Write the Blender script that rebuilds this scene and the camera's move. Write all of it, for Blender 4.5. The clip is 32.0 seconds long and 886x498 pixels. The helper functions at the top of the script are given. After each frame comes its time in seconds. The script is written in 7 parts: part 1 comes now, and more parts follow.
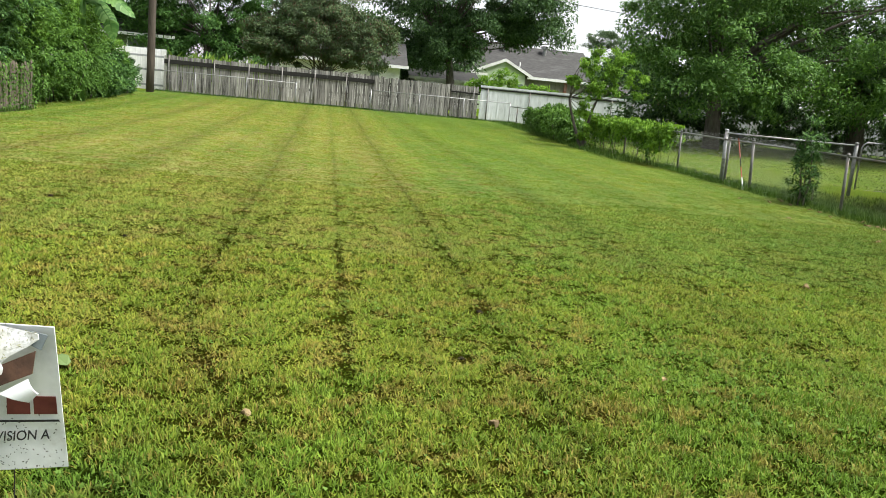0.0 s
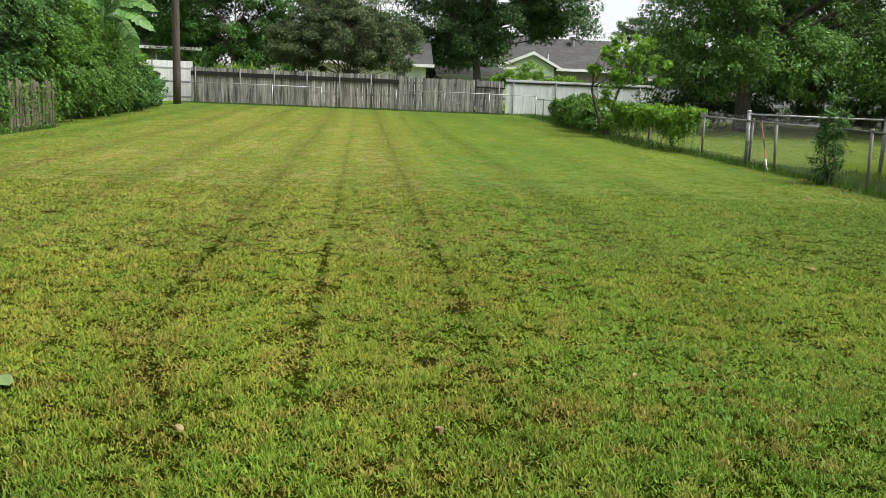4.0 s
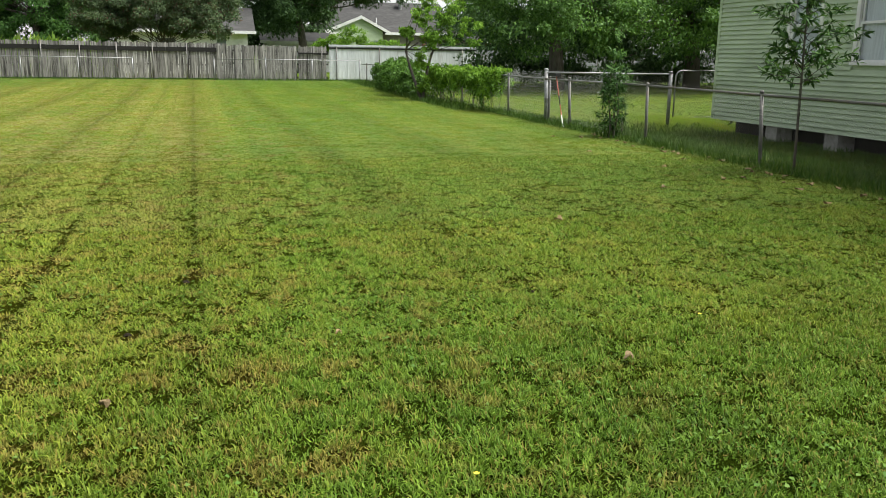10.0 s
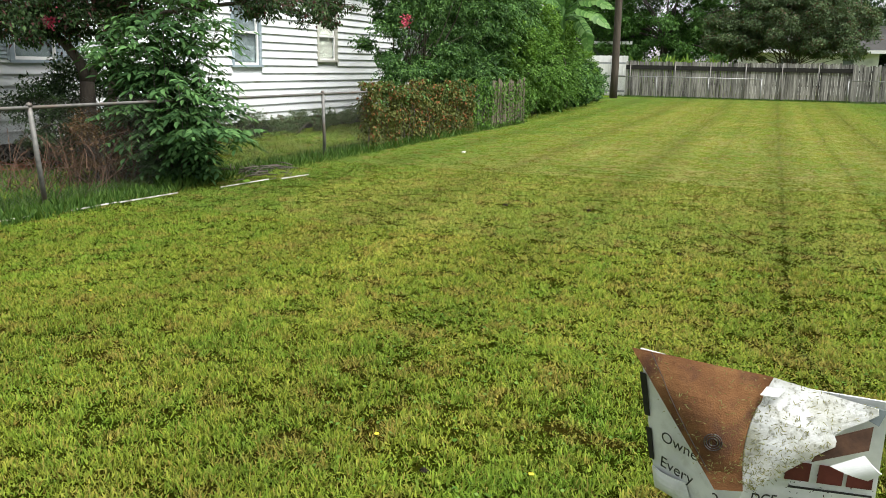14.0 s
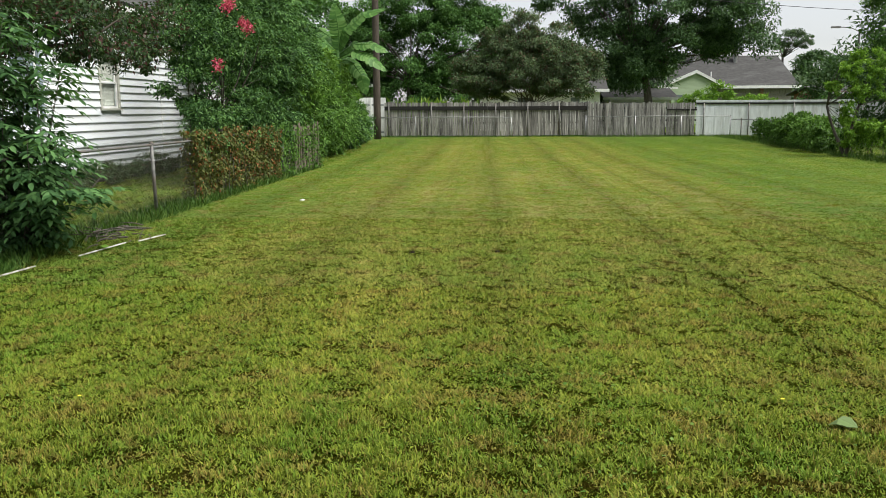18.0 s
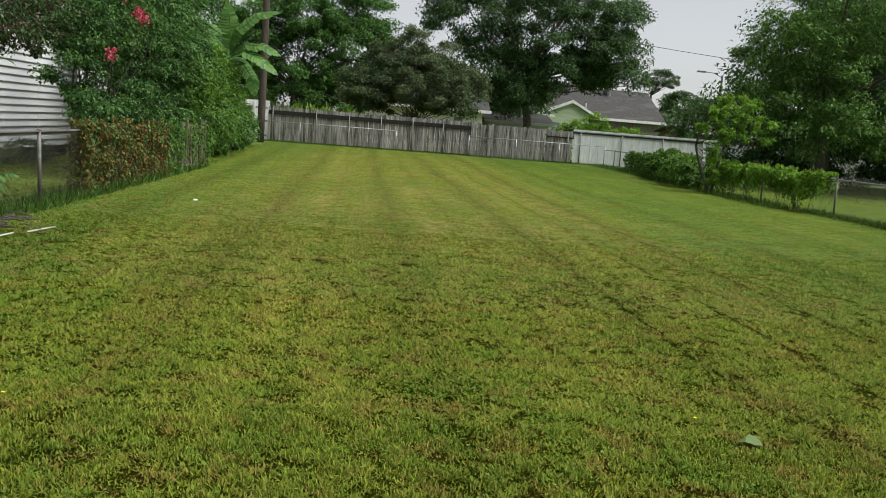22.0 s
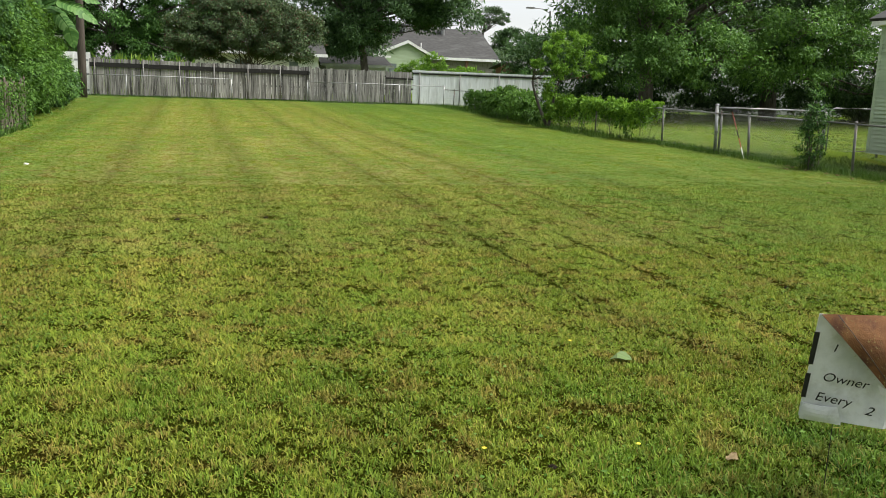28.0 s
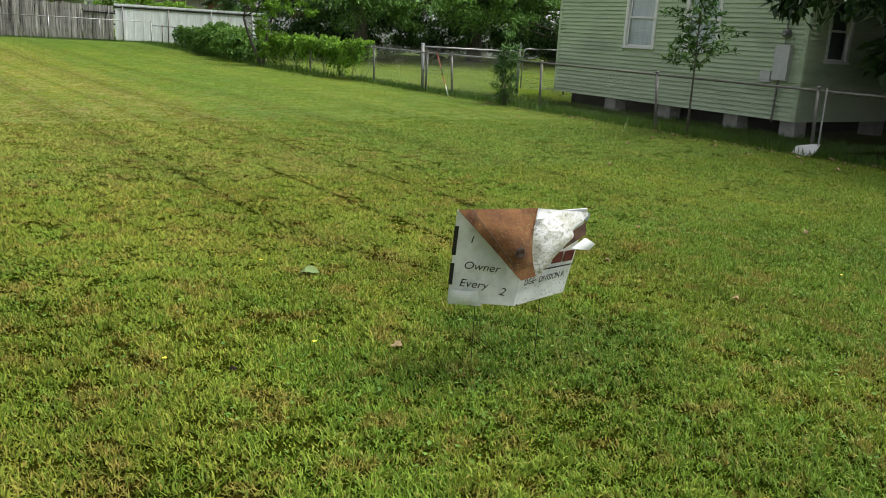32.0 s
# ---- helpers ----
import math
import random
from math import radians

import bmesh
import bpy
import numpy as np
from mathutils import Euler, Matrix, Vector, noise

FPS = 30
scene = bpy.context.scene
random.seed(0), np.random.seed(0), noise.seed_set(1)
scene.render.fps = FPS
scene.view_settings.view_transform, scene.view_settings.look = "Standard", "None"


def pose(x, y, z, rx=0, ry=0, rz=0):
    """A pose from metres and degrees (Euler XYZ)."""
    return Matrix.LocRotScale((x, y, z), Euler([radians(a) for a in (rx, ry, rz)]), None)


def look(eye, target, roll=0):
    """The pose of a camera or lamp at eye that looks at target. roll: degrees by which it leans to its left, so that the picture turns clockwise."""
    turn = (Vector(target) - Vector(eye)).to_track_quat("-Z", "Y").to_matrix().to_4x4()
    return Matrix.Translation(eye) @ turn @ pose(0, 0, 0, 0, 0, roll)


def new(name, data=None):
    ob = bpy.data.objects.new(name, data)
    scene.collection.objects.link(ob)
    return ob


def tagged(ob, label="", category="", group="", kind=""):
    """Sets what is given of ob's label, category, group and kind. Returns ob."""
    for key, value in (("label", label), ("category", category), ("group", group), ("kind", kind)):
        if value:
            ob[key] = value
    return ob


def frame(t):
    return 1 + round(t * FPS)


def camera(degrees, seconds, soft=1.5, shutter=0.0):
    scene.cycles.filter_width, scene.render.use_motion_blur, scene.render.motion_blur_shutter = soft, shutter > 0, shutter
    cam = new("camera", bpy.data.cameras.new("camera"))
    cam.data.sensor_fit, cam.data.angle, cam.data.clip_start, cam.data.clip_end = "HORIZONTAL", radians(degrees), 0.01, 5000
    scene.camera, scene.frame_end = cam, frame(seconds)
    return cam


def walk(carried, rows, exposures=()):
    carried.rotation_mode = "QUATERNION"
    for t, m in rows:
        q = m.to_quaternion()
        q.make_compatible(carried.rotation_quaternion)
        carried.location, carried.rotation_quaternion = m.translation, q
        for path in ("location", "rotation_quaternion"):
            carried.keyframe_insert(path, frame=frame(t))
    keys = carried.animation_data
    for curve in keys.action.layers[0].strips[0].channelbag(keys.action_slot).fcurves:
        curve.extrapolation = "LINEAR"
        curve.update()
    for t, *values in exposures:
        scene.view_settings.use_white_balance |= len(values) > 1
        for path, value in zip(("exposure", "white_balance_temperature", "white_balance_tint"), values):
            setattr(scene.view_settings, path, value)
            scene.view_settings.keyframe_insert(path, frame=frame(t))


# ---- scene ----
cam = camera(55.1, 32.0, 0.8)
PATH = [
    (0, (0.812, 0.344, 1.532), (1.075, 2.293, 1.168), 5.5),
    (0.5, (0.983, 0.447, 1.513), (1.217, 2.396, 1.128), 7.0),
    (1, (1.259, 0.456, 1.511), (1.468, 2.404, 1.109), 7.3),
    (1.5, (1.404, 0.474, 1.51), (1.63, 2.4, 1.019), 4.5),
    (2, (1.374, 0.477, 1.523), (1.619, 2.402, 1.042), 2.9),
    (2.5, (1.331, 0.483, 1.531), (1.552, 2.416, 1.066), 2.7),
    (3, (1.298, 0.469, 1.538), (1.492, 2.428, 1.186), 2.8),
    (3.5, (1.307, 0.467, 1.543), (1.488, 2.425, 1.182), 2.7),
    (5.5, (1.276, 0.473, 1.534), (1.405, 2.424, 1.11), 1.5),
    (6, (1.258, 0.475, 1.535), (1.378, 2.423, 1.1), 1.6),
    (6.5, (1.194, 0.484, 1.548), (1.28, 2.433, 1.109), 2.5),
    (7, (1.137, 0.479, 1.558), (1.153, 2.428, 1.11), 2.7),
    (7.5, (1.298, 0.447, 1.549), (1.266, 2.396, 1.101), 2.6),
    (8, (1.507, 0.34, 1.529), (1.521, 2.288, 1.074), 2.7),
    (8.5, (1.609, 0.208, 1.534), (1.715, 2.15, 1.066), 4.2),
    (9, (1.944, 0.256, 1.533), (2.158, 2.192, 1.08), 3.1),
    (9.5, (2.122, 0.291, 1.538), (2.655, 2.168, 1.1), 1.5),
    (10, (2.12, 0.293, 1.539), (2.634, 2.174, 1.096), 0.9),
    (10.5, (2.007, 0.255, 1.557), (2.459, 2.151, 1.108), 2.7),
    (11, (1.758, 0.229, 1.566), (1.854, 2.171, 1.098), 1.8),
    (11.5, (1.563, 0.223, 1.571), (1.567, 2.166, 1.095), 3.5),
    (12, (1.326, 0.358, 1.536), (1.172, 2.29, 1.04), 2.6),
    (12.5, (0.922, 0.425, 1.529), (0.395, 2.282, 1.004), 1.8),
    (13, (0.529, 0.263, 1.593), (-0.193, 2.071, 1.135), 3.2),
    (13.5, (0.163, 0.302, 1.592), (-0.581, 2.104, 1.147), 3.0),
    (14, (-0.229, 0.361, 1.624), (-0.951, 2.178, 1.201), 1.0),
    (14.5, (-0.548, 0.207, 1.659), (-1.229, 2.039, 1.236), 1.5),
    (15, (-0.946, 0.311, 1.644), (-1.578, 2.163, 1.232), -0.4),
    (15.5, (-1.248, 0.338, 1.634), (-1.841, 2.208, 1.244), -0.5),
    (17.5, (-2.208, 0.271, 1.636), (-2.532, 2.217, 1.305), 0.2),
    (18, (-2.264, 0.32, 1.63), (-2.392, 2.289, 1.306), -0.3),
    (18.5, (-2.325, 0.341, 1.626), (-2.438, 2.313, 1.315), -2.1),
    (19, (-2.484, 0.232, 1.64), (-2.511, 2.207, 1.323), 1.0),
    (19.5, (-2.593, 0.179, 1.614), (-2.458, 2.15, 1.302), 3.5),
    (20, (-2.604, 0.178, 1.613), (-2.353, 2.139, 1.31), 4.7),
    (20.5, (-2.647, 0.187, 1.627), (-2.382, 2.146, 1.328), 5.1),
    (21, (-2.673, 0.193, 1.641), (-2.406, 2.153, 1.348), 4.9),
    (21.5, (-2.713, 0.176, 1.647), (-2.495, 2.143, 1.354), 4.6),
    (22, (-2.702, 0.174, 1.649), (-2.525, 2.146, 1.364), 4.5),
    (22.5, (-2.722, 0.159, 1.655), (-2.575, 2.134, 1.374), 4.3),
    (23, (-2.716, 0.164, 1.657), (-2.617, 2.142, 1.376), 3.7),
    (23.5, (-2.71, 0.164, 1.657), (-2.605, 2.142, 1.379), 3.3),
    (24, (-2.696, 0.158, 1.656), (-2.574, 2.135, 1.38), 2.4),
    (24.5, (-2.668, 0.14, 1.63), (-2.528, 2.108, 1.303), 2.1),
    (25, (-2.546, 0.103, 1.623), (-2.4, 2.057, 1.223), 0.8),
    (25.5, (-2.589, 0.075, 1.628), (-2.449, 2.023, 1.198), -0.5),
    (27.5, (-2.972, 0.095, 1.669), (-2.654, 2.028, 1.266), 2.8),
    (28, (-2.933, 0.088, 1.672), (-2.397, 1.974, 1.278), 2.2),
    (28.5, (-2.952, 0.075, 1.681), (-2.42, 1.962, 1.284), 2.0),
    (29, (-3.012, 0.045, 1.684), (-2.647, 1.97, 1.282), 2.3),
    (29.5, (-3.057, 0.003, 1.682), (-2.969, 1.958, 1.265), 3.0),
    (30, (-3.06, -0.013, 1.666), (-3.037, 1.942, 1.244), 3.3),
    (30.5, (-3.004, -0.083, 1.672), (-3.012, 1.872, 1.249), 2.8),
    (31, (-2.851, -0.143, 1.636), (-2.934, 1.806, 1.195), -1.2),
    (31.5, (-2.819, -0.237, 1.627), (-2.385, 1.654, 1.141), 0.6),
    (32, (-2.795, -0.292, 1.592), (-1.697, 1.305, 1.099), 3.5),
]
EXPOSURES = [(0.0, 1.8), (3.5, 1.6), (6.0, 1.62), (9.0, 1.66), (13.0, 1.55), (15.0, 1.6), (18.0, 1.3), (20.0, 1.32), (21.0, 1.22), (22.0, 1.03), (24.0, 1.13), (25.0, 1.36), (28.0, 1.5), (31.0, 1.58), (32.0, 1.53)]
walk(cam, [(t, look(eye, target, roll)) for t, eye, target, roll in PATH], EXPOSURES)

# ---- world, sun, exposure ----
world = bpy.data.worlds.new("overcast_sky")
scene.world = world
world.use_nodes = True
wn, wl = world.node_tree.nodes, world.node_tree.links
wn.clear()
sky = wn.new("ShaderNodeTexSky")
sky.sky_type, sky.sun_disc = "NISHITA", False
sky.sun_elevation, sky.sun_rotation = radians(70), radians(113)
sky.air_density, sky.dust_density, sky.ozone_density = 1.0, 0.8, 1.0
grey = wn.new("ShaderNodeHueSaturation")
grey.inputs["Saturation"].default_value = 0.22
wback, wout = wn.new("ShaderNodeBackground"), wn.new("ShaderNodeOutputWorld")
wback.inputs["Strength"].default_value = 0.060
wl.new(sky.outputs["Color"], grey.inputs["Color"])
wl.new(grey.outputs["Color"], wback.inputs["Color"])
wl.new(wback.outputs["Background"], wout.inputs["Surface"])

sun = new("sun", bpy.data.lights.new("sun", "SUN"))
sun.data.energy, sun.data.angle, sun.data.color = 3.0, radians(42), (1.0, 0.98, 0.94)
sun.matrix_basis = look((13, -5, 24), (0, 0, 0))


# ---- materials ----
def nodes_of(name):
    m = bpy.data.materials.new(name)
    m.use_nodes = True
    nt = m.node_tree
    return m, nt, nt.nodes["Principled BSDF"], nt.nodes["Material Output"]


def wire(nt, a, b):
    nt.links.new(a, b)


def math_node(nt, op, a, b=None, clamp=False):
    n = nt.nodes.new("ShaderNodeMath")
    n.operation, n.use_clamp = op, clamp
    for i, v in enumerate((a, b)):
        if v is None:
            continue
        if isinstance(v, (int, float)):
            n.inputs[i].default_value = v
        else:
            wire(nt, v, n.inputs[i])
    return n.outputs[0]


def noise_node(nt, vec, scale, detail=4.0, rough=0.55, distort=0.0):
    n = nt.nodes.new("ShaderNodeTexNoise")
    n.inputs["Scale"].default_value, n.inputs["Detail"].default_value = scale, detail
    n.inputs["Roughness"].default_value, n.inputs["Distortion"].default_value = rough, distort
    wire(nt, vec, n.inputs["Vector"])
    return n.outputs["Fac"]


def ramp_node(nt, fac, stops):
    n = nt.nodes.new("ShaderNodeValToRGB")
    els = n.color_ramp.elements
    while len(els) < len(stops):
        els.new(0.5)
    for e, (p, c) in zip(els, stops):
        e.position, e.color = p, (*c, 1.0)
    wire(nt, fac, n.inputs["Fac"])
    return n.outputs["Color"]


def mix_node(nt, fac, a, b, blend="MIX"):
    n = nt.nodes.new("ShaderNodeMix")
    n.data_type, n.blend_type = "RGBA", blend
    def put(sock, v):
        if isinstance(v, (int, float)):
            sock.default_value = v
        elif isinstance(v, tuple):
            sock.default_value = (*v, 1.0)
        else:
            wire(nt, v, sock)
    put(n.inputs[0], fac), put(n.inputs[6], a), put(n.inputs[7], b)
    return n.outputs[2]


def range_node(nt, v, a, b, c=0.0, d=1.0):
    n = nt.nodes.new("ShaderNodeMapRange")
    n.interpolation_type = "SMOOTHSTEP"
    wire(nt, v, n.inputs["Value"])
    for k, x in zip(("From Min", "From Max", "To Min", "To Max"), (a, b, c, d)):
        n.inputs[k].default_value = x
    return n.outputs["Result"]


def place_of(nt, stretch=(1, 1, 1)):
    g = nt.nodes.new("ShaderNodeNewGeometry")
    if stretch == (1, 1, 1):
        return g.outputs["Position"], g
    m = nt.nodes.new("ShaderNodeMapping")
    m.inputs["Scale"].default_value = stretch
    wire(nt, g.outputs["Position"], m.inputs["Vector"])
    return m.outputs["Vector"], g


def bump_node(nt, bsdf, height, strength, distance):
    n = nt.nodes.new("ShaderNodeBump")
    n.inputs["Strength"].default_value, n.inputs["Distance"].default_value = strength, distance
    wire(nt, height, n.inputs["Height"])
    wire(nt, n.outputs["Normal"], bsdf.inputs["Normal"])


def surface(name, stops, scale=6.0, stretch=(1, 1, 1), rough=0.7, metal=0.0, stain=None, stain_scale=1.2,
            stain_amount=0.6, grain=60.0, bump=0.3, depth=0.004, vary=0.25, spec=0.4):
    """A weathered surface: a ramp over medium noise, stains over a large one, a fine grain in the relief, and a shift from piece to piece."""
    m, nt, bsdf, _ = nodes_of(name)
    vec, geo = place_of(nt, stretch)
    mid = noise_node(nt, vec, scale, 6.0, 0.6)
    col = ramp_node(nt, mid, stops)
    if stain:
        big = noise_node(nt, vec, stain_scale, 5.0, 0.65)
        col = mix_node(nt, range_node(nt, big, 0.5, 0.68, 0.0, stain_amount), col, stain)
    if vary:
        info = nt.nodes.new("ShaderNodeObjectInfo")
        col = mix_node(nt, 1.0, col, ramp_node(nt, info.outputs["Random"], [(0.0, (1 - vary,) * 3), (1.0, (1.0, 1.0, 1.0))]), "MULTIPLY")
    wire(nt, col, bsdf.inputs["Base Color"])
    fine = noise_node(nt, vec, grain, 3.0)
    wire(nt, math_node(nt, "ADD", math_node(nt, "MULTIPLY", fine, 0.25), rough - 0.12), bsdf.inputs["Roughness"])
    bsdf.inputs["Metallic"].default_value = metal
    bsdf.inputs["Specular IOR Level"].default_value = spec
    if bump:
        bump_node(nt, bsdf, math_node(nt, "ADD", fine, mid), bump, depth)
    return m


def foliage(name, dark, mid, light, patch=0.9, through_light=0.3, rough=0.55, accent=None, accent_amount=0.12, spec=0.16):
    """Leaves: colour from leaf to leaf and from clump to clump, with some light shining through."""
    m, nt, bsdf, out = nodes_of(name)
    vec, geo = place_of(nt)
    r = math_node(nt, "ADD", math_node(nt, "MULTIPLY", geo.outputs["Random Per Island"], 0.55), math_node(nt, "MULTIPLY", noise_node(nt, vec, patch, 3.0), 0.5))
    col = ramp_node(nt, r, [(0.12, dark), (0.5, mid), (0.92, light)])
    if accent:
        pick = math_node(nt, "GREATER_THAN", geo.outputs["Random Per Island"], 1.0 - accent_amount)
        col = mix_node(nt, pick, col, accent)
    wire(nt, col, bsdf.inputs["Base Color"])
    bsdf.inputs["Roughness"].default_value = rough
    bsdf.inputs["Specular IOR Level"].default_value = spec
    tr = nt.nodes.new("ShaderNodeBsdfTranslucent")
    wire(nt, mix_node(nt, 1.0, col, (1.0, 1.0, 0.6), "MULTIPLY"), tr.inputs["Color"])
    mx = nt.nodes.new("ShaderNodeMixShader")
    mx.inputs[0].default_value = through_light
    wire(nt, bsdf.outputs[0], mx.inputs[1])
    wire(nt, tr.outputs[0], mx.inputs[2])
    wire(nt, mx.outputs[0], out.inputs["Surface"])
    return m


RUT0, RUT_GAP, RUT_SLANT = 0.87, 1.03, 0.016


def lawn_colour(nt, vec):
    """The mown lawn: green, dried and worn patches, stripes and wheel tracks that run along y."""
    sep = nt.nodes.new("ShaderNodeSeparateXYZ")
    wire(nt, vec, sep.inputs[0])
    x, y = sep.outputs[0], sep.outputs[1]
    mul, add, sub = (lambda a, b: math_node(nt, "MULTIPLY", a, b)), (lambda a, b: math_node(nt, "ADD", a, b)), (lambda a, b: math_node(nt, "SUBTRACT", a, b))
    large = noise_node(nt, vec, 0.33, 3.0, 0.55)
    mid = noise_node(nt, vec, 1.7, 5.0, 0.6, 0.6)
    fine = noise_node(nt, vec, 9.0, 5.0, 0.65)
    long_map = nt.nodes.new("ShaderNodeMapping")
    long_map.inputs["Scale"].default_value = (1.6, 0.16, 1.0)
    wire(nt, vec, long_map.inputs["Vector"])
    streak = noise_node(nt, long_map.outputs[0], 1.5, 4.0, 0.6)
    # wheel tracks, about a metre apart; the one left of the middle swings in near the street
    near = math_node(nt, "MAXIMUM", sub(6.5, y), 0.0)
    swing = mul(mul(mul(near, near), 0.09), mul(range_node(nt, x, 0.72, 0.55), range_node(nt, x, -0.75, -0.55)))
    bent = add(sub(x, swing), add(mul(sub(y, 10.0), RUT_SLANT), mul(sub(noise_node(nt, vec, 0.35, 2.0), 0.5), 0.12)))
    wave = math_node(nt, "COSINE", mul(sub(bent, RUT0), 2 * math.pi / RUT_GAP))
    half = math_node(nt, "COSINE", mul(sub(bent, RUT0 + 0.45 * RUT_GAP), 2 * math.pi / RUT_GAP))
    rows_ = math_node(nt, "COSINE", mul(sub(bent, RUT0 - 0.1), math.pi / RUT_GAP))
    # dry ground left of a worn edge, greener to its right and along the left fence
    edge = add(x, add(mul(sub(mid, 0.5), 0.8), mul(sub(large, 0.5), 1.4)))
    dry_side = sub(range_node(nt, edge, 3.0, 1.6), mul(range_node(nt, x, -4.4, -6.6), 1.0))
    dry = add(mul(large, 0.40), add(mul(mid, 0.62), mul(streak, 0.5)))
    dry = add(dry, add(mul(dry_side, 0.16), add(0.045, mul(sub(fine, 0.30), 0.42))))
    # drier far off, greener near; part of it is near shade put into colour
    dry = add(dry, mul(range_node(nt, y, 3.0, 15.0), mul(dry_side, 0.05)))
    dry = sub(dry, mul(range_node(nt, y, 5.6, 2.6, 0.0, 0.16), range_node(nt, x, -2.6, -0.6, 0.2, 1.0)))
    dry = sub(dry, range_node(nt, y, 35.0, 43.0, 0.0, 0.14))
    col = ramp_node(nt, mul(dry, 0.62), [(0.34, GREEN_DEEP), (0.52, GREEN_MID), (0.66, GREEN_DRY), (0.80, STRAW)])
    line = math_node(nt, "POWER", math_node(nt, "MAXIMUM", wave, 0.0), 30.0)
    faint = mul(math_node(nt, "POWER", math_node(nt, "MAXIMUM", half, 0.0), 18.0), 0.40)
    line = math_node(nt, "MAXIMUM", line, faint)
    line = mul(line, range_node(nt, add(mul(streak, 0.6), mul(mid, 0.4)), 0.36, 0.55))
    line = mul(line, range_node(nt, y, 3.2, 4.6))
    line = mul(line, mul(range_node(nt, x, 6.0, 2.2), range_node(nt, fine, 0.34, 0.56, 0.45, 1.0)))
    line = mul(line, range_node(nt, math_node(nt, "ABSOLUTE", sub(x, 0.85)), 1.0, 2.0, 1.0, 0.45))
    line = mul(line, range_node(nt, y, 6.5, 15.0, 0.9, 0.8))
    col = mix_node(nt, mul(line, 0.55), col, GREEN_LOW)
    thatch = mul(range_node(nt, noise_node(nt, vec, 2.9, 4.0, 0.7), 0.51, 0.62), range_node(nt, edge, 4.5, 2.5, 0.35, 1.0))
    col = mix_node(nt, mul(thatch, 0.66), col, THATCH)
    # deeper, darker green round the foot of the sign
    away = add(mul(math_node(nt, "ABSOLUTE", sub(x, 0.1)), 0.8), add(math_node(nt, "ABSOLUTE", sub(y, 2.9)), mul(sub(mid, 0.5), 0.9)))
    col = mix_node(nt, range_node(nt, away, 1.25, 0.3, 0.0, 0.62), col, GREEN_FOOT)
    tint = nt.nodes.new("ShaderNodeHueSaturation")
    wire(nt, col, tint.inputs["Color"])
    band = mul(mul(rows_, range_node(nt, large, 0.30, 0.55)), range_node(nt, x, 9.0, 3.0, 0.05, 0.11))
    wire(nt, add(1.0, sub(band, mul(wave, mul(range_node(nt, y, 8.0, 20.0, 0.03, 0.075), range_node(nt, x, 7.0, 3.0, 0.2, 1.0))))), tint.inputs["Value"])
    return tint.outputs["Color"], fine, line


GREEN_FOOT = (0.052, 0.110, 0.014)
THATCH = (0.230, 0.172, 0.042)
GREEN_DEEP, GREEN_MID = (0.088, 0.168, 0.018), (0.126, 0.206, 0.021)
GREEN_DRY, STRAW, GREEN_LOW = (0.188, 0.230, 0.026), (0.280, 0.268, 0.050), (0.034, 0.056, 0.011)


def lawn_ground():
    m, nt, bsdf, _ = nodes_of("lawn_ground")
    vec, geo = place_of(nt)
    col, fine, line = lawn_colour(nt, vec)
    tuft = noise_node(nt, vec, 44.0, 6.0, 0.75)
    # soil multiplied almost black: the shade between near blades is in the colour
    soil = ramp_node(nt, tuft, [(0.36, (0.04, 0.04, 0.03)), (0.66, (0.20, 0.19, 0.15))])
    sep = nt.nodes.new("ShaderNodeSeparateXYZ")
    wire(nt, vec, sep.inputs[0])
    # lighter multiplier for the far lawn and the strip behind y 0.9
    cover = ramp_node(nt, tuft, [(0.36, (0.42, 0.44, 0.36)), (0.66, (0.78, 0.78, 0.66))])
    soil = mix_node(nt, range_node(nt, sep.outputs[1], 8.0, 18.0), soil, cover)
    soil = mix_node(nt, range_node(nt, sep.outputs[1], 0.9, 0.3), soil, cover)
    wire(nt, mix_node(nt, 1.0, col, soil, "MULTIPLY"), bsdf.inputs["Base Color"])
    bsdf.inputs["Roughness"].default_value = 0.9
    bsdf.inputs["Specular IOR Level"].default_value = 0.0
    bump_node(nt, bsdf, math_node(nt, "ADD", tuft, fine), 0.9, 0.03)
    return m


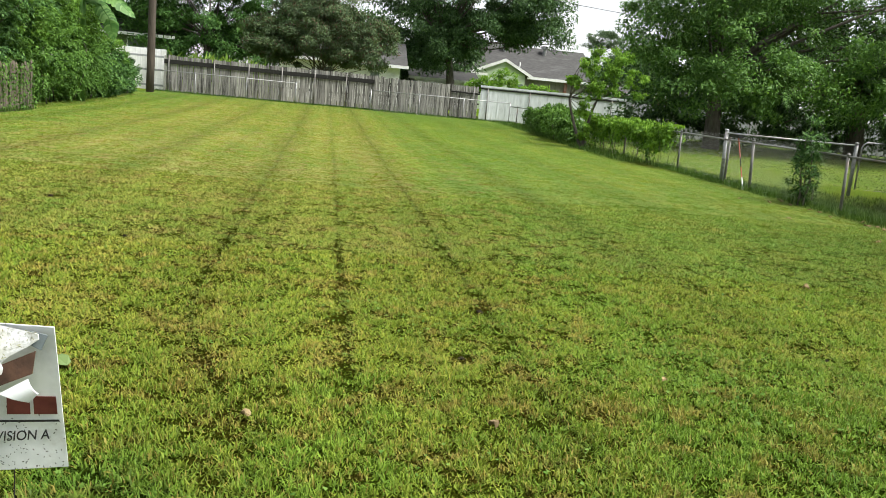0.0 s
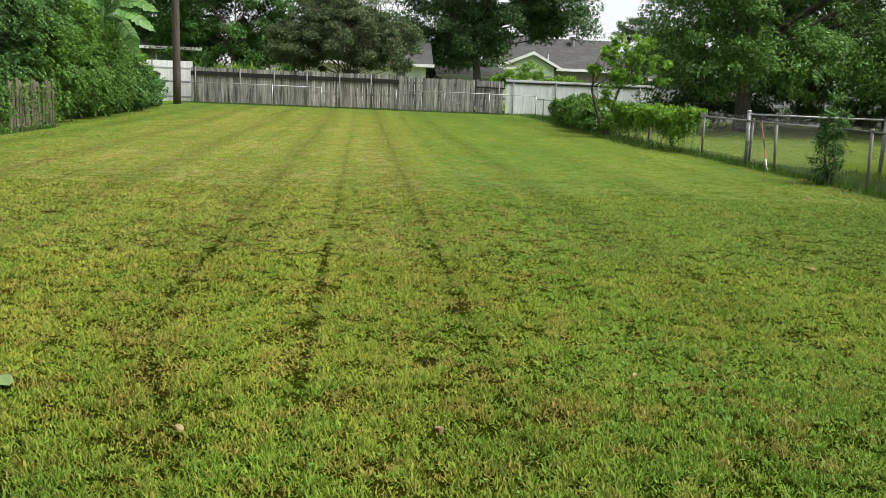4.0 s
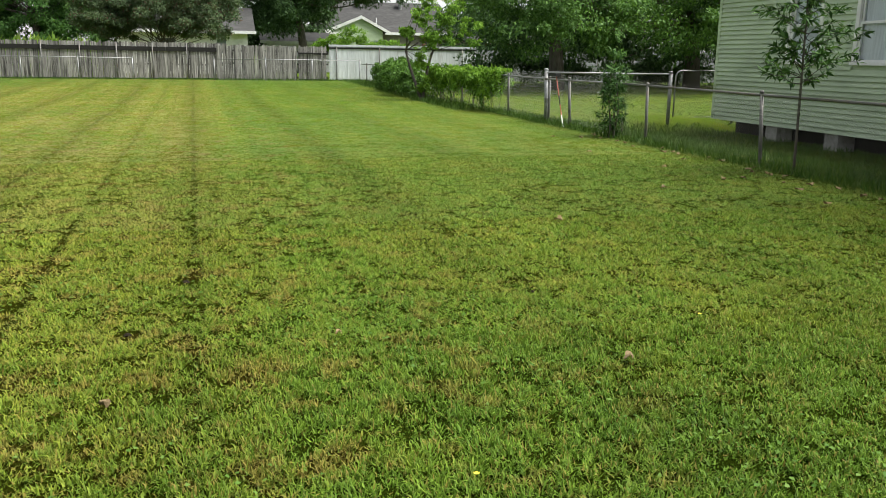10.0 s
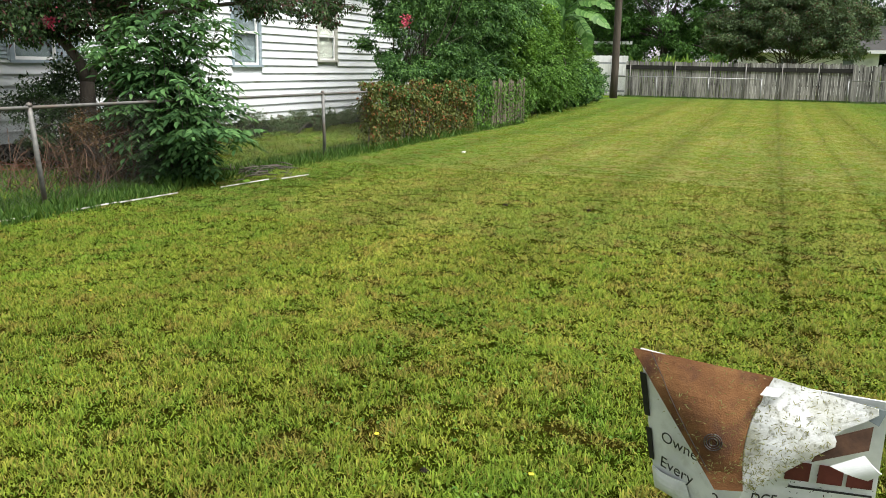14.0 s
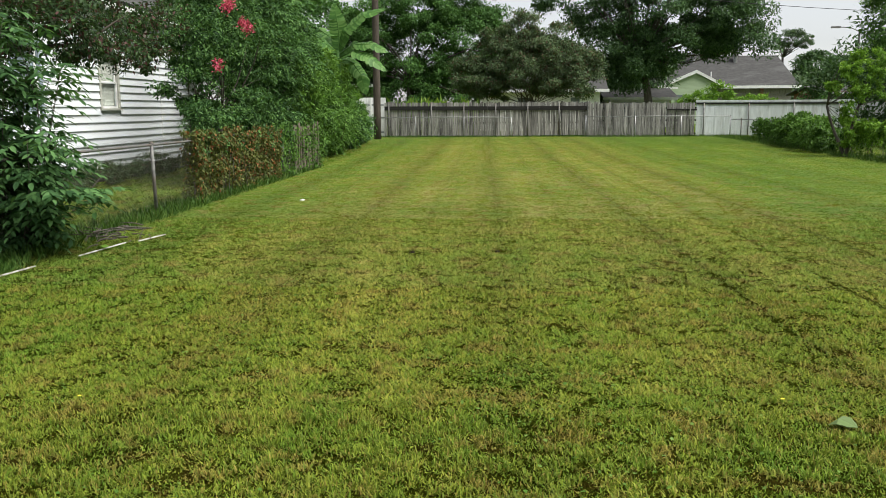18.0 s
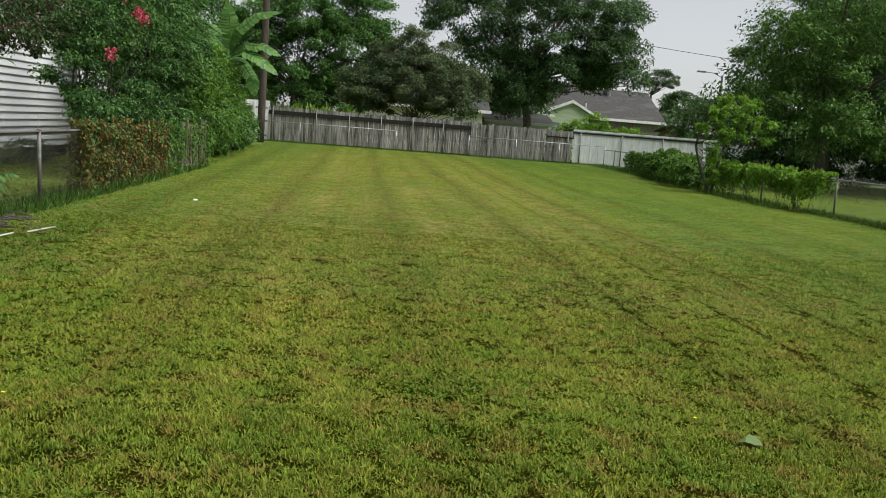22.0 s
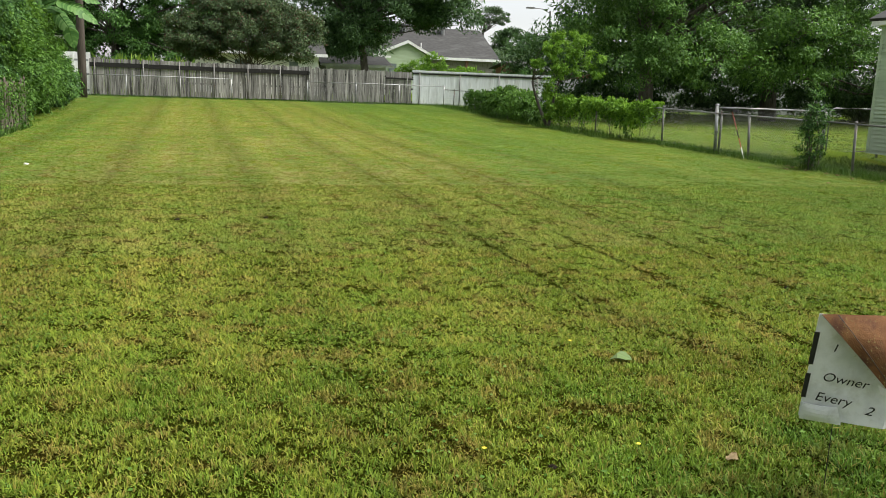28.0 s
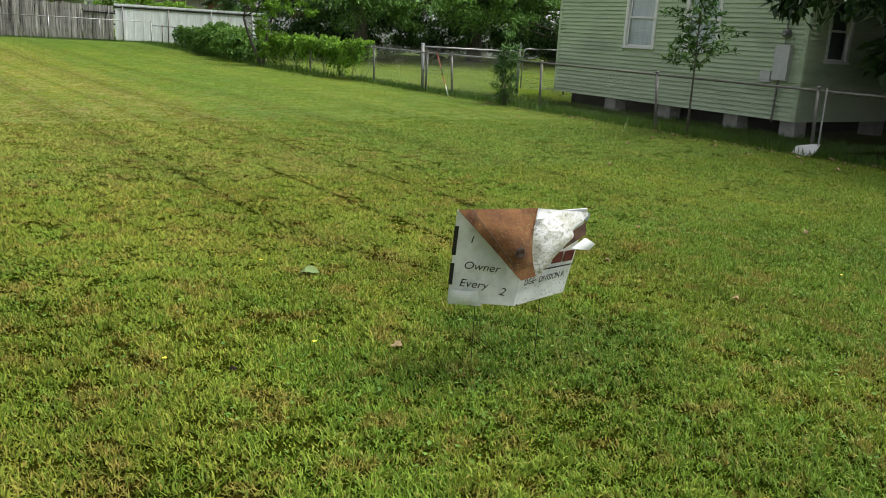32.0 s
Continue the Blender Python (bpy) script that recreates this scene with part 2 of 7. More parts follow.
def lawn_blades(name, vary, mean, pale):
    """Blades: lawn colour, some fresher, some dried to straw; vary: how far one blade differs from the next; pale: gain
    on blue, raised for farther strips to put haze into the colour.
    """
    m, nt, bsdf, out = nodes_of(name)
    vec, geo = place_of(nt)
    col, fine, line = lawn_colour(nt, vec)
    r = geo.outputs["Random Per Island"]
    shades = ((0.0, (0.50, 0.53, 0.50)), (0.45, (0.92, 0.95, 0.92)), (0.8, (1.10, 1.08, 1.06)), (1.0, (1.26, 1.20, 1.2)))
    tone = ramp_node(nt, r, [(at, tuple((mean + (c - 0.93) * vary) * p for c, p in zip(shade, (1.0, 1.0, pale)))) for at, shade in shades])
    col = mix_node(nt, 1.0, col, tone, "MULTIPLY")
    pick = math_node(nt, "FRACT", math_node(nt, "MULTIPLY", r, 37.0))
    col = mix_node(nt, math_node(nt, "MULTIPLY", math_node(nt, "GREATER_THAN", pick, 0.90), 0.6 * vary), col, THATCH)
    col = mix_node(nt, math_node(nt, "MULTIPLY", math_node(nt, "LESS_THAN", pick, 0.16), 0.55 * vary), col, FRESH)
    wire(nt, col, bsdf.inputs["Base Color"])
    bsdf.inputs["Roughness"].default_value = 0.55
    bsdf.inputs["Specular IOR Level"].default_value = 0.12
    tr = nt.nodes.new("ShaderNodeBsdfTranslucent")
    wire(nt, col, tr.inputs["Color"])
    mx = nt.nodes.new("ShaderNodeMixShader")
    mx.inputs[0].default_value = 0.28
    wire(nt, bsdf.outputs[0], mx.inputs[1])
    wire(nt, tr.outputs[0], mx.inputs[2])
    wire(nt, mx.outputs[0], out.inputs["Surface"])
    return m


FRESH = (0.090, 0.175, 0.014)


def glass():
    m, nt, bsdf, _ = nodes_of("window_glass")
    bsdf.inputs["Base Color"].default_value = (0.9, 0.95, 0.95, 1)
    bsdf.inputs["Roughness"].default_value = 0.03
    bsdf.inputs["Transmission Weight"].default_value = 1.0
    bsdf.inputs["IOR"].default_value = 1.25
    return m


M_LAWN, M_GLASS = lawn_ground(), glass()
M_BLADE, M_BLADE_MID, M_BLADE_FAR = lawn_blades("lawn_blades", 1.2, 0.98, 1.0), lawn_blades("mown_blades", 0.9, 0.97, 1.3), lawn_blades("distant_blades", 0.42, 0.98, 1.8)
M_WOOD = surface("weathered_grey_wood", [(0.30, (0.055, 0.052, 0.046)), (0.46, (0.27, 0.258, 0.238)), (0.70, (0.52, 0.50, 0.465))], 2.6, (9, 9, 0.5), 0.85, stain=(0.022, 0.020, 0.018), stain_scale=0.8, stain_amount=0.9, grain=90, vary=0.58)
M_WOOD_DARK = surface("blackened_wood", [(0.3, (0.007, 0.007, 0.006)), (0.7, (0.026, 0.024, 0.021))], 6.0, (1, 1, 6), 0.9, vary=0.3)
M_STUB = surface("old_brown_wood", [(0.3, (0.07, 0.055, 0.04)), (0.7, (0.2, 0.165, 0.12))], 6.0, (8, 8, 0.8), 0.9, stain=(0.04, 0.06, 0.02), vary=0.4)
M_GALV = surface("galvanised_steel", [(0.3, (0.23, 0.235, 0.235)), (0.7, (0.39, 0.40, 0.395))], 14.0, (1, 1, 1), 0.5, 0.55, stain=(0.16, 0.13, 0.10), stain_scale=3.0, stain_amount=0.5, vary=0.2)
M_GALV_OLD = surface("weathered_steel", [(0.3, (0.10, 0.10, 0.095)), (0.7, (0.24, 0.235, 0.22))], 12.0, (1, 1, 1), 0.65, 0.4, stain=(0.12, 0.07, 0.04), stain_scale=3.0, vary=0.2)
M_WIRE = surface("fence_wire", [(0.3, (0.10, 0.095, 0.085)), (0.7, (0.22, 0.21, 0.19))], 3.0, (1, 1, 1), 0.6, 0.2, stain=(0.10, 0.065, 0.04), vary=0.0, bump=0)
M_WIRE_PALE = surface("galvanised_wire", [(0.3, (0.24, 0.24, 0.235)), (0.7, (0.42, 0.42, 0.41))], 3.0, (1, 1, 1), 0.5, 0.3, vary=0.0, bump=0)
M_WHITE = surface("white_siding", [(0.3, (0.66, 0.69, 0.71)), (0.7, (0.74, 0.765, 0.78))], 2.0, (0.6, 0.6, 3), 0.55, stain=(0.52, 0.52, 0.48), stain_scale=0.5, stain_amount=0.35, vary=0.07, bump=0.1)
M_TRIM = surface("white_trim_paint", [(0.3, (0.70, 0.70, 0.69)), (0.7, (0.83, 0.83, 0.82))], 5.0, rough=0.5, stain=(0.42, 0.41, 0.38), stain_amount=0.35, vary=0.08, bump=0.1)
M_GREEN_SIDING = surface("pale_green_siding", [(0.3, (0.375, 0.465, 0.310)), (0.7, (0.480, 0.575, 0.395))], 2.0, (0.6, 0.6, 3), 0.5, stain=(0.17, 0.215, 0.13), stain_scale=0.6, stain_amount=0.4, vary=0.07, bump=0.1)
M_BLUEGREY = surface("blue_grey_paint", [(0.3, (0.24, 0.30, 0.34)), (0.7, (0.34, 0.40, 0.44))], 5.0, rough=0.6, vary=0.1)
M_BLIND = surface("window_blind", [(0.3, (0.36, 0.36, 0.31)), (0.7, (0.52, 0.52, 0.45))], 3.0, (1, 1, 12), 0.8, vary=0.1)
M_SCREEN = surface("window_screen", [(0.3, (0.10, 0.125, 0.13)), (0.7, (0.18, 0.21, 0.215))], 4.0, rough=0.6, vary=0.1)
M_CURTAIN = surface("white_curtain", [(0.3, (0.48, 0.50, 0.52)), (0.7, (0.7, 0.72, 0.74))], 4.0, (6, 6, 0.4), 0.85, vary=0.05)
# near-black, for sheets that replace the shade under the two houses
M_CRAWL_SHADE = surface("crawl_shade_black", [(0.3, (0.012, 0.012, 0.011)), (0.7, (0.03, 0.028, 0.025))], 3.0, rough=0.95, vary=0.0)
M_BRICK = surface("pier_concrete", [(0.3, (0.26, 0.25, 0.23)), (0.7, (0.42, 0.41, 0.38))], 9.0, rough=0.9, stain=(0.14, 0.15, 0.10), vary=0.2)
M_SKIRT = surface("skirting_wood", [(0.3, (0.16, 0.15, 0.13)), (0.7, (0.30, 0.285, 0.25))], 5.0, (6, 6, 1), 0.9, stain=(0.08, 0.08, 0.05))
M_ROOF = surface("grey_shingles", [(0.3, (0.026, 0.026, 0.025)), (0.7, (0.060, 0.059, 0.056))], 3.0, (1, 1, 7), 0.9, stain=(0.085, 0.085, 0.082), stain_scale=0.35, grain=30, vary=0.1)
M_SHEET = surface("white_sheet_metal", [(0.3, (0.52, 0.55, 0.56)), (0.7, (0.68, 0.71, 0.72))], 3.0, (3, 3, 0.5), 0.55, 0.0, stain=(0.30, 0.30, 0.27), stain_scale=0.8, stain_amount=0.55, vary=0.15)
M_SHEET_GREY = surface("grey_sheet_metal", [(0.3, (0.24, 0.255, 0.26)), (0.7, (0.36, 0.375, 0.38))], 3.0, (3, 3, 0.5), 0.6, 0.0, stain=(0.12, 0.12, 0.10), stain_scale=0.8, vary=0.25)
M_RED_BRICK = surface("red_brick", [(0.3, (0.20, 0.085, 0.06)), (0.7, (0.32, 0.15, 0.11))], 5.0, (1, 1, 3), 0.9, stain=(0.3, 0.27, 0.24))
M_BARK = surface("grey_brown_bark", [(0.3, (0.05, 0.042, 0.035)), (0.7, (0.14, 0.12, 0.10))], 5.0, (3, 3, 0.6), 0.95, stain=(0.11, 0.12, 0.08), grain=45, bump=0.8, depth=0.02)
M_BARK_SMOOTH = surface("smooth_myrtle_bark", [(0.3, (0.045, 0.035, 0.027)), (0.7, (0.12, 0.098, 0.078))], 5.0, (3, 3, 0.7), 0.8, stain=(0.09, 0.10, 0.05), grain=30, bump=0.4, depth=0.01)
M_POLE = surface("creosote_pole", [(0.3, (0.035, 0.028, 0.021)), (0.7, (0.085, 0.068, 0.053))], 4.0, (6, 6, 0.4), 0.95, grain=60, bump=0.6, depth=0.01)
M_RUST = surface("rust_brown_backing", [(0.25, (0.055, 0.022, 0.007)), (0.5, (0.130, 0.055, 0.017)), (0.8, (0.230, 0.115, 0.042))], 9.0, rough=0.9, stain=(0.055, 0.022, 0.012), stain_scale=7.0, stain_amount=0.75, grain=220, bump=0.6, depth=0.003, vary=0)
M_SIGN = surface("scuffed_white_plastic", [(0.35, (0.60, 0.63, 0.61)), (0.6, (0.78, 0.80, 0.79))], 7.0, rough=0.45, stain=(0.48, 0.48, 0.42), stain_scale=9.0, stain_amount=0.5, grain=200, bump=0.15, depth=0.002, vary=0)
M_SIGN_DIRTY = surface("speckled_white_plastic", [(0.36, (0.40, 0.40, 0.33)), (0.55, (0.62, 0.63, 0.62))], 14.0, rough=0.55, stain=(0.11, 0.11, 0.06), stain_scale=48.0, stain_amount=0.75, grain=180, bump=0.3, depth=0.003, vary=0)
M_INK = surface("black_ink", [(0.3, (0.010, 0.010, 0.011)), (0.7, (0.03, 0.03, 0.03))], 20, rough=0.6, vary=0, bump=0)
M_MAROON = surface("maroon_ink", [(0.3, (0.085, 0.018, 0.015)), (0.7, (0.14, 0.035, 0.028))], 20, rough=0.6, vary=0, bump=0)
M_PAINTED_BOARD = surface("peeling_white_board", [(0.36, (0.20, 0.19, 0.14)), (0.56, (0.66, 0.65, 0.60))], 9.0, rough=0.7, stain=(0.2, 0.19, 0.12), stain_scale=5.0)
M_DEAD = surface("dead_leaf", [(0.3, (0.17, 0.115, 0.048)), (0.7, (0.36, 0.27, 0.13))], 30.0, rough=0.8, vary=0.45)
M_DEBRIS = surface("dry_twigs", [(0.3, (0.09, 0.07, 0.05)), (0.7, (0.23, 0.18, 0.13))], 20.0, rough=0.9, vary=0.4)
M_DIRT = surface("dark_soil", [(0.3, (0.010, 0.008, 0.006)), (0.7, (0.035, 0.028, 0.019))], 40.0, rough=0.95, vary=0.2, spec=0.05)
M_YELLOW = surface("yellow_petal", [(0.3, (0.62, 0.48, 0.02)), (0.7, (0.75, 0.64, 0.05))], 30.0, rough=0.6)
M_BOX = surface("grey_painted_metal", [(0.3, (0.45, 0.46, 0.46)), (0.7, (0.6, 0.61, 0.61))], 4.0, rough=0.45, vary=0.1, bump=0.1)
M_BLACK = surface("black_bristle", [(0.3, (0.01, 0.01, 0.01)), (0.7, (0.035, 0.035, 0.035))], 30.0, rough=0.8)
M_RED = surface("faded_red_paint", [(0.3, (0.35, 0.075, 0.05)), (0.7, (0.5, 0.16, 0.11))], 9.0, rough=0.6)
M_CANE = surface("dead_canes", [(0.3, (0.05, 0.026, 0.016)), (0.7, (0.14, 0.072, 0.042))], 20.0, rough=0.9, vary=0.3)
M_ORANGE = surface("pine_straw", [(0.3, (0.15, 0.055, 0.028)), (0.7, (0.30, 0.125, 0.065))], 15.0, rough=0.95, vary=0.2)

L_OAK = foliage("oak_leaves", (0.017, 0.040, 0.015), (0.048, 0.098, 0.035), (0.110, 0.200, 0.068), 0.35)
L_DARK = foliage("dark_myrtle_leaves", (0.034, 0.056, 0.028), (0.078, 0.122, 0.056), (0.165, 0.225, 0.105), 0.7, accent=(0.10, 0.058, 0.04), accent_amount=0.10)
L_WOODS = foliage("woodland_leaves", (0.024, 0.062, 0.015), (0.058, 0.136, 0.032), (0.122, 0.248, 0.060), 0.35)
L_PECAN = foliage("pecan_leaves", (0.022, 0.056, 0.013), (0.068, 0.150, 0.032), (0.175, 0.315, 0.070), 0.5)
L_SHRUB = foliage("shrub_leaves", (0.006, 0.018, 0.006), (0.042, 0.104, 0.028), (0.168, 0.315, 0.090), 0.9)
L_BRIGHT = foliage("bright_vine_leaves", (0.045, 0.105, 0.012), (0.130, 0.260, 0.030), (0.280, 0.460, 0.075), 1.2, 0.4)
L_SPILL = foliage("spilling_vine_leaves", (0.022, 0.056, 0.009), (0.085, 0.180, 0.026), (0.215, 0.370, 0.070), 1.2, 0.4)
L_HEDGE = foliage("hedge_vine_leaves", (0.014, 0.038, 0.007), (0.068, 0.150, 0.025), (0.190, 0.350, 0.075), 1.1, 0.35)
L_ELDER = foliage("elder_leaves", (0.012, 0.034, 0.013), (0.048, 0.112, 0.036), (0.130, 0.255, 0.085), 1.6, 0.35, 0.6, spec=0.10)
L_MYRTLE = foliage("myrtle_leaves", (0.009, 0.019, 0.008), (0.034, 0.067, 0.023), (0.112, 0.196, 0.066), 1.4, 0.3, accent=(0.085, 0.040, 0.035), accent_amount=0.14)
L_RUSTVINE = foliage("rusty_vine_leaves", (0.030, 0.050, 0.014), (0.090, 0.108, 0.028), (0.200, 0.215, 0.066), 1.6, 0.3, accent=(0.22, 0.090, 0.035), accent_amount=0.14)
L_DRYLEAF = foliage("dry_bramble_leaves", (0.045, 0.026, 0.014), (0.10, 0.058, 0.028), (0.16, 0.115, 0.05), 1.6, 0.3)
L_BANANA = foliage("banana_leaf", (0.045, 0.12, 0.03), (0.095, 0.21, 0.05), (0.20, 0.34, 0.11), 0.9, 0.45, 0.4)
L_CANNA = foliage("canna_leaf", (0.06, 0.13, 0.02), (0.14, 0.25, 0.04), (0.26, 0.36, 0.08), 0.9, 0.4)
L_PINK = foliage("pink_flowers", (0.26, 0.025, 0.055), (0.46, 0.055, 0.11), (0.60, 0.14, 0.20), 3.0, 0.3)
L_WEED = foliage("broad_weed_leaves", (0.035, 0.10, 0.012), (0.085, 0.175, 0.024), (0.165, 0.26, 0.055), 2.0, 0.3)
L_PALE = foliage("pale_fallen_leaf", (0.07, 0.11, 0.035), (0.11, 0.165, 0.055), (0.16, 0.22, 0.085), 2.0, 0.2)
L_TALL = foliage("tall_grass", (0.022, 0.058, 0.010), (0.055, 0.118, 0.020), (0.115, 0.180, 0.038), 1.5, 0.35)
L_MAGNOLIA = foliage("glossy_dark_leaves", (0.010, 0.026, 0.009), (0.030, 0.066, 0.020), (0.085, 0.150, 0.052), 1.2, 0.2, 0.35, spec=0.4)
L_CLIP = foliage("dried_clippings", (0.09, 0.09, 0.03), (0.22, 0.22, 0.08), (0.42, 0.40, 0.19), 4.0, 0.2)
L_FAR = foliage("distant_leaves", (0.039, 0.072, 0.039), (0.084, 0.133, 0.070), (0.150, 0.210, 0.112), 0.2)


# ---- builders ----
rng = np.random.default_rng(7)
Z = np.array((0.0, 0.0, 1.0))
ROOT = {}


class Geo:
    """Gathers vertices and faces, in world metres."""

    def __init__(self):
        self.v, self.f = [], []

    def add(self, vs, fs):
        n = len(self.v)
        self.v += [tuple(map(float, p)) for p in vs]
        self.f += [tuple(n + i for i in face) for face in fs]
        return self

    def box(self, lo, hi, bevel=0.0):
        x0, y0, z0 = lo
        x1, y1, z1 = hi
        vs = [(x0, y0, z0), (x1, y0, z0), (x1, y1, z0), (x0, y1, z0), (x0, y0, z1), (x1, y0, z1), (x1, y1, z1), (x0, y1, z1)]
        return self.add(vs, [(3, 2, 1, 0), (4, 5, 6, 7), (0, 1, 5, 4), (1, 2, 6, 5), (2, 3, 7, 6), (3, 0, 4, 7)])

    def tube(self, points, radii, sides=6, caps=True):
        pts = np.array(points, float)
        radii = np.full(len(pts), radii, float) if np.isscalar(radii) else np.array(radii, float)
        way = np.gradient(pts, axis=0)
        way /= np.linalg.norm(way, axis=1, keepdims=True) + 1e-9
        ref = np.array((0.0, 0.0, 1.0)) if abs(way[0][2]) < 0.9 else np.array((1.0, 0.0, 0.0))
        vs = []
        for p, d, r in zip(pts, way, radii):
            a = np.cross(d, ref)
            a /= np.linalg.norm(a) + 1e-9
            b = np.cross(d, a)
            vs += [p + r * (math.cos(k) * a + math.sin(k) * b) for k in np.arange(sides) * 2 * math.pi / sides]
        fs = [(i * sides + k, i * sides + (k + 1) % sides, (i + 1) * sides + (k + 1) % sides, (i + 1) * sides + k) for i in range(len(pts) - 1) for k in range(sides)]
        if caps:
            fs += [tuple(range(sides))[::-1], tuple((len(pts) - 1) * sides + k for k in range(sides))]
        return self.add(vs, fs)

    def slab(self, quad, normal, thick):
        """A flat outline of any number of corners, with a thickness against its normal."""
        q = [np.array(p, float) for p in quad]
        n = np.array(normal, float)
        n /= np.linalg.norm(n)
        k = len(q)
        vs = q + [p - n * thick for p in q]
        fs = [tuple(range(k)), tuple(range(2 * k - 1, k - 1, -1))] + [(i, k + i, k + (i + 1) % k, (i + 1) % k) for i in range(k)]
        return self.add(vs, fs)


def thing(name, base, label, category, group="", kind=""):
    ob = new(name)
    ob.empty_display_size = 0.1
    ob.location = base
    ROOT[ob.name] = np.array(base, float)
    return tagged(ob, label, category, group, kind)


def bind(ob, parent, label=""):
    if parent is not None:
        ob.parent = parent
        ROOT[ob.name] = ROOT[parent.name]
    else:
        ROOT[ob.name] = np.zeros(3)
    return tagged(ob, label)


def part(name, geo, material, parent=None, label="", smooth=False):
    """Links what a Geo has gathered as one mesh object under a thing or a part."""
    off = ROOT[parent.name] if parent is not None else np.zeros(3)
    me = bpy.data.meshes.new(name)
    me.from_pydata([(a - off[0], b - off[1], c - off[2]) for a, b, c in geo.v], [], geo.f)
    bm = bmesh.new()
    bm.from_mesh(me)
    bmesh.ops.recalc_face_normals(bm, faces=bm.faces)
    bm.to_mesh(me)
    bm.free()
    me.materials.append(material)
    if smooth:
        me.polygons.foreach_set("use_smooth", [True] * len(me.polygons))
    return bind(new(name, me), parent, label)


def mass(name, verts, faces, material, parent=None, label="", smooth=False):
    """A large mesh from arrays; all faces have the same number of corners."""
    off = ROOT[parent.name] if parent is not None else np.zeros(3)
    verts = np.ascontiguousarray(verts - off, dtype=np.float32)
    m, k = faces.shape
    me = bpy.data.meshes.new(name)
    me.vertices.add(len(verts))
    me.vertices.foreach_set("co", verts.ravel())
    me.loops.add(m * k)
    me.loops.foreach_set("vertex_index", np.ascontiguousarray(faces, dtype=np.int32).ravel())
    me.polygons.add(m)
    me.polygons.foreach_set("loop_start", np.arange(m, dtype=np.int32) * k)
    me.update(calc_edges=True)
    me.materials.append(material)
    return bind(new(name, me), parent, label)


def unit(a):
    return a / (np.linalg.norm(a, axis=-1, keepdims=True) + 1e-9)


def leaf_arrays(c, d, n, length, width, fold=0.18, chip=False, oval=False):
    """Leaves as folded diamonds: base at c, along d, facing n; chip: small ones far off, of three corners; oval: near ones, rounder."""
    d = unit(d)
    s = unit(np.cross(d, n))
    n = np.cross(s, d)
    length, width = np.broadcast_to(length, len(c))[:, None], np.broadcast_to(width, len(c))[:, None]
    if chip:
        v = np.stack([c - s * width * 0.55, c + s * width * 0.55, c + d * length], 1).reshape(-1, 3)
        return v, np.arange(len(c) * 3).reshape(-1, 3)
    up = n * width * fold
    if oval:
        a, b = c + d * length * 0.25, c + d * length * 0.62 - n * length * 0.03
        v = np.stack([c, a + s * width * 0.42 + up, b + s * width * 0.46 + up, c + d * length - n * length * 0.12, b - s * width * 0.46 + up, a - s * width * 0.42 + up, a, b], 1).reshape(-1, 3)
        i = np.arange(len(c))[:, None] * 8
        f = np.concatenate([i + t for t in ((0, 1, 6), (6, 1, 2), (6, 2, 7), (7, 2, 3), (0, 6, 5), (6, 7, 5), (5, 7, 4), (7, 3, 4))], 1).reshape(-1, 3)
        return v, f
    midp = c + d * length * 0.45
    v = np.stack([c, midp + s * width / 2 + up, c + d * length - n * length * 0.06, midp - s * width / 2 + up], 1).reshape(-1, 3)
    i = np.arange(len(c))[:, None] * 4
    f = np.concatenate([i + (0, 1, 2), i + (0, 2, 3)], 1).reshape(-1, 3)
    return v, f


def crown_points(blobs, leaves, clumps, clump_size, shell=0.5):
    """Clump centres in the outer part of ellipsoids, and leaf places round them."""
    weight = np.array([rx * ry * rz for _, (rx, ry, rz) in blobs]) ** 0.7
    pick = rng.choice(len(blobs), clumps, p=weight / weight.sum())
    mid = np.array([b[0] for b in blobs], float)[pick]
    rad = np.array([b[1] for b in blobs], float)[pick]
    way = unit(rng.normal(size=(clumps, 3)))
    far = (shell + (1 - shell) * rng.random((clumps, 1)) ** 0.6)
    centre = mid + way * rad * far
    size = clump_size * rng.uniform(0.55, 1.35, clumps)
    which = rng.integers(0, clumps, leaves)
    spread = unit(rng.normal(size=(leaves, 3))) * rng.random((leaves, 1)) ** 0.45
    place = centre[which] + spread * size[which][:, None] * (1.0, 1.0, 0.58)
    return centre, place, which, way


def leafy(blobs, leaves, clumps, clump_size, length, ratio=0.45, droop=0.35, shell=0.5, floor=0.05, chip=False):
    centre, place, which, way = crown_points(blobs, leaves, clumps, clump_size, shell)
    out = way[which]
    d = unit(out * 0.5 + rng.normal(size=place.shape) * 0.7 - Z * droop)
    n = unit(rng.normal(size=place.shape) * 0.55 + Z * 0.9 + out * 0.3)
    size = length * rng.uniform(0.6, 1.25, len(place))
    keep = place[:, 2] > floor
    v, f = leaf_arrays(place[keep], d[keep], n[keep], size[keep], size[keep] * ratio, chip=chip)
    return centre, v, f


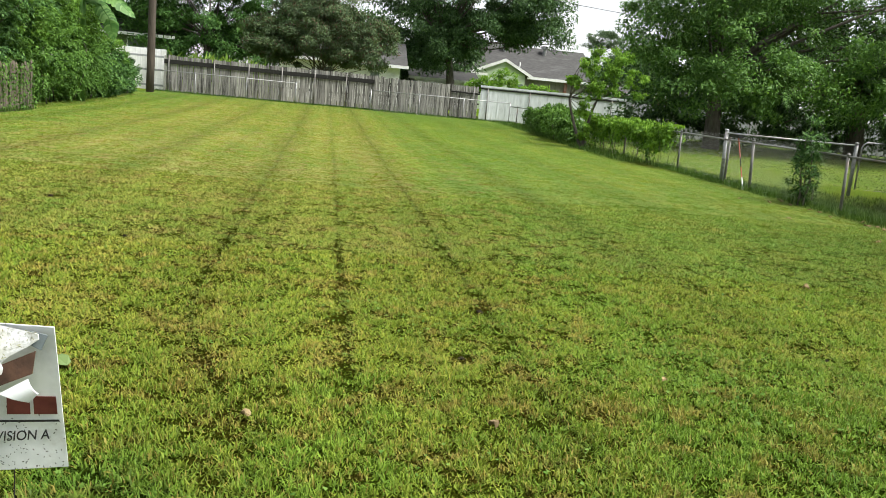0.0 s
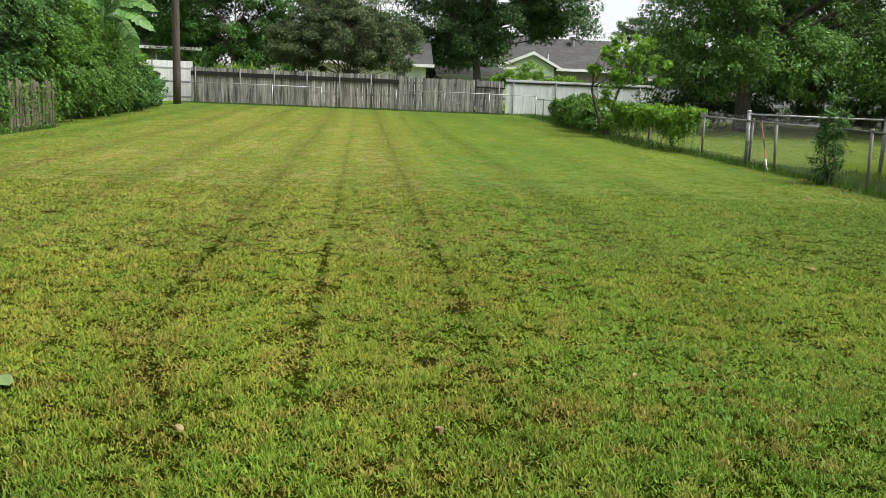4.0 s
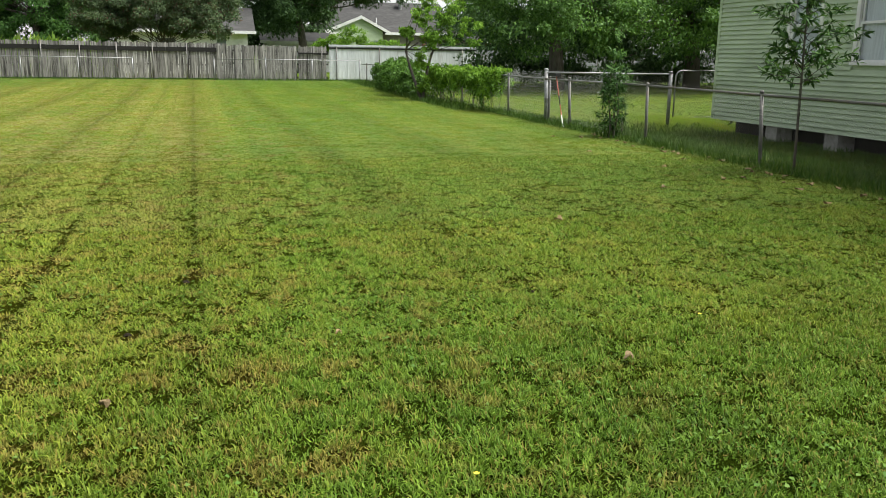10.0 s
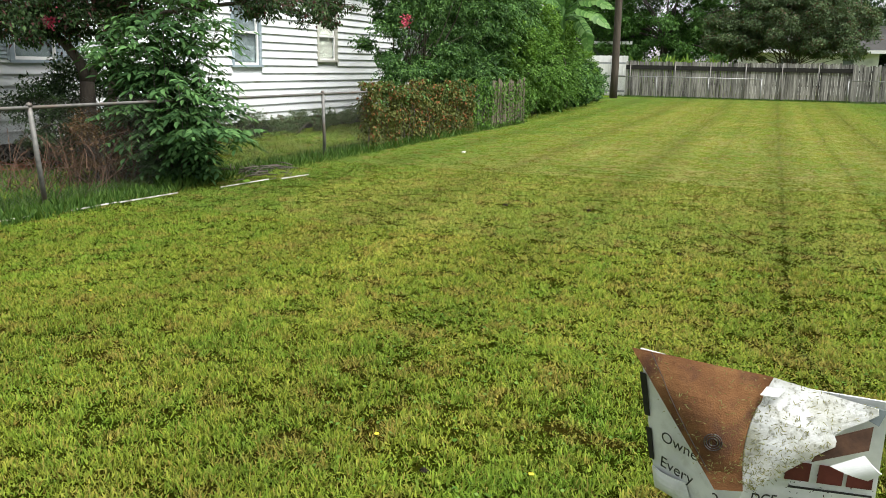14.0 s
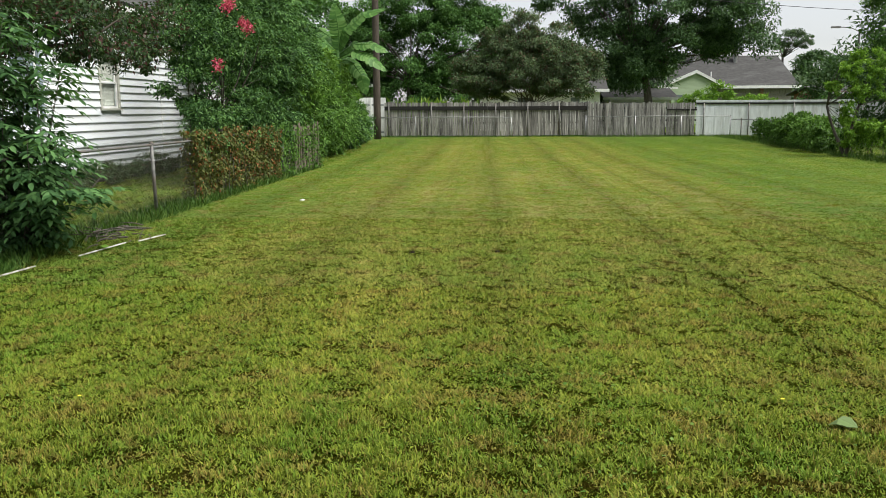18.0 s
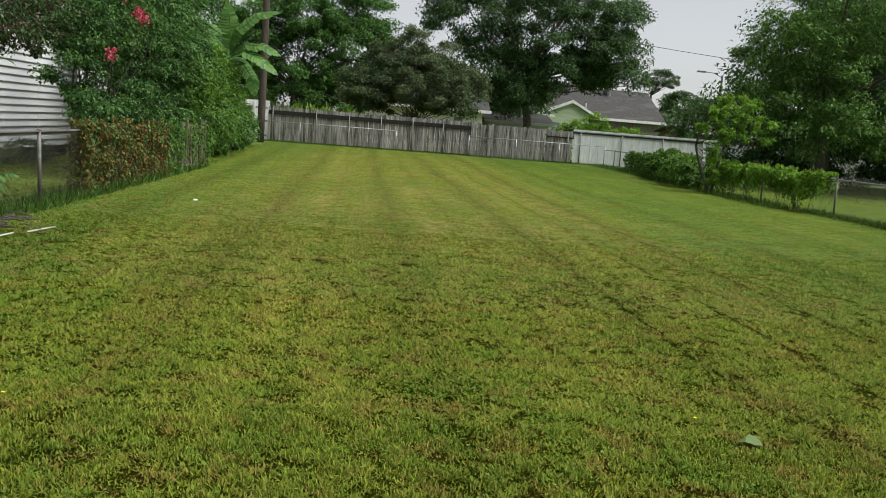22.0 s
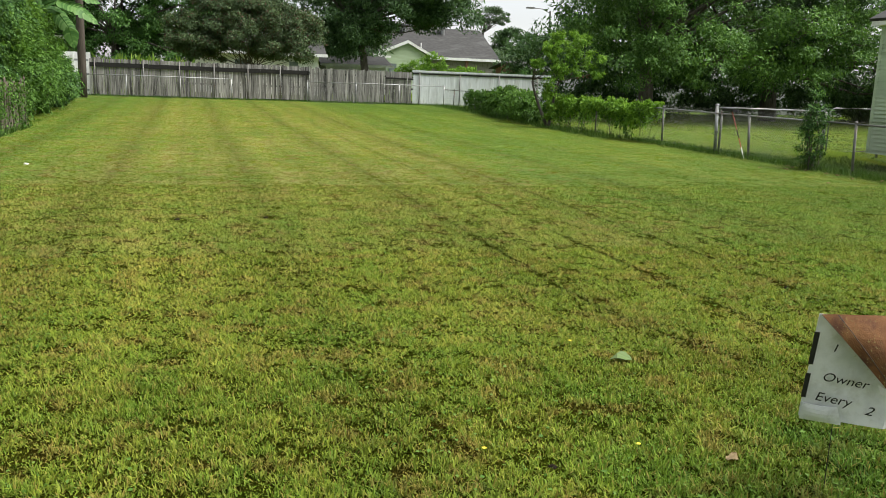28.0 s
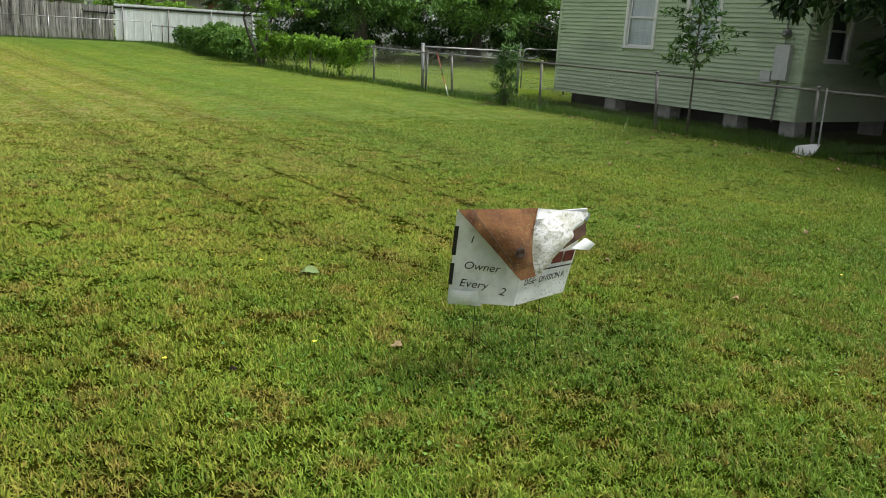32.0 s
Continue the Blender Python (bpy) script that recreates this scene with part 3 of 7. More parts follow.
def sprays(blobs, count, arc, leaflets, length, shell=0.55, droop=0.55, chip=False):
    """Feathery drooping shoots, each an arc with leaflets on both sides, over the outside of a crown."""
    centre, place, which, way = crown_points(blobs, count, max(40, count // 14), arc * 1.1, shell)
    d0 = unit(way[which] * (1, 1, 0.5) + rng.normal(size=place.shape) * 0.45 + Z * 0.35)
    reach = (arc * rng.uniform(0.55, 1.25, count))[:, None]
    C, D, N = [], [], []
    for k in range(leaflets):
        s = 0.12 + 0.88 * k / (leaflets - 1)
        way_here = d0 - Z * 2 * droop * s
        side = unit(np.cross(way_here, Z + 0.01)) * (1 if k % 2 else -1)
        C.append(place + d0 * reach * s - Z * reach * droop * s * s)
        D.append(unit(way_here) * 0.75 + side * (0.8 if k < leaflets - 1 else 0.0) - Z * 0.15 + rng.normal(size=place.shape) * 0.15)
        N.append(Z + rng.normal(size=place.shape) * 0.3)
    C, D, N = np.concatenate(C), np.concatenate(D), np.concatenate(N)
    size = length * rng.uniform(0.65, 1.2, len(C))
    return leaf_arrays(C, D, N, size, size * 0.36, chip=chip)


def joined(*pieces):
    """Several vertex and face arrays as one."""
    at, vs, fs = 0, [], []
    for v, f in pieces:
        vs.append(v)
        fs.append(f + at)
        at += len(v)
    return np.concatenate(vs), np.concatenate(fs)


def limb(geo, a, b, r0, r1, bend=0.12, steps=5, sides=6):
    a, b = np.array(a, float), np.array(b, float)
    t = np.linspace(0, 1, steps)[:, None]
    side = rng.normal(size=3) * bend * np.linalg.norm(b - a)
    pts = a + (b - a) * t + side * np.sin(t * math.pi) + Z * bend * np.linalg.norm(b - a) * np.sin(t * math.pi) * 0.6
    geo.tube(pts, np.linspace(r0, r1, steps), sides)
    return pts


def tree(name, base, fork, radius, blobs, leaves, clumps, clump_size, length, leaf, bark, label, category="tree", stems=1, limbs=14,
         ratio=0.45, droop=0.35, shell=0.5, group="", flowers=(), floor=0.05, feather=None):
    """A tapered trunk or several stems, limbs out to the clumps, and a crown of many small leaves."""
    t = thing(name, base, label, category, group)
    chip = base[1] > 24.0
    centre, v, f = leafy(blobs, leaves, clumps, clump_size, length, ratio, droop, shell, floor, chip)
    if feather:
        v, f = joined((v, f), sprays(blobs, *feather, chip=chip))
    g, h = Geo(), Geo()
    tops = []
    for k in range(stems):
        spread = rng.normal(size=3) * (0.06 if stems == 1 else 0.22) * fork
        top = np.array(base, float) + (spread[0], spread[1], fork)
        foot = np.array(base, float) + (rng.normal() * radius * (stems > 1), rng.normal() * radius * (stems > 1), -0.05)
        pts = limb(g, foot, top, radius * 1.25, radius * 0.7, 0.05, 6, 8)
        tops.append(pts[-1])
    for c in centre[:: max(1, len(centre) // limbs)][:limbs]:
        start = tops[rng.integers(len(tops))]
        h = Geo()
        limb(h, start, c, radius * 0.30, radius * 0.05, 0.1, 5, 5)
        part("limb", h, bark, t, smooth=True)
    part("trunk", g, bark, t, smooth=True)
    mass("crown", v, f, leaf, t)
    if flowers:
        for q in flowers:
            p = np.array(q) + rng.normal(size=(90, 3)) * (0.05, 0.09, 0.06)
            fv, ff = leaf_arrays(p, rng.normal(size=p.shape), rng.normal(size=p.shape), 0.045, 0.04)
            tagged(mass("flower_head", fv, ff, L_PINK, t, "bright pink flowers"), kind="stuff")
    return t


def shrub(name, blobs, leaves, clumps, clump_size, length, leaf, label, category="shrub", ratio=0.5, droop=0.3, shell=0.45, stems=8, group="", feather=None):
    """A bush: thin stems from the ground and leaves to its foot."""
    base = (float(np.mean([b[0][0] for b in blobs])), float(np.mean([b[0][1] for b in blobs])), 0.0)
    t = thing(name, base, label, category, group)
    chip = base[1] > 24.0
    centre, v, f = leafy(blobs, leaves, clumps, clump_size, length, ratio, droop, shell, chip=chip)
    if feather:
        v, f = joined((v, f), sprays(blobs, *feather, chip=chip))
    for c in centre[:: max(1, len(centre) // stems)][:stems]:
        g = Geo()
        limb(g, (c[0] * 0.6 + base[0] * 0.4, c[1] * 0.75 + base[1] * 0.25, -0.03), c, 0.02, 0.006, 0.08, 5, 5)
        part("stem", g, M_BARK, t, smooth=True)
    mass("foliage", v, f, leaf, t)
    return t


def curtain(name, a, b, low, high, thick, leaves, length, leaf, label, strands=14, rough_top=0.06, rough_low=0.0):
    """Vine matted on a fence between two feet: a ragged curtain of leaves with hanging strands."""
    a, b = np.array((*a, 0.0)), np.array((*b, 0.0))
    t = thing(name, tuple((a + b) / 2), label, "vine")
    u = unit(b - a)
    nrm = np.cross(u, Z)
    s = rng.random(leaves)
    span = np.linalg.norm(b - a)
    top = high + rough_top * np.sin(s * span * 3.1) + rough_top * np.sin(s * span * 7.7 + 1.0)
    foot = low + rough_low * (0.5 + 0.5 * np.sin(s * span * 2.6 + 1.6 * np.sin(s * span * 1.3)))
    z = foot + (top - foot) * rng.random(leaves) ** 0.7
    lumps = 0.5 + 0.5 * np.sin(s * span * 4.3 + z * 5.0) * np.sin(z * 6.1 - s * span * 1.7)
    keep = rng.random(leaves) < 0.45 + 0.55 * lumps
    side = rng.choice((-1.0, 1.0), leaves) * thick * (0.25 + 0.75 * lumps) * rng.random(leaves) ** 0.5
    p = (a + u * (s * span)[:, None] + nrm * side[:, None] + Z * z[:, None])[keep]
    d = rng.normal(size=p.shape) * 0.6 - Z * 0.7
    n = rng.normal(size=p.shape) * 0.6 + nrm * np.sign(side[keep])[:, None] + Z * 0.4
    size = length * rng.uniform(0.6, 1.3, len(p))
    v, f = leaf_arrays(p, d, n, size, size * 0.6)
    mass("foliage", v, f, leaf, t)
    for k in range(strands):
        g = Geo()
        q = a + u * span * rng.random() + nrm * thick * rng.normal() * 0.4
        limb(g, q - Z * 0.03, q + u * rng.normal() * 0.3 + Z * high * rng.uniform(0.7, 1.0), 0.008, 0.003, 0.06, 6, 4)
        part("stem", g, M_BARK, t)
    return t


def chain_wire(a, b, height, cell, low=0.03, r=0.0032):
    """Woven wire between two feet: zigzag wires with three sides each."""
    a, b = np.array(a, float), np.array(b, float)
    span = np.linalg.norm(b - a)
    u = (b - a) / span
    nrm = np.cross(u, Z)
    count, steps = int(span / cell), int((height - low) / (cell * 0.5))
    k = np.arange(steps + 1)
    zs = low + (height + 0.05 - low) * k / steps
    side = (k % 2) * cell * 1.04
    base = a + u * (np.arange(count)[:, None, None] * cell) + u * side[None, :, None] + Z * zs[None, :, None] + nrm * 0.004 * ((k % 2) * 2 - 1)[None, :, None]
    tri = [u * r, u * -0.5 * r + nrm * 0.87 * r, u * -0.5 * r - nrm * 0.87 * r]
    v = np.stack([base + o for o in tri], 2).reshape(-1, 3)
    i = (np.arange(count)[:, None] * (steps + 1) + np.arange(steps)[None]).reshape(-1, 1) * 3
    f = np.concatenate([i + (j, (j + 1) % 3, 3 + (j + 1) % 3, 3 + j) for j in range(3)], 0)
    return v, f


def steel_post(geo, foot, top, r=0.03, cap=True):
    foot, top = np.array(foot, float), np.array(top, float)
    geo.tube([foot - Z * 0.05, top], r, 10)
    if cap:
        geo.tube([top, top + Z * 0.015, top + Z * 0.035, top + Z * 0.042], [r * 1.25, r * 1.25, r * 0.9, r * 0.25], 10)


def chain_fence(name, a, b, posts, height, cell, post_mat, rail_mat, label, leans=None, thick=0.028, rail=True, wires=None):
    """A fence with single posts, a top rail and woven wire. posts: distances along it."""
    a3, b3 = np.array((*a, 0.0)), np.array((*b, 0.0))
    u = (b3 - a3) / np.linalg.norm(b3 - a3)
    t = thing(name, tuple(a3), label, "fence")
    for k, d in enumerate(posts):
        g = Geo()
        lean = (leans or {}).get(k, 0.0)
        steel_post(g, a3 + u * d, a3 + u * (d + lean) + Z * (height + 0.02), thick if k % 4 else thick * 1.15)
        part("post", g, post_mat, t, smooth=True)
    span = np.linalg.norm(b3 - a3)
    if rail:
        g = Geo()
        n = max(3, int(span / 3))
        pts = [a3 + u * span * s + Z * (height + 0.012 * math.sin(7.0 * s * span) - 0.004) for s in np.linspace(0, 1, n)]
        g.tube(pts, 0.02, 8)
        part("top_rail", g, rail_mat, t, smooth=True)
    for s, e, c in wires or [(0.0, span, cell)]:
        v, f = chain_wire(a3 + u * s, a3 + u * e, height + (0.05 if c < 0.07 else 0.0), c, r=0.0027 if c < 0.07 else 0.0026)
        tagged(mass("woven_wire", v, f, M_WIRE if rail_mat == M_GALV_OLD else M_WIRE_PALE, t), kind="stuff")
    return t


class Wall:
    """A wall's own axes: u along it, z up, n out of it."""

    def __init__(self, origin, u, n):
        self.o, self.u, self.n = np.array((*origin, 0.0)), np.array((*u, 0.0)), np.array((*n, 0.0))

    def at(self, u, z, n=0.0):
        return self.o + self.u * u + Z * z + self.n * n

    def block(self, geo, u0, u1, z0, z1, n0, n1, n1_top=None):
        top = n1 if n1_top is None else n1_top
        vs = [self.at(u0, z0, n0), self.at(u1, z0, n0), self.at(u1, z0, n1), self.at(u0, z0, n1), self.at(u0, z1, n0), self.at(u1, z1, n0), self.at(u1, z1, top), self.at(u0, z1, top)]
        return geo.add(vs, [(3, 2, 1, 0), (4, 5, 6, 7), (0, 1, 5, 4), (1, 2, 6, 5), (2, 3, 7, 6), (3, 0, 4, 7)])


def clapboard(wall, house, u0, u1, z0, z1, step, holes, material, joints=()):
    """Overlapping boards, row by row, cut round the openings."""
    z, row = z0, 0
    while z < z1 - 0.02:
        top = min(z + step, z1)
        cuts = [(a, b) for a, b, c, d in holes if c < top - 0.01 and d > z + 0.01]
        edges, at = [], u0
        for a, b in sorted(cuts):
            if a > at:
                edges.append((at, a))
            at = max(at, b)
        if at < u1:
            edges.append((at, u1))
        for s, e in edges:
            stops = [s] + [j for j in joints if s < j < e] + [e]
            for p, q in zip(stops, stops[1:]):
                g = Geo()
                wall.block(g, p + 0.002, q - 0.002, z, top + 0.004, -0.01, 0.044, 0.004)
                part("siding_board", g, material, house)
        z += step
        row += 1


def window(wall, house, u0, u1, z0, z1, frame_mat, fill_mat, label="", trim=0.09, shutters=None, sill=True):
    """A sash window set in its opening: casing, sill, two sashes, glass and what hangs behind it."""
    g = Geo()
    wall.block(g, u0 - trim, u0, z0 - 0.02, z1 + trim, -0.02, 0.045)
    wall.block(g, u1, u1 + trim, z0 - 0.02, z1 + trim, -0.02, 0.045)
    wall.block(g, u0, u1, z1, z1 + trim, -0.02, 0.045)
    casing = part("window", g, frame_mat, house, label)
    if sill:
        g = Geo()
        wall.block(g, u0 - trim - 0.02, u1 + trim + 0.02, z0 - 0.07, z0 - 0.022, -0.02, 0.07)
        part("window_sill", g, frame_mat, casing)
    zm = (z0 + z1) / 2
    for a, b, n in ((z0 - 0.02, zm + 0.02, -0.01), (zm - 0.02, z1, -0.035)):
        g = Geo()
        wall.block(g, u0, u0 + 0.045, a, b, n - 0.02, n + 0.015)
        wall.block(g, u1 - 0.045, u1, a, b, n - 0.02, n + 0.015)
        wall.block(g, u0 + 0.045, u1 - 0.045, a, a + 0.05, n - 0.02, n + 0.015)
        wall.block(g, u0 + 0.045, u1 - 0.045, b - 0.04, b, n - 0.02, n + 0.015)
        part("sash", g, M_TRIM, casing)
        g = Geo()
        wall.block(g, u0 + 0.045, u1 - 0.045, a + 0.05, b - 0.04, n - 0.006, n - 0.002)
        part("pane", g, M_GLASS, casing).visible_shadow = False
    g = Geo()
    wall.block(g, u0, u1, z0 - 0.02, z1, -0.09, -0.075)
    part("blind", g, fill_mat, casing)
    if shutters:
        for a, b in ((u0 - trim - 0.40, u0 - trim - 0.01), (u1 + trim + 0.01, u1 + trim + 0.40)):
            g = Geo()
            wall.block(g, a, b, z0 - 0.03, z1 + 0.05, 0.02, 0.032)
            for s in np.arange(z0, z1, 0.06):
                wall.block(g, a + 0.05, b - 0.05, s, s + 0.045, 0.03, 0.05, 0.036)
            wall.block(g, a, a + 0.05, z0 - 0.03, z1 + 0.05, 0.03, 0.052)
            wall.block(g, b - 0.05, b, z0 - 0.03, z1 + 0.05, 0.03, 0.052)
            part("shutter", g, shutters, house, "faded blue-grey louvred shutter")


def shell_wall(wall, house, u0, u1, z0, z1, holes, material, depth=0.14):
    """The wall's body behind the boards, with its openings."""
    us = sorted({u0, u1, *(h[0] for h in holes), *(h[1] for h in holes)})
    zs = sorted({z0, z1, *(h[2] for h in holes), *(h[3] for h in holes)})
    g = Geo()
    for a, b in zip(us, us[1:]):
        for c, d in zip(zs, zs[1:]):
            if not any(h[0] <= a and b <= h[1] and h[2] <= c and d <= h[3] for h in holes):
                wall.block(g, a, b, c, d, -depth, -0.012)
    part("wall", g, material, house)


# ---- ground ----
def dip(x, y):
    """The yard of the green house lies a hand's width below the lawn; the lawn rises a little to the rear fences."""
    def ease(v, a, b):
        k = np.clip((v - a) / (b - a), 0, 1)
        return k * k * (3 - 2 * k)
    return 0.15 * ease(y, 26.0, 45.0) - 0.19 * ease(x, 10.3, 12.6) * ease(x, 25.0, 23.5) * ease(y, 7.2, 9.6) * ease(y, 21.0, 18.9)


def ground():
    even = np.linspace(-1, 1, 60)
    xs = np.union1d(np.sign(even) * np.abs(even) ** 3 * 900, np.arange(9.5, 26.0, 0.5))
    ys = np.union1d(np.sign(even) * np.abs(even) ** 3 * 900 + 15, np.concatenate([np.arange(7.0, 22.0, 0.5), np.arange(24.0, 48.0, 1.5)]))
    n, m = len(xs), len(ys)
    gx, gy = np.meshgrid(xs, ys)
    v = np.stack([gx.ravel(), gy.ravel(), dip(gx.ravel(), gy.ravel())], 1)
    i = (np.arange(m - 1)[:, None] * n + np.arange(n - 1)[None]).reshape(-1, 1)
    f = i + np.array((0, 1, n + 1, n))
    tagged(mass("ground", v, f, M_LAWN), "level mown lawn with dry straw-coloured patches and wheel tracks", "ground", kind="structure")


def rut_depth(p):
    """How far a place lies in a wheel track, 0 to 1."""
    x, y = p[:, 0], p[:, 1]
    bent = x - 0.09 * np.maximum(6.5 - y, 0) ** 2 * ((x < 0.64) & (x > -0.65)) + RUT_SLANT * (y - 10)
    w = np.cos((bent - RUT0) * 2 * math.pi / RUT_GAP)
    return np.clip(w, 0, 1) ** 30 * np.clip(1.9 - np.abs(x - 0.85) / 1.4, 0.3, 1) * (x < 3.2) * (x > -5) * np.clip((y - 3.2) / 1.4, 0, 1) * np.clip((18 - y) / 10, 0.15, 1)


def patchy(x, y, s):
    """A cheap smooth patchwork from sines, -1 to 1."""
    return (np.sin(x * s + 1.3 * np.sin(y * s * 0.7)) + np.sin(y * s * 1.13 + 1.7 * np.sin(x * s * 0.6 + 2.0)) + np.sin((x + y) * s * 0.57 + 4.0)) / 3


CELLS = [rng.random((257, 257)) for _ in range(3)]


def cell_noise(p, size, k):
    """Smooth random patches of a given size in metres, 0 to 1."""
    u, v = np.abs(p[:, 0] / size + 77.3), np.abs(p[:, 1] / size + 31.7)
    i, j = u.astype(int), v.astype(int)
    a, b = u - i, v - j
    a, b = a * a * (3 - 2 * a), b * b * (3 - 2 * b)
    i, j, g = i % 256, j % 256, CELLS[k]
    return g[i, j] * (1 - a) * (1 - b) + g[i + 1, j] * a * (1 - b) + g[i, j + 1] * (1 - a) * b + g[i + 1, j + 1] * a * b


BARE = [(1.905, 6.17, 0.085), (1.62, 5.07, 0.07), (4.16, 5.45, 0.06), (-3.25, 9.95, 0.11), (-2.26, 10.04, 0.09), (-1.01, 8.07, 0.07), (-1.47, 3.32, 0.06), (0.90, 5.75, 0.07), (0.05, 5.95, 0.07), (1.86, 4.05, 0.06)]


def grass_strip(x0, x1, y0, y1, dense, wide, tall, patch, lean, label, curved=0.0, keep_if=None, pits=0.0, rough=1.0):
    """Mown blades over a stretch of lawn. dense, wide: blades per square metre and their width at y0 and y1; patch: size of the tufts; lean: how far the tips hang out; pits: share of small bare pits; rough: unevenness of the tufts."""
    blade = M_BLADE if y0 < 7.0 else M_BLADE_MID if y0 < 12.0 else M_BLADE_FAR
    ys = np.linspace(y0, y1, 60)
    rho = dense[0] * (dense[1] / dense[0]) ** ((ys - y0) / (y1 - y0))
    n = int(np.mean(rho) * (y1 - y0) * (x1 - x0))
    y = np.interp(rng.random(n), np.concatenate([[0], np.cumsum((rho[1:] + rho[:-1]) / 2)]) / np.sum((rho[1:] + rho[:-1]) / 2), ys)
    p = np.stack([rng.uniform(x0, x1, n), y, np.zeros(n)], 1)
    p[:, 2] = dip(p[:, 0], p[:, 1])
    if keep_if:
        p = p[keep_if(p[:, 0], p[:, 1])]
    tuft = cell_noise(p, patch, 0)
    clump = rough * (1.7 * (tuft - 0.5) + 0.9 * (cell_noise(p[:, [1, 0, 2]] + 3.1, patch * 2.9, 1) - 0.5) + 0.3 * (cell_noise(p, 0.9, 2) - 0.5))
    rut = rut_depth(p) * np.clip(2.4 * cell_noise(p * (1, 0.35, 1), 0.35, 2) - 0.1, 0.25, 1)
    chance = np.clip(0.74 + 0.8 * clump, 0.36, 1.0) * (1 - 0.62 * rut)
    hole = (cell_noise(p, 0.052, 2) > 1.0 - pits) & (cell_noise(p, 0.5, 1) > 0.35)
    for hx, hy, hr in BARE:
        hole |= np.hypot(p[:, 0] - hx, (p[:, 1] - hy) * 0.7) < hr
    chance *= np.where(hole, 0.16, 1.0)
    keep = rng.random(len(p)) < chance
    p, clump, rut, hole = p[keep], clump[keep], rut[keep], hole[keep]
    n = len(p)
    h = (tall * rng.uniform(0.55, 1.25, n) * np.clip(1 + 0.65 * clump, 0.35, 1.8) * (1 - 0.4 * rut) * np.where(hole, 0.5, 1.0))[:, None]
    ang = rng.uniform(0, 2 * math.pi, n)
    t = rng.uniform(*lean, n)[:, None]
    d = np.stack([np.cos(ang), np.sin(ang), np.zeros(n)], 1)
    s = np.stack([-np.sin(ang), np.cos(ang), np.zeros(n)], 1)
    w = (np.interp(p[:, 1], (y0, y1), wide) * rng.uniform(0.65, 1.35, n))[:, None]
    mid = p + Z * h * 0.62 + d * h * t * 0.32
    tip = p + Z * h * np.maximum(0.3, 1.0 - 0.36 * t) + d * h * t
    bend = rng.random(n) < curved
    for sel in (bend, ~bend):
        a, b, c, ww, ss = p[sel], mid[sel], tip[sel], w[sel], s[sel]
        if not len(a):
            continue
        k = np.arange(len(a))[:, None]
        if sel is bend:
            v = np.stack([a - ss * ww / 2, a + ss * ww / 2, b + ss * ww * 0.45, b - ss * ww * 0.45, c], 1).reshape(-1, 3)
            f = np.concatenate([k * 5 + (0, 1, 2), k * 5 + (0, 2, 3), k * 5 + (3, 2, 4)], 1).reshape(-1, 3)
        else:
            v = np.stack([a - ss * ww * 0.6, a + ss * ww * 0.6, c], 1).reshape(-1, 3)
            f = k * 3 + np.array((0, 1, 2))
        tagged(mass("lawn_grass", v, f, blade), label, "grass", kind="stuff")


def in_view(x, y):
    return (x > -2.4 - 0.99 * y) & (x < 0.9 + 1.40 * y)


def beside(x, y):
    return ~in_view(x, y) | (y < 0.9)


ground()
MOWN = "short mown lawn grass, green with straw-coloured blades"
# lean rises with y, so the blade shape brightens the far lawn
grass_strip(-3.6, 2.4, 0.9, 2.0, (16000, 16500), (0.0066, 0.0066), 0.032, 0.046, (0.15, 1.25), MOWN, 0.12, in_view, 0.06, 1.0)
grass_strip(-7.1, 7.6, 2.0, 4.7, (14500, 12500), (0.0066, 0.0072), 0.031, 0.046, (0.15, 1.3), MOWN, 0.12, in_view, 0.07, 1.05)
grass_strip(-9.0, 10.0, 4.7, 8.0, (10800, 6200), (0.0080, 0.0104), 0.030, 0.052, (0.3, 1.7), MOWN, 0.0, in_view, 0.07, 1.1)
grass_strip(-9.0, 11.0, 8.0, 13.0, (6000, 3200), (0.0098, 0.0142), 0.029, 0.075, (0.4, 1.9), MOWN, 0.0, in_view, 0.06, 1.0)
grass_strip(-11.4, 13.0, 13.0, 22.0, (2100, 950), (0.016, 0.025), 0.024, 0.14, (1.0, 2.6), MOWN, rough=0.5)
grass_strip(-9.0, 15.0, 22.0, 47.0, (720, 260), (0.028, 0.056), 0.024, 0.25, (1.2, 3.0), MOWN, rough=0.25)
grass_strip(-7.6, 9.9, -5.0, 8.0, (520, 520), (0.022, 0.022), 0.036, 0.2, (0.5, 2.0), "mown grass beside and behind the walk", 0.0, beside)
grass_strip(-11.3, -7.7, 8.0, 26.0, (900, 500), (0.014, 0.022), 0.05, 0.15, (0.5, 2.0), "mown grass between the white house and the wire fence")
grass_strip(15.0, 34.0, 18.0, 47.5, (260, 150), (0.03, 0.05), 0.045, 0.4, (0.6, 2.2), "mown grass of the neighbour's yard")


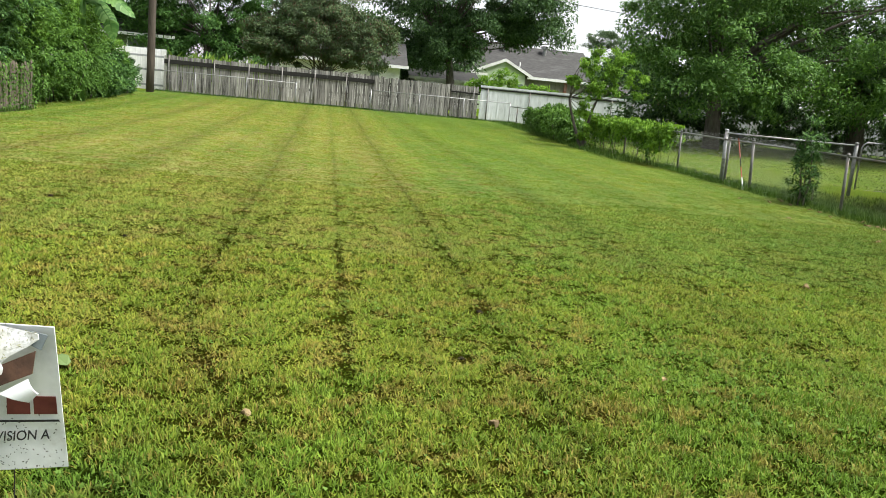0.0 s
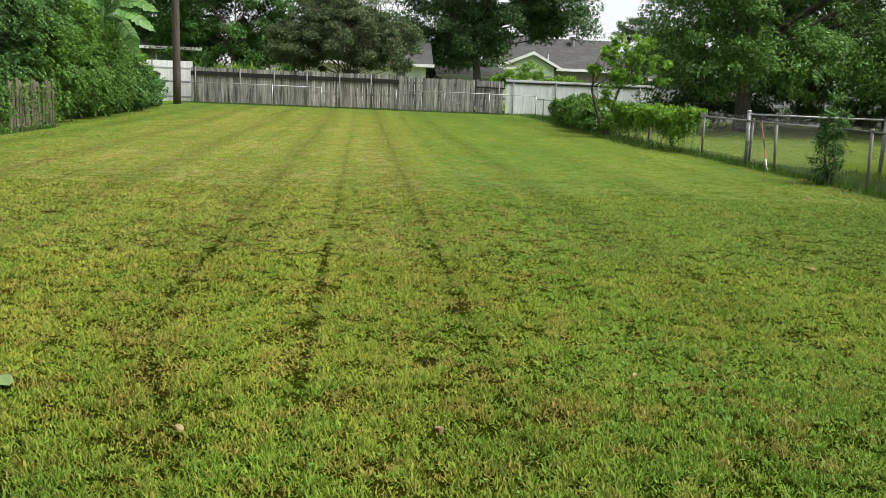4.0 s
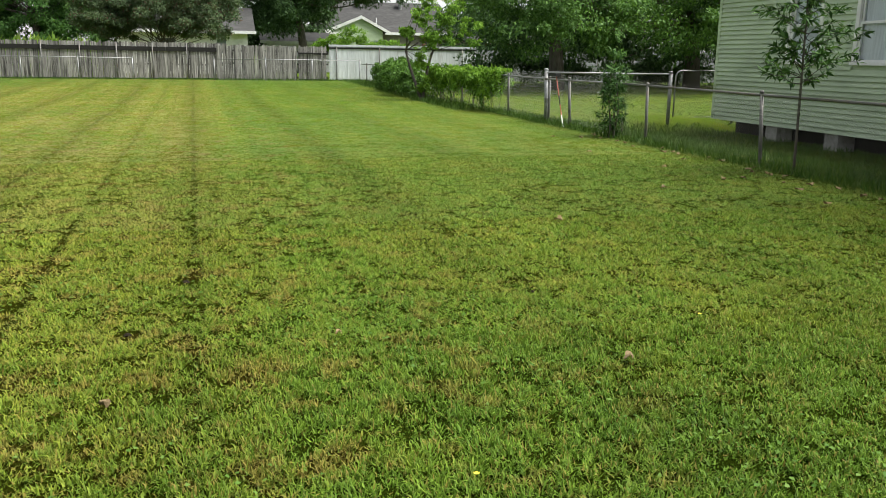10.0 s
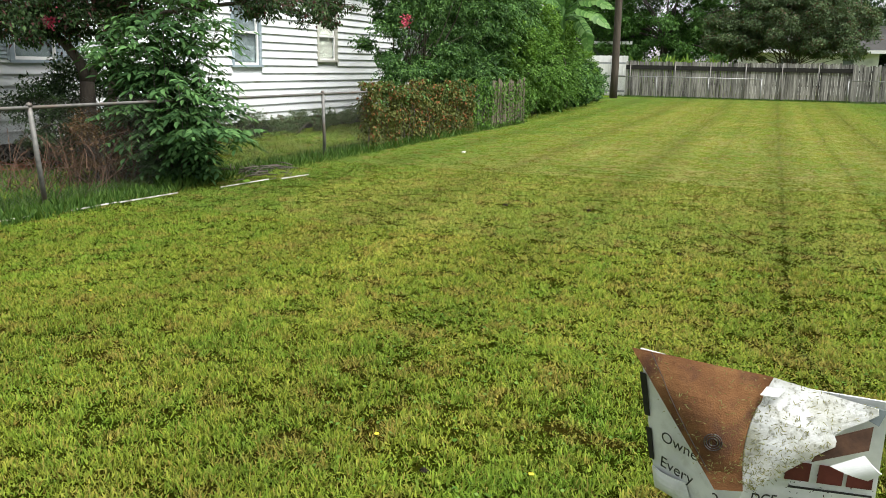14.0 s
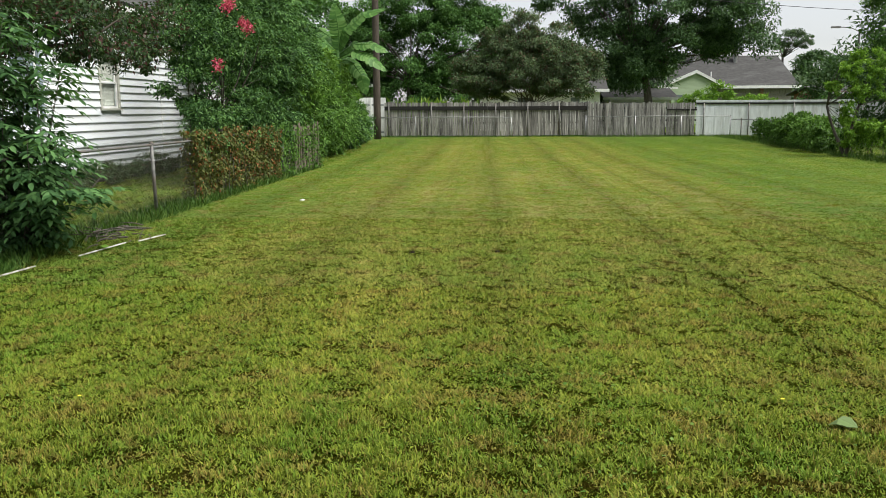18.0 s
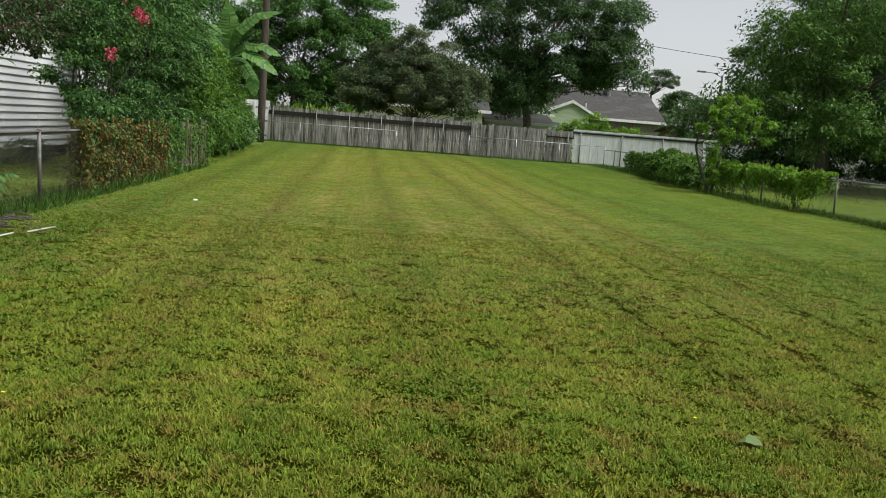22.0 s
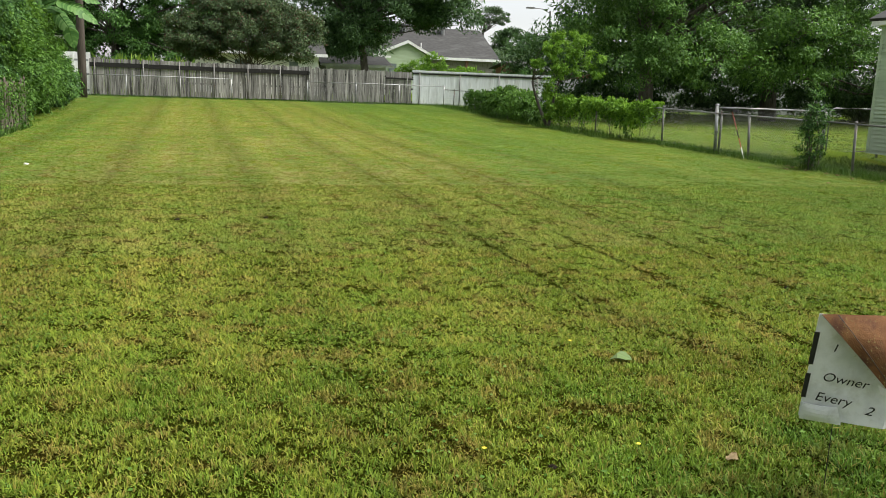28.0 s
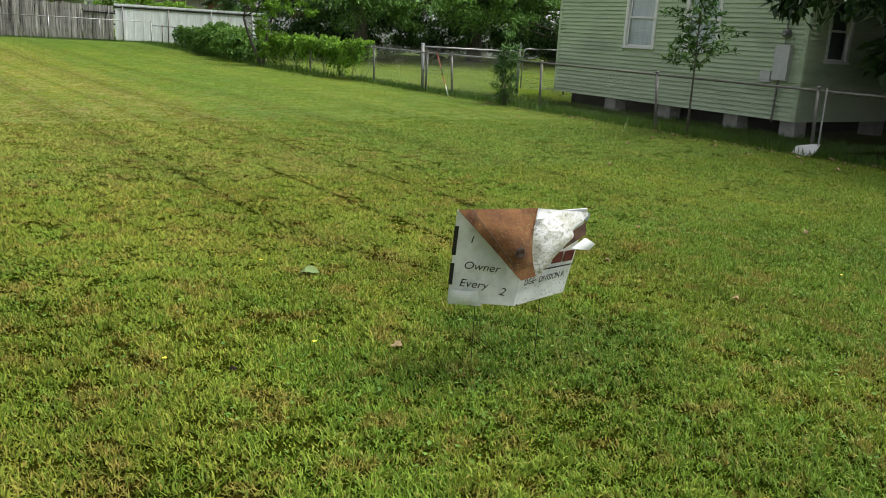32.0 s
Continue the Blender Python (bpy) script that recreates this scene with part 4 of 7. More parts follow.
def clippings(x0, x1, y0, y1, count, length):
    """Cut blades lying flat on the mown grass, thickest in rows along y."""
    p = np.stack([rng.uniform(x0, x1, count), rng.uniform(y0, y1, count), rng.uniform(0.030, 0.052, count)], 1)
    p[:, 2] += dip(p[:, 0], p[:, 1])
    row = 0.5 + 0.5 * np.cos((p[:, 0] + RUT_SLANT * (p[:, 1] - 10) - RUT0 - 0.4) * 2 * math.pi / RUT_GAP)
    p = p[rng.random(count) < np.clip(0.25 + 0.9 * row * cell_noise(p, 1.6, 1) + 0.5 * (cell_noise(p, 0.22, 0) - 0.5), 0.05, 1)]
    d = rng.normal(size=p.shape) * (1, 1, 0.10)
    size = length * rng.uniform(0.5, 1.3, len(p))
    v, f = leaf_arrays(p, d, rng.normal(size=p.shape) * 0.2 + Z, size, size * 0.16, 0.05)
    tagged(mass("grass_clippings", v, f, M_BLADE if y0 < 7.0 else M_BLADE_MID), "cut grass blades lying in mown rows", "grass", kind="stuff")


clippings(-6.5, 6.8, 1.0, 7.0, 40000, 0.032)
clippings(-8.0, 10.0, 7.0, 14.0, 16000, 0.045)


def weeds():
    n = 15000
    p = np.stack([rng.uniform(-6.5, 7.5, n), 1.1 + 10.9 * rng.random(n) ** 1.4, rng.uniform(0.015, 0.04, n)], 1)
    keep = patchy(p[:, 0] + 5, p[:, 1], 2.3) + 0.4 * patchy(p[:, 0], p[:, 1] + 3, 6.0) > rng.uniform(-0.1, 0.7, n)
    p = p[keep]
    d = rng.normal(size=p.shape) * (1, 1, 0.2)
    size = rng.uniform(0.014, 0.032, len(p))
    v, f = leaf_arrays(p, d, rng.normal(size=p.shape) * 0.25 + Z, size, size * 0.8, 0.1)
    tagged(mass("lawn_weeds", v, f, L_WEED), "small round-leaved weeds low in the lawn", "weeds", kind="stuff")


def tall_grass(name, x0, x1, y0, y1, count, height, label):
    p = np.stack([rng.uniform(x0, x1, count), rng.uniform(y0, y1, count), np.zeros(count)], 1)
    p[:, 2] = dip(p[:, 0], p[:, 1])
    d = rng.normal(size=p.shape) * (0.45, 0.45, 0.05) + Z
    size = height * rng.uniform(0.35, 1.1, count)
    v, f = leaf_arrays(p, d, rng.normal(size=p.shape), size, 0.010 + 0.016 * rng.random(count), 0.1)
    return tagged(mass(name, v, f, L_TALL), label, "grass", kind="stuff")


weeds()
tall_grass("tall_grass", -8.3, -7.2, 3.0, 9.0, 7500, 0.14, "long uncut grass at the foot of the left wire fence")
tall_grass("tall_grass", -7.95, -7.3, 9.0, 24.5, 5200, 0.22, "uncut grass under the vine-grown fence")
tall_grass("tall_grass", 9.65, 10.35, 5.0, 24.0, 6000, 0.20, "uncut grass along the foot of the wire fence")
tall_grass("tall_grass", -9.0, 10.0, 46.1, 46.7, 3500, 0.16, "uncut grass under the rear wire fence")
tall_grass("tall_grass", 8.9, 10.2, 24.0, 45.5, 3500, 0.24, "uncut grass along the vine hedge")
tall_grass("tall_grass", 10.3, 14.3, 8.0, 20.0, 9000, 0.13, "rough grass beside the raised green house")
tall_grass("tall_grass", -11.4, -8.0, 4.0, 9.6, 5500, 0.12, "rough grass beside the white house")


# ---- wire fences ----
chain_fence("chain_link_fence", (-7.85, 0.5), (-7.55, 22.5), [2.2, 6.87, 12.92, 16.9, 20.6], 1.10, 0.06, M_GALV_OLD, M_GALV_OLD,
            "old sagging chain-link fence with weathered posts beside the white house", {1: -0.12, 2: -0.05}, wires=[(0.0, 15.0, 0.062), (15.0, 22.0, 0.12)])
chain_fence("chain_link_fence", (9.98, 3.0), (9.98, 15.9), [1.2, 4.85, 8.23, 11.75], 1.06, 0.062, M_GALV_OLD, M_GALV_OLD,
            "old chain-link fence with leaning posts before the green house", {1: 0.05, 2: 0.12, 3: 0.06})
chain_fence("chain_link_fence", (9.98, 15.9), (9.98, 46.39), [2.4, 3.7, 6.6, 11.1, 15.6, 20.1, 24.7, 28.6], 1.06, 0.068, M_GALV_OLD, M_GALV,
            "chain-link fence with galvanised rail along the neighbour's yard", {0: 0.14, 2: 0.06}, wires=[(0.0, 8.0, 0.068), (8.0, 30.4, 0.13)])
chain_fence("chain_link_fence", (-9.3, 46.39), (-1.56, 46.39), [0.2, 2.6, 5.2, 7.74], 1.22, 0.09, M_GALV, M_GALV,
            "rear chain-link fence ending beside a gap before the wooden fence")
chain_fence("chain_link_fence", (2.39, 46.39), (9.98, 46.39), [0.0, 2.6, 5.0, 7.55], 1.22, 0.09, M_GALV, M_GALV,
            "rear chain-link fence between the gap and the corner post")


def corner_post():
    t = thing("gate_post", (9.98, 19.75, 0), "thick galvanised post where the side fence meets the gate run", "post")
    g = Geo()
    steel_post(g, (9.98, 19.75, 0), (9.98, 19.85, 1.25), 0.045)
    part("post", g, M_GALV, t, smooth=True)
    g = Geo()
    g.tube([(9.98, 19.76, 0.55), (9.98, 19.76, 0.59)], 0.052, 10)
    part("tension_band", g, M_GALV_OLD, t)
    g = Geo()
    g.tube([(9.98, 19.80, 1.02), (9.98, 19.80, 1.06)], 0.052, 10)
    part("tension_band", g, M_GALV_OLD, t)


corner_post()
chain_fence("chain_link_fence", (9.98, 19.8), (13.3, 19.75), [3.3], 1.2, 0.07, M_GALV, M_GALV, "short chain-link run from the gate post towards the green house", thick=0.04)


def arched_gate():
    t = thing("yard_gate", (13.36, 19.75, 0), "galvanised tube gate with rounded top corners and wire mesh", "gate")
    a, b, y = 13.42, 15.0, 19.75
    g = Geo()
    r = 0.18
    pts = [(a, y, 0.12), (a, y, 1.28 - r)] + [(a + r - r * math.cos(k), y, 1.28 - r + r * math.sin(k)) for k in np.linspace(0.3, 1.57, 4)]
    pts += [(b - r + r * math.sin(k), y, 1.28 - r + r * math.cos(k)) for k in np.linspace(0, 1.3, 4)] + [(b, y, 1.28 - r), (b, y, 0.12), (a, y, 0.12)]
    g.tube(pts, 0.02, 8)
    part("gate_tube", g, M_GALV, t, smooth=True)
    v, f = chain_wire((a, y, 0), (b - 0.06, y, 0), 1.22, 0.07, 0.14)
    mass("woven_wire", v, f, M_WIRE, t)
    g = Geo()
    steel_post(g, (15.12, y, 0), (15.12, y, 1.34), 0.035)
    part("latch_post", g, M_GALV, t, smooth=True)


arched_gate()


# ---- rear wooden and metal fences ----
def picket_mesh(k):
    g = Geo()
    w, h, t = 0.135, 1.0, 0.018
    lean = random.uniform(-0.006, 0.006)
    c = random.uniform(0.0, 0.03)
    outline = [(-w / 2, 0, 0), (w / 2, 0, 0), (w / 2 + lean, 0, h - c), (w / 2 - 0.03 + lean, 0, h), (-w / 2 + 0.03 + lean, 0, h - random.uniform(0, 0.02)), (-w / 2 + lean, 0, h - c)]
    g.slab(outline, (0, -1, 0), t)
    me = bpy.data.meshes.new("picket")
    me.from_pydata(g.v, [], g.f)
    me.materials.append(M_WOOD)
    return me


PICKETS = [picket_mesh(k) for k in range(7)]


def picket_fence(name, x0, x1, y, height, label, rails_front=(), rails_back=(0.3, 1.0, 1.65), posts=(), cap=False, jitter=0.03):
    t = thing(name, (x0, y, 0), label, "fence")
    x = x0 + 0.07
    while x < x1 - 0.05:
        ob = new("picket", random.choice(PICKETS))
        ob.location = (x - x0, random.uniform(-0.008, 0.008), 0.06 + random.uniform(-0.02, 0.03))
        ob.rotation_euler = (0, random.uniform(-0.008, 0.008), 0)
        ob.scale = (random.uniform(0.90, 1.0), 1, height - 0.06 + random.uniform(-jitter, jitter))
        bind(ob, t)
        x += 0.1365
    for z in rails_back:
        g = Geo()
        g.box((x0, y + 0.022, z - 0.045), (x1, y + 0.06, z + 0.045))
        part("rail", g, M_WOOD_DARK, t)
    for z, h in rails_front:
        g = Geo()
        n = max(2, int((x1 - x0) / 2.4))
        for a, b in zip(np.linspace(x0, x1, n + 1), np.linspace(x0, x1, n + 1)[1:]):
            dz = random.uniform(-0.015, 0.015)
            g.box((a + 0.004, y - 0.062, z + dz), (b - 0.004, y - 0.026, z + h + dz))
        part("rail", g, M_WOOD_DARK, t, "blackened horizontal rail")
    for px in posts:
        g = Geo()
        steel_post(g, (px, y - 0.10, 0), (px, y - 0.10, height - 0.02), 0.03)
        part("steel_post", g, M_GALV_OLD, t, "weathered steel post", smooth=True)
    return t


picket_fence("wooden_fence", -8.55, 2.85, 47.7, 2.02, "grey weathered board fence with blackened rails and steel posts",
             rails_front=((1.58, 0.22), (0.09, 0.11)), rails_back=(0.9,), posts=(-8.3, -5.95, -4.15, -2.4, -0.65, 1.05, 2.7))
picket_fence("wooden_fence", 2.55, 6.7, 46.78, 1.95, "bleached grey board fence panel with ragged tops", posts=(), jitter=0.05)
picket_fence("wooden_fence", 6.75, 8.35, 47.2, 1.93, "recessed board fence panel with two dark front rails", rails_front=((1.52, 0.08), (0.14, 0.09)), posts=(8.0,))


def fence_bracket():
    t = thing("fence_bracket", (2.7, 47.5, 0), "rusty steel bracket with short rungs on the board fence", "bracket")
    for dx in (-0.10, 0.10):
        g = Geo()
        g.box((2.7 + dx - 0.012, 47.57, 0.0), (2.7 + dx + 0.012, 47.60, 1.78))
        part("upright", g, M_GALV, t)
    for z in (1.18, 1.38, 1.58, 1.74):
        g = Geo()
        g.box((2.6, 47.555, z), (2.8, 47.57, z + 0.035))
        part("rung", g, M_GALV, t)


fence_bracket()


def sheet_fence(name, x0, x1, y, height, width, material, label, post_gap=2.4, beam=True):
    t = thing(name, (x0, y, 0), label, "fence")
    x = x0
    while x < x1 - 0.02:
        w = min(width, x1 - x)
        g = Geo()
        vs, n = [], 12
        for k in range(n + 1):
            u = x + w * k / n
            vs.append((u, y - 0.008 * (k % 6 == 1), 0.05))
        up = [(a, b, height + random.uniform(-0.012, 0.012)) for a, b, c in vs]
        back = [(a, b + 0.004, c) for a, b, c in vs] + [(a, b + 0.004, c) for a, b, c in up]
        m = n + 1
        allv = vs + up + back
        fs = [(k, k + 1, m + k + 1, m + k) for k in range(n)] + [(2 * m + k, 3 * m + k, 3 * m + k + 1, 2 * m + k + 1) for k in range(n)]
        fs += [(m + k, m + k + 1, 3 * m + k + 1, 3 * m + k) for k in range(n)] + [(0, m, 3 * m, 2 * m), (n, 2 * m + n, 3 * m + n, m + n)]
        g.add(allv, fs)
        part("metal_sheet", g, material, t)
        x += w
    for px in np.arange(x0 + 0.4, x1, post_gap):
        g = Geo()
        steel_post(g, (px, y - 0.07, 0), (px, y - 0.07, height - 0.03), 0.03)
        part("steel_post", g, M_GALV_OLD, t, smooth=True)
    if beam:
        g = Geo()
        g.box((x0 - 0.03, y - 0.05, height - 0.005), (x1, y + 0.05, height + 0.10))
        part("top_board", g, M_SHEET, t, "pale top board")
        g = Geo()
        g.box((x0, y - 0.045, height - 0.12), (x1, y - 0.018, height - 0.05))
        part("rail", g, M_WOOD_DARK, t)
    return t


sheet_fence("sheet_metal_fence", 8.55, 17.0, 48.2, 1.96, 0.95, M_SHEET, "white-painted sheet metal fence with streaks and a pale top board")
sheet_fence("sheet_metal_fence", 17.0, 38.0, 48.2, 1.90, 0.8, M_SHEET_GREY, "grey corrugated metal fence in the shade of the trees", beam=False)
sheet_fence("white_board_fence", -12.4, -8.6, 48.3, 2.30, 0.55, M_TRIM, "tall white-painted board fence behind the utility pole", 1.3, False)


def white_gate_rails():
    t = thing("white_gate", (-9.3, 47.95, 0), "white-painted ledged gate in the tall white fence", "gate")
    # grey ledges on the white gate: shadow lines put in as colour
    for z in (0.35, 1.15, 1.85):
        g = Geo()
        g.box((-10.6, 47.93, z), (-8.6, 47.98, z + 0.10))
        part("ledge", g, M_SHEET_GREY, t, "ledge board coloured grey for its shadow")
    for x in (-9.4, -8.62):
        g = Geo()
        g.box((x, 47.92, 0.02), (x + 0.1, 48.0, 2.3))
        part("gate_post", g, M_TRIM, t)


white_gate_rails()


# ---- utility pole, wire, far lamp ----
def utility_pole():
    t = thing("utility_pole", (-8.42, 43.8, 0), "dark creosoted wooden utility pole leaning slightly", "pole")
    g = Geo()
    g.tube([(-8.42, 43.8, -0.1), (-8.41, 43.8, 1.5), (-8.42, 43.8, 6.6), (-8.45, 43.8, 10.4)], [0.19, 0.185, 0.165, 0.14], 14)
    part("shaft", g, M_POLE, t, smooth=True)
    g = Geo()
    g.box((-9.4, 43.60, 9.9), (-7.4, 43.70, 10.02))
    part("crossarm", g, M_POLE, t)


utility_pole()


def overhead_wire():
    a, b = np.array((-8.4, 43.6, 9.2)), np.array((40.0, 43.0, 6.5))
    g = Geo()
    s = np.linspace(0, 1, 22)
    g.tube([a + (b - a) * k - Z * 4 * 1.7 * k * (1 - k) for k in s], 0.013, 5)
    tagged(part("overhead_wire", g, M_BLACK), "thin black overhead wire sagging from the pole", "wire")


overhead_wire()


def street_lamp():
    t = thing("street_lamp", (28.9, 78.0, 0), "distant grey street lamp with a short arm", "lamp")
    g = Geo()
    g.tube([(28.9, 78, 0), (28.9, 78, 8.3)], [0.14, 0.09], 8)
    part("post", g, M_GALV_OLD, t)
    g = Geo()
    g.tube([(28.9, 78, 8.1), (28.1, 78, 8.45), (27.2, 78, 8.5)], 0.04, 6)
    part("arm", g, M_GALV_OLD, t)
    g = Geo()
    g.box((26.5, 77.85, 8.42), (27.25, 78.15, 8.56))
    part("lamp_head", g, M_GALV_OLD, t)


street_lamp()


# ---- white house beside the left fence ----
def white_house():
    h = thing("white_house", (-11.5, 4.0, 0), "white clapboard house with shuttered windows beyond the wire fence", "house")
    w = Wall((-11.5, 4.0), (0, 1), (1, 0))
    top, low = 3.95, 0.31
    holes = [(6.45, 7.30, 1.62, 2.95), (12.20, 13.16, 1.58, 2.95), (15.84, 16.72, 1.72, 2.88)]
    end = 22.1
    shell_wall(w, h, 0.0, end, low, top, holes, M_WHITE)
    clapboard(w, h, 0.0, end, low, top, 0.178, [(a - 0.088, b + 0.088, c - 0.068, d + 0.088) for a, b, c, d in holes], M_WHITE, joints=(9.4, 19.35))
    window(w, h, *holes[0], M_BLUEGREY, M_SCREEN, "blue-grey cased window", shutters=M_BLUEGREY)
    window(w, h, *holes[1], M_BLUEGREY, M_SCREEN, "grey cased window with a dark screen")
    window(w, h, *holes[2], M_BLIND, M_BLIND, "narrow window with a yellowed blind")
    g = Geo()
    w.block(g, 19.33, 19.39, low, top, 0.024, 0.034)
    part("corner_trim", g, M_TRIM, h)
    g = Geo()
    w.block(g, end, end + 0.1, low, top, -0.1, 0.04)
    part("corner_trim", g, M_TRIM, h)
    g = Geo()
    w.block(g, -0.5, end + 0.5, top, top + 0.06, -0.2, 0.45)
    part("soffit", g, M_TRIM, h)
    g = Geo()
    w.block(g, -0.5, end + 0.5, top + 0.06, top + 0.22, 0.40, 0.46)
    part("fascia", g, M_TRIM, h)
    g = Geo()
    a, b = -0.6, end + 0.6
    g.slab([w.at(a, top + 0.2, 0.5), w.at(b, top + 0.2, 0.5), w.at(b, top + 2.6, -4.6), w.at(a, top + 2.6, -4.6)], (0.45, 0, 0.9), 0.08)
    g.slab([w.at(a, top + 2.6, -4.6), w.at(b, top + 2.6, -4.6), w.at(b, top + 0.2, -9.7), w.at(a, top + 0.2, -9.7)], (-0.45, 0, 0.9), 0.08)
    part("roof", g, M_ROOF, h)
    for u in (0.0, end):
        g = Geo()
        g.slab([w.at(u, 0.1, -0.02), w.at(u, 0.1, -9.2), w.at(u, top + 0.1, -9.2), w.at(u, top + 2.4, -4.6), w.at(u, top + 0.1, -0.02)], (0, 1, 0), 0.12)
        part("end_wall", g, M_WHITE, h)
    # blackened boards carry the shade under the wall in their colour
    g = Geo()
    w.block(g, 8.0, end, 0.0, low, -0.10, -0.04)
    part("skirting", g, M_WOOD_DARK, h, "near-black skirting standing in for the shade under the wall")
    g = Geo()
    for k in range(-3, 46):
        u = 0.18 * k
        for s in (1, -1):
            p = [w.at(u, 0.02, 0), w.at(u + s * 0.30, 0.30, 0)]
            if min(u, u + s * 0.3) > -0.1 and max(u, u + s * 0.3) < 8.0:
                g.slab([p[0] - w.u * 0.02, p[0] + w.u * 0.02, p[1] + w.u * 0.02, p[1] - w.u * 0.02], (1, 0, 0), 0.012)
    part("lattice", g, M_SKIRT, h, "diagonal wooden lattice under the wall")
    # near-black sheet behind the lattice in place of under-floor shade
    g = Geo()
    w.block(g, 0.0, 8.0, 0.0, low, -0.6, -0.5)
    part("crawl_shade", g, M_CRAWL_SHADE, h)
    bed = Geo()
    n = 700
    for k in range(n):
        p = np.array((rng.uniform(-11.35, -10.3), rng.uniform(4.5, 12.0), rng.uniform(0.0, 0.09)))
        d = unit(rng.normal(size=3) * (1, 1, 0.25)) * rng.uniform(0.1, 0.3)
        bed.slab([p, p + d, p + d + (0.012, 0.012, 0), p + (0.012, 0.012, 0)], (0, 0, 1), 0.006)
    tagged(part("straw_mulch", bed, M_ORANGE), "rust-brown pine straw in the bed by the house", "mulch", kind="stuff")


white_house()


# ---- green house beside the right fence ----
def green_house():
    h = thing("green_house", (14.0, 10.95, 0), "pale green lap-sided house raised on concrete piers", "house")
    low, top = 0.15, 3.42
    w = Wall((14.0, 18.85), (0, -1), (-1, 0))
    end = 7.9
    holes = [(2.65, 3.55, 1.56, 2.98), (4.65, 5.55, 1.56, 2.98)]
    shell_wall(w, h, 0.0, end, low, top, holes, M_GREEN_SIDING)
    clapboard(w, h, 0.0, end, low, top, 0.104, [(a - 0.088, b + 0.088, c - 0.068, d + 0.088) for a, b, c, d in holes], M_GREEN_SIDING)
    for a in holes:
        window(w, h, *a, M_TRIM, M_CURTAIN, "white sash window with a pale curtain")
    f = Wall((14.0, 10.95), (1, 0), (0, -1))
    fh = [(0.80, 1.52, 1.50, 2.75)]
    shell_wall(f, h, 0.0, 8.0, low, top, fh, M_GREEN_SIDING)
    clapboard(f, h, 0.0, 8.0, low, top, 0.104, [(a - 0.088, b + 0.088, c - 0.068, d + 0.088) for a, b, c, d in fh], M_GREEN_SIDING)
    window(f, h, *fh[0], M_TRIM, M_SCREEN, "white sash window with a dark screen")
    for wall, u in ((w, 0.0), (w, end)):
        g = Geo()
        wall.block(g, u - 0.05, u + 0.05, low, top, -0.05, 0.035)
        part("corner_trim", g, M_GREEN_SIDING, h)
    g = Geo()
    r = Wall((14.0, 18.85), (1, 0), (0, 1))
    r.block(g, 0.0, 8.0, low, top, -0.15, 0.0)
    part("rear_wall", g, M_GREEN_SIDING, h)
    g = Geo()
    g.box((14.1, 11.1, low + 0.02), (22.0, 18.7, low + 0.2))
    part("floor_frame", g, M_WOOD_DARK, h)
    for k in range(4):
        for dx in (0.05, 3.2):
            g = Geo()
            y = (16.62, 14.70, 12.64, 11.12)[k]
            for s in range(2):
                g.box((14.0 + dx, y - 0.2 + 0.004 * s, 0.19 * s - 0.22), (14.4 + dx, y + 0.2 - 0.004 * s, 0.19 * s - 0.036))
            part("pier", g, M_BRICK, h, "stacked concrete block pier")
    # near-black sheets behind the piers stand in for the shade underneath
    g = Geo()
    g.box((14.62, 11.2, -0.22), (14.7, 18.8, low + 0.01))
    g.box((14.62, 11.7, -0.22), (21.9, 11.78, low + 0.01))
    part("crawl_shade", g, M_CRAWL_SHADE, h)
    g = Geo()
    g.box((13.80, 10.7, top), (22.2, 19.0, top + 0.06))
    part("soffit", g, M_TRIM, h)
    g = Geo()
    g.box((13.75, 10.66, top + 0.0), (13.80, 19.04, top + 0.18))
    g.box((13.80, 19.00, top + 0.0), (22.2, 19.04, top + 0.18))
    g.box((13.80, 10.66, top + 0.0), (22.2, 10.70, top + 0.18))
    part("fascia", g, M_TRIM, h)
    g = Geo()
    g.slab([(13.71, 10.6, top + 0.18), (13.71, 19.1, top + 0.18), (18.0, 19.1, top + 2.4), (18.0, 10.6, top + 2.4)], (-0.43, 0, 0.9), 0.08)
    g.slab([(18.0, 10.6, top + 2.4), (18.0, 19.1, top + 2.4), (22.3, 19.1, top + 0.18), (22.3, 10.6, top + 0.18)], (0.43, 0, 0.9), 0.08)
    part("roof", g, M_ROOF, h)
    for y in (10.75, 18.95):
        g = Geo()
        g.slab([(13.9, y, top + 0.1), (22.1, y, top + 0.1), (18.0, y, top + 2.25)], (0, -1, 0), 0.04)
        part("gable_wall", g, M_GREEN_SIDING, h)
    g = Geo()
    for k in range(9):
        a = 14.62 + 0.12 * k
        g.slab([(a, 10.93, 2.92), (a + 0.112, 10.93, 2.92), (a + 0.112, 10.35, 2.58), (a, 10.35, 2.58)], (0, -0.4, 0.9), 0.012)
    part("awning", g, M_TRIM, h, "white slatted metal awning")


green_house()


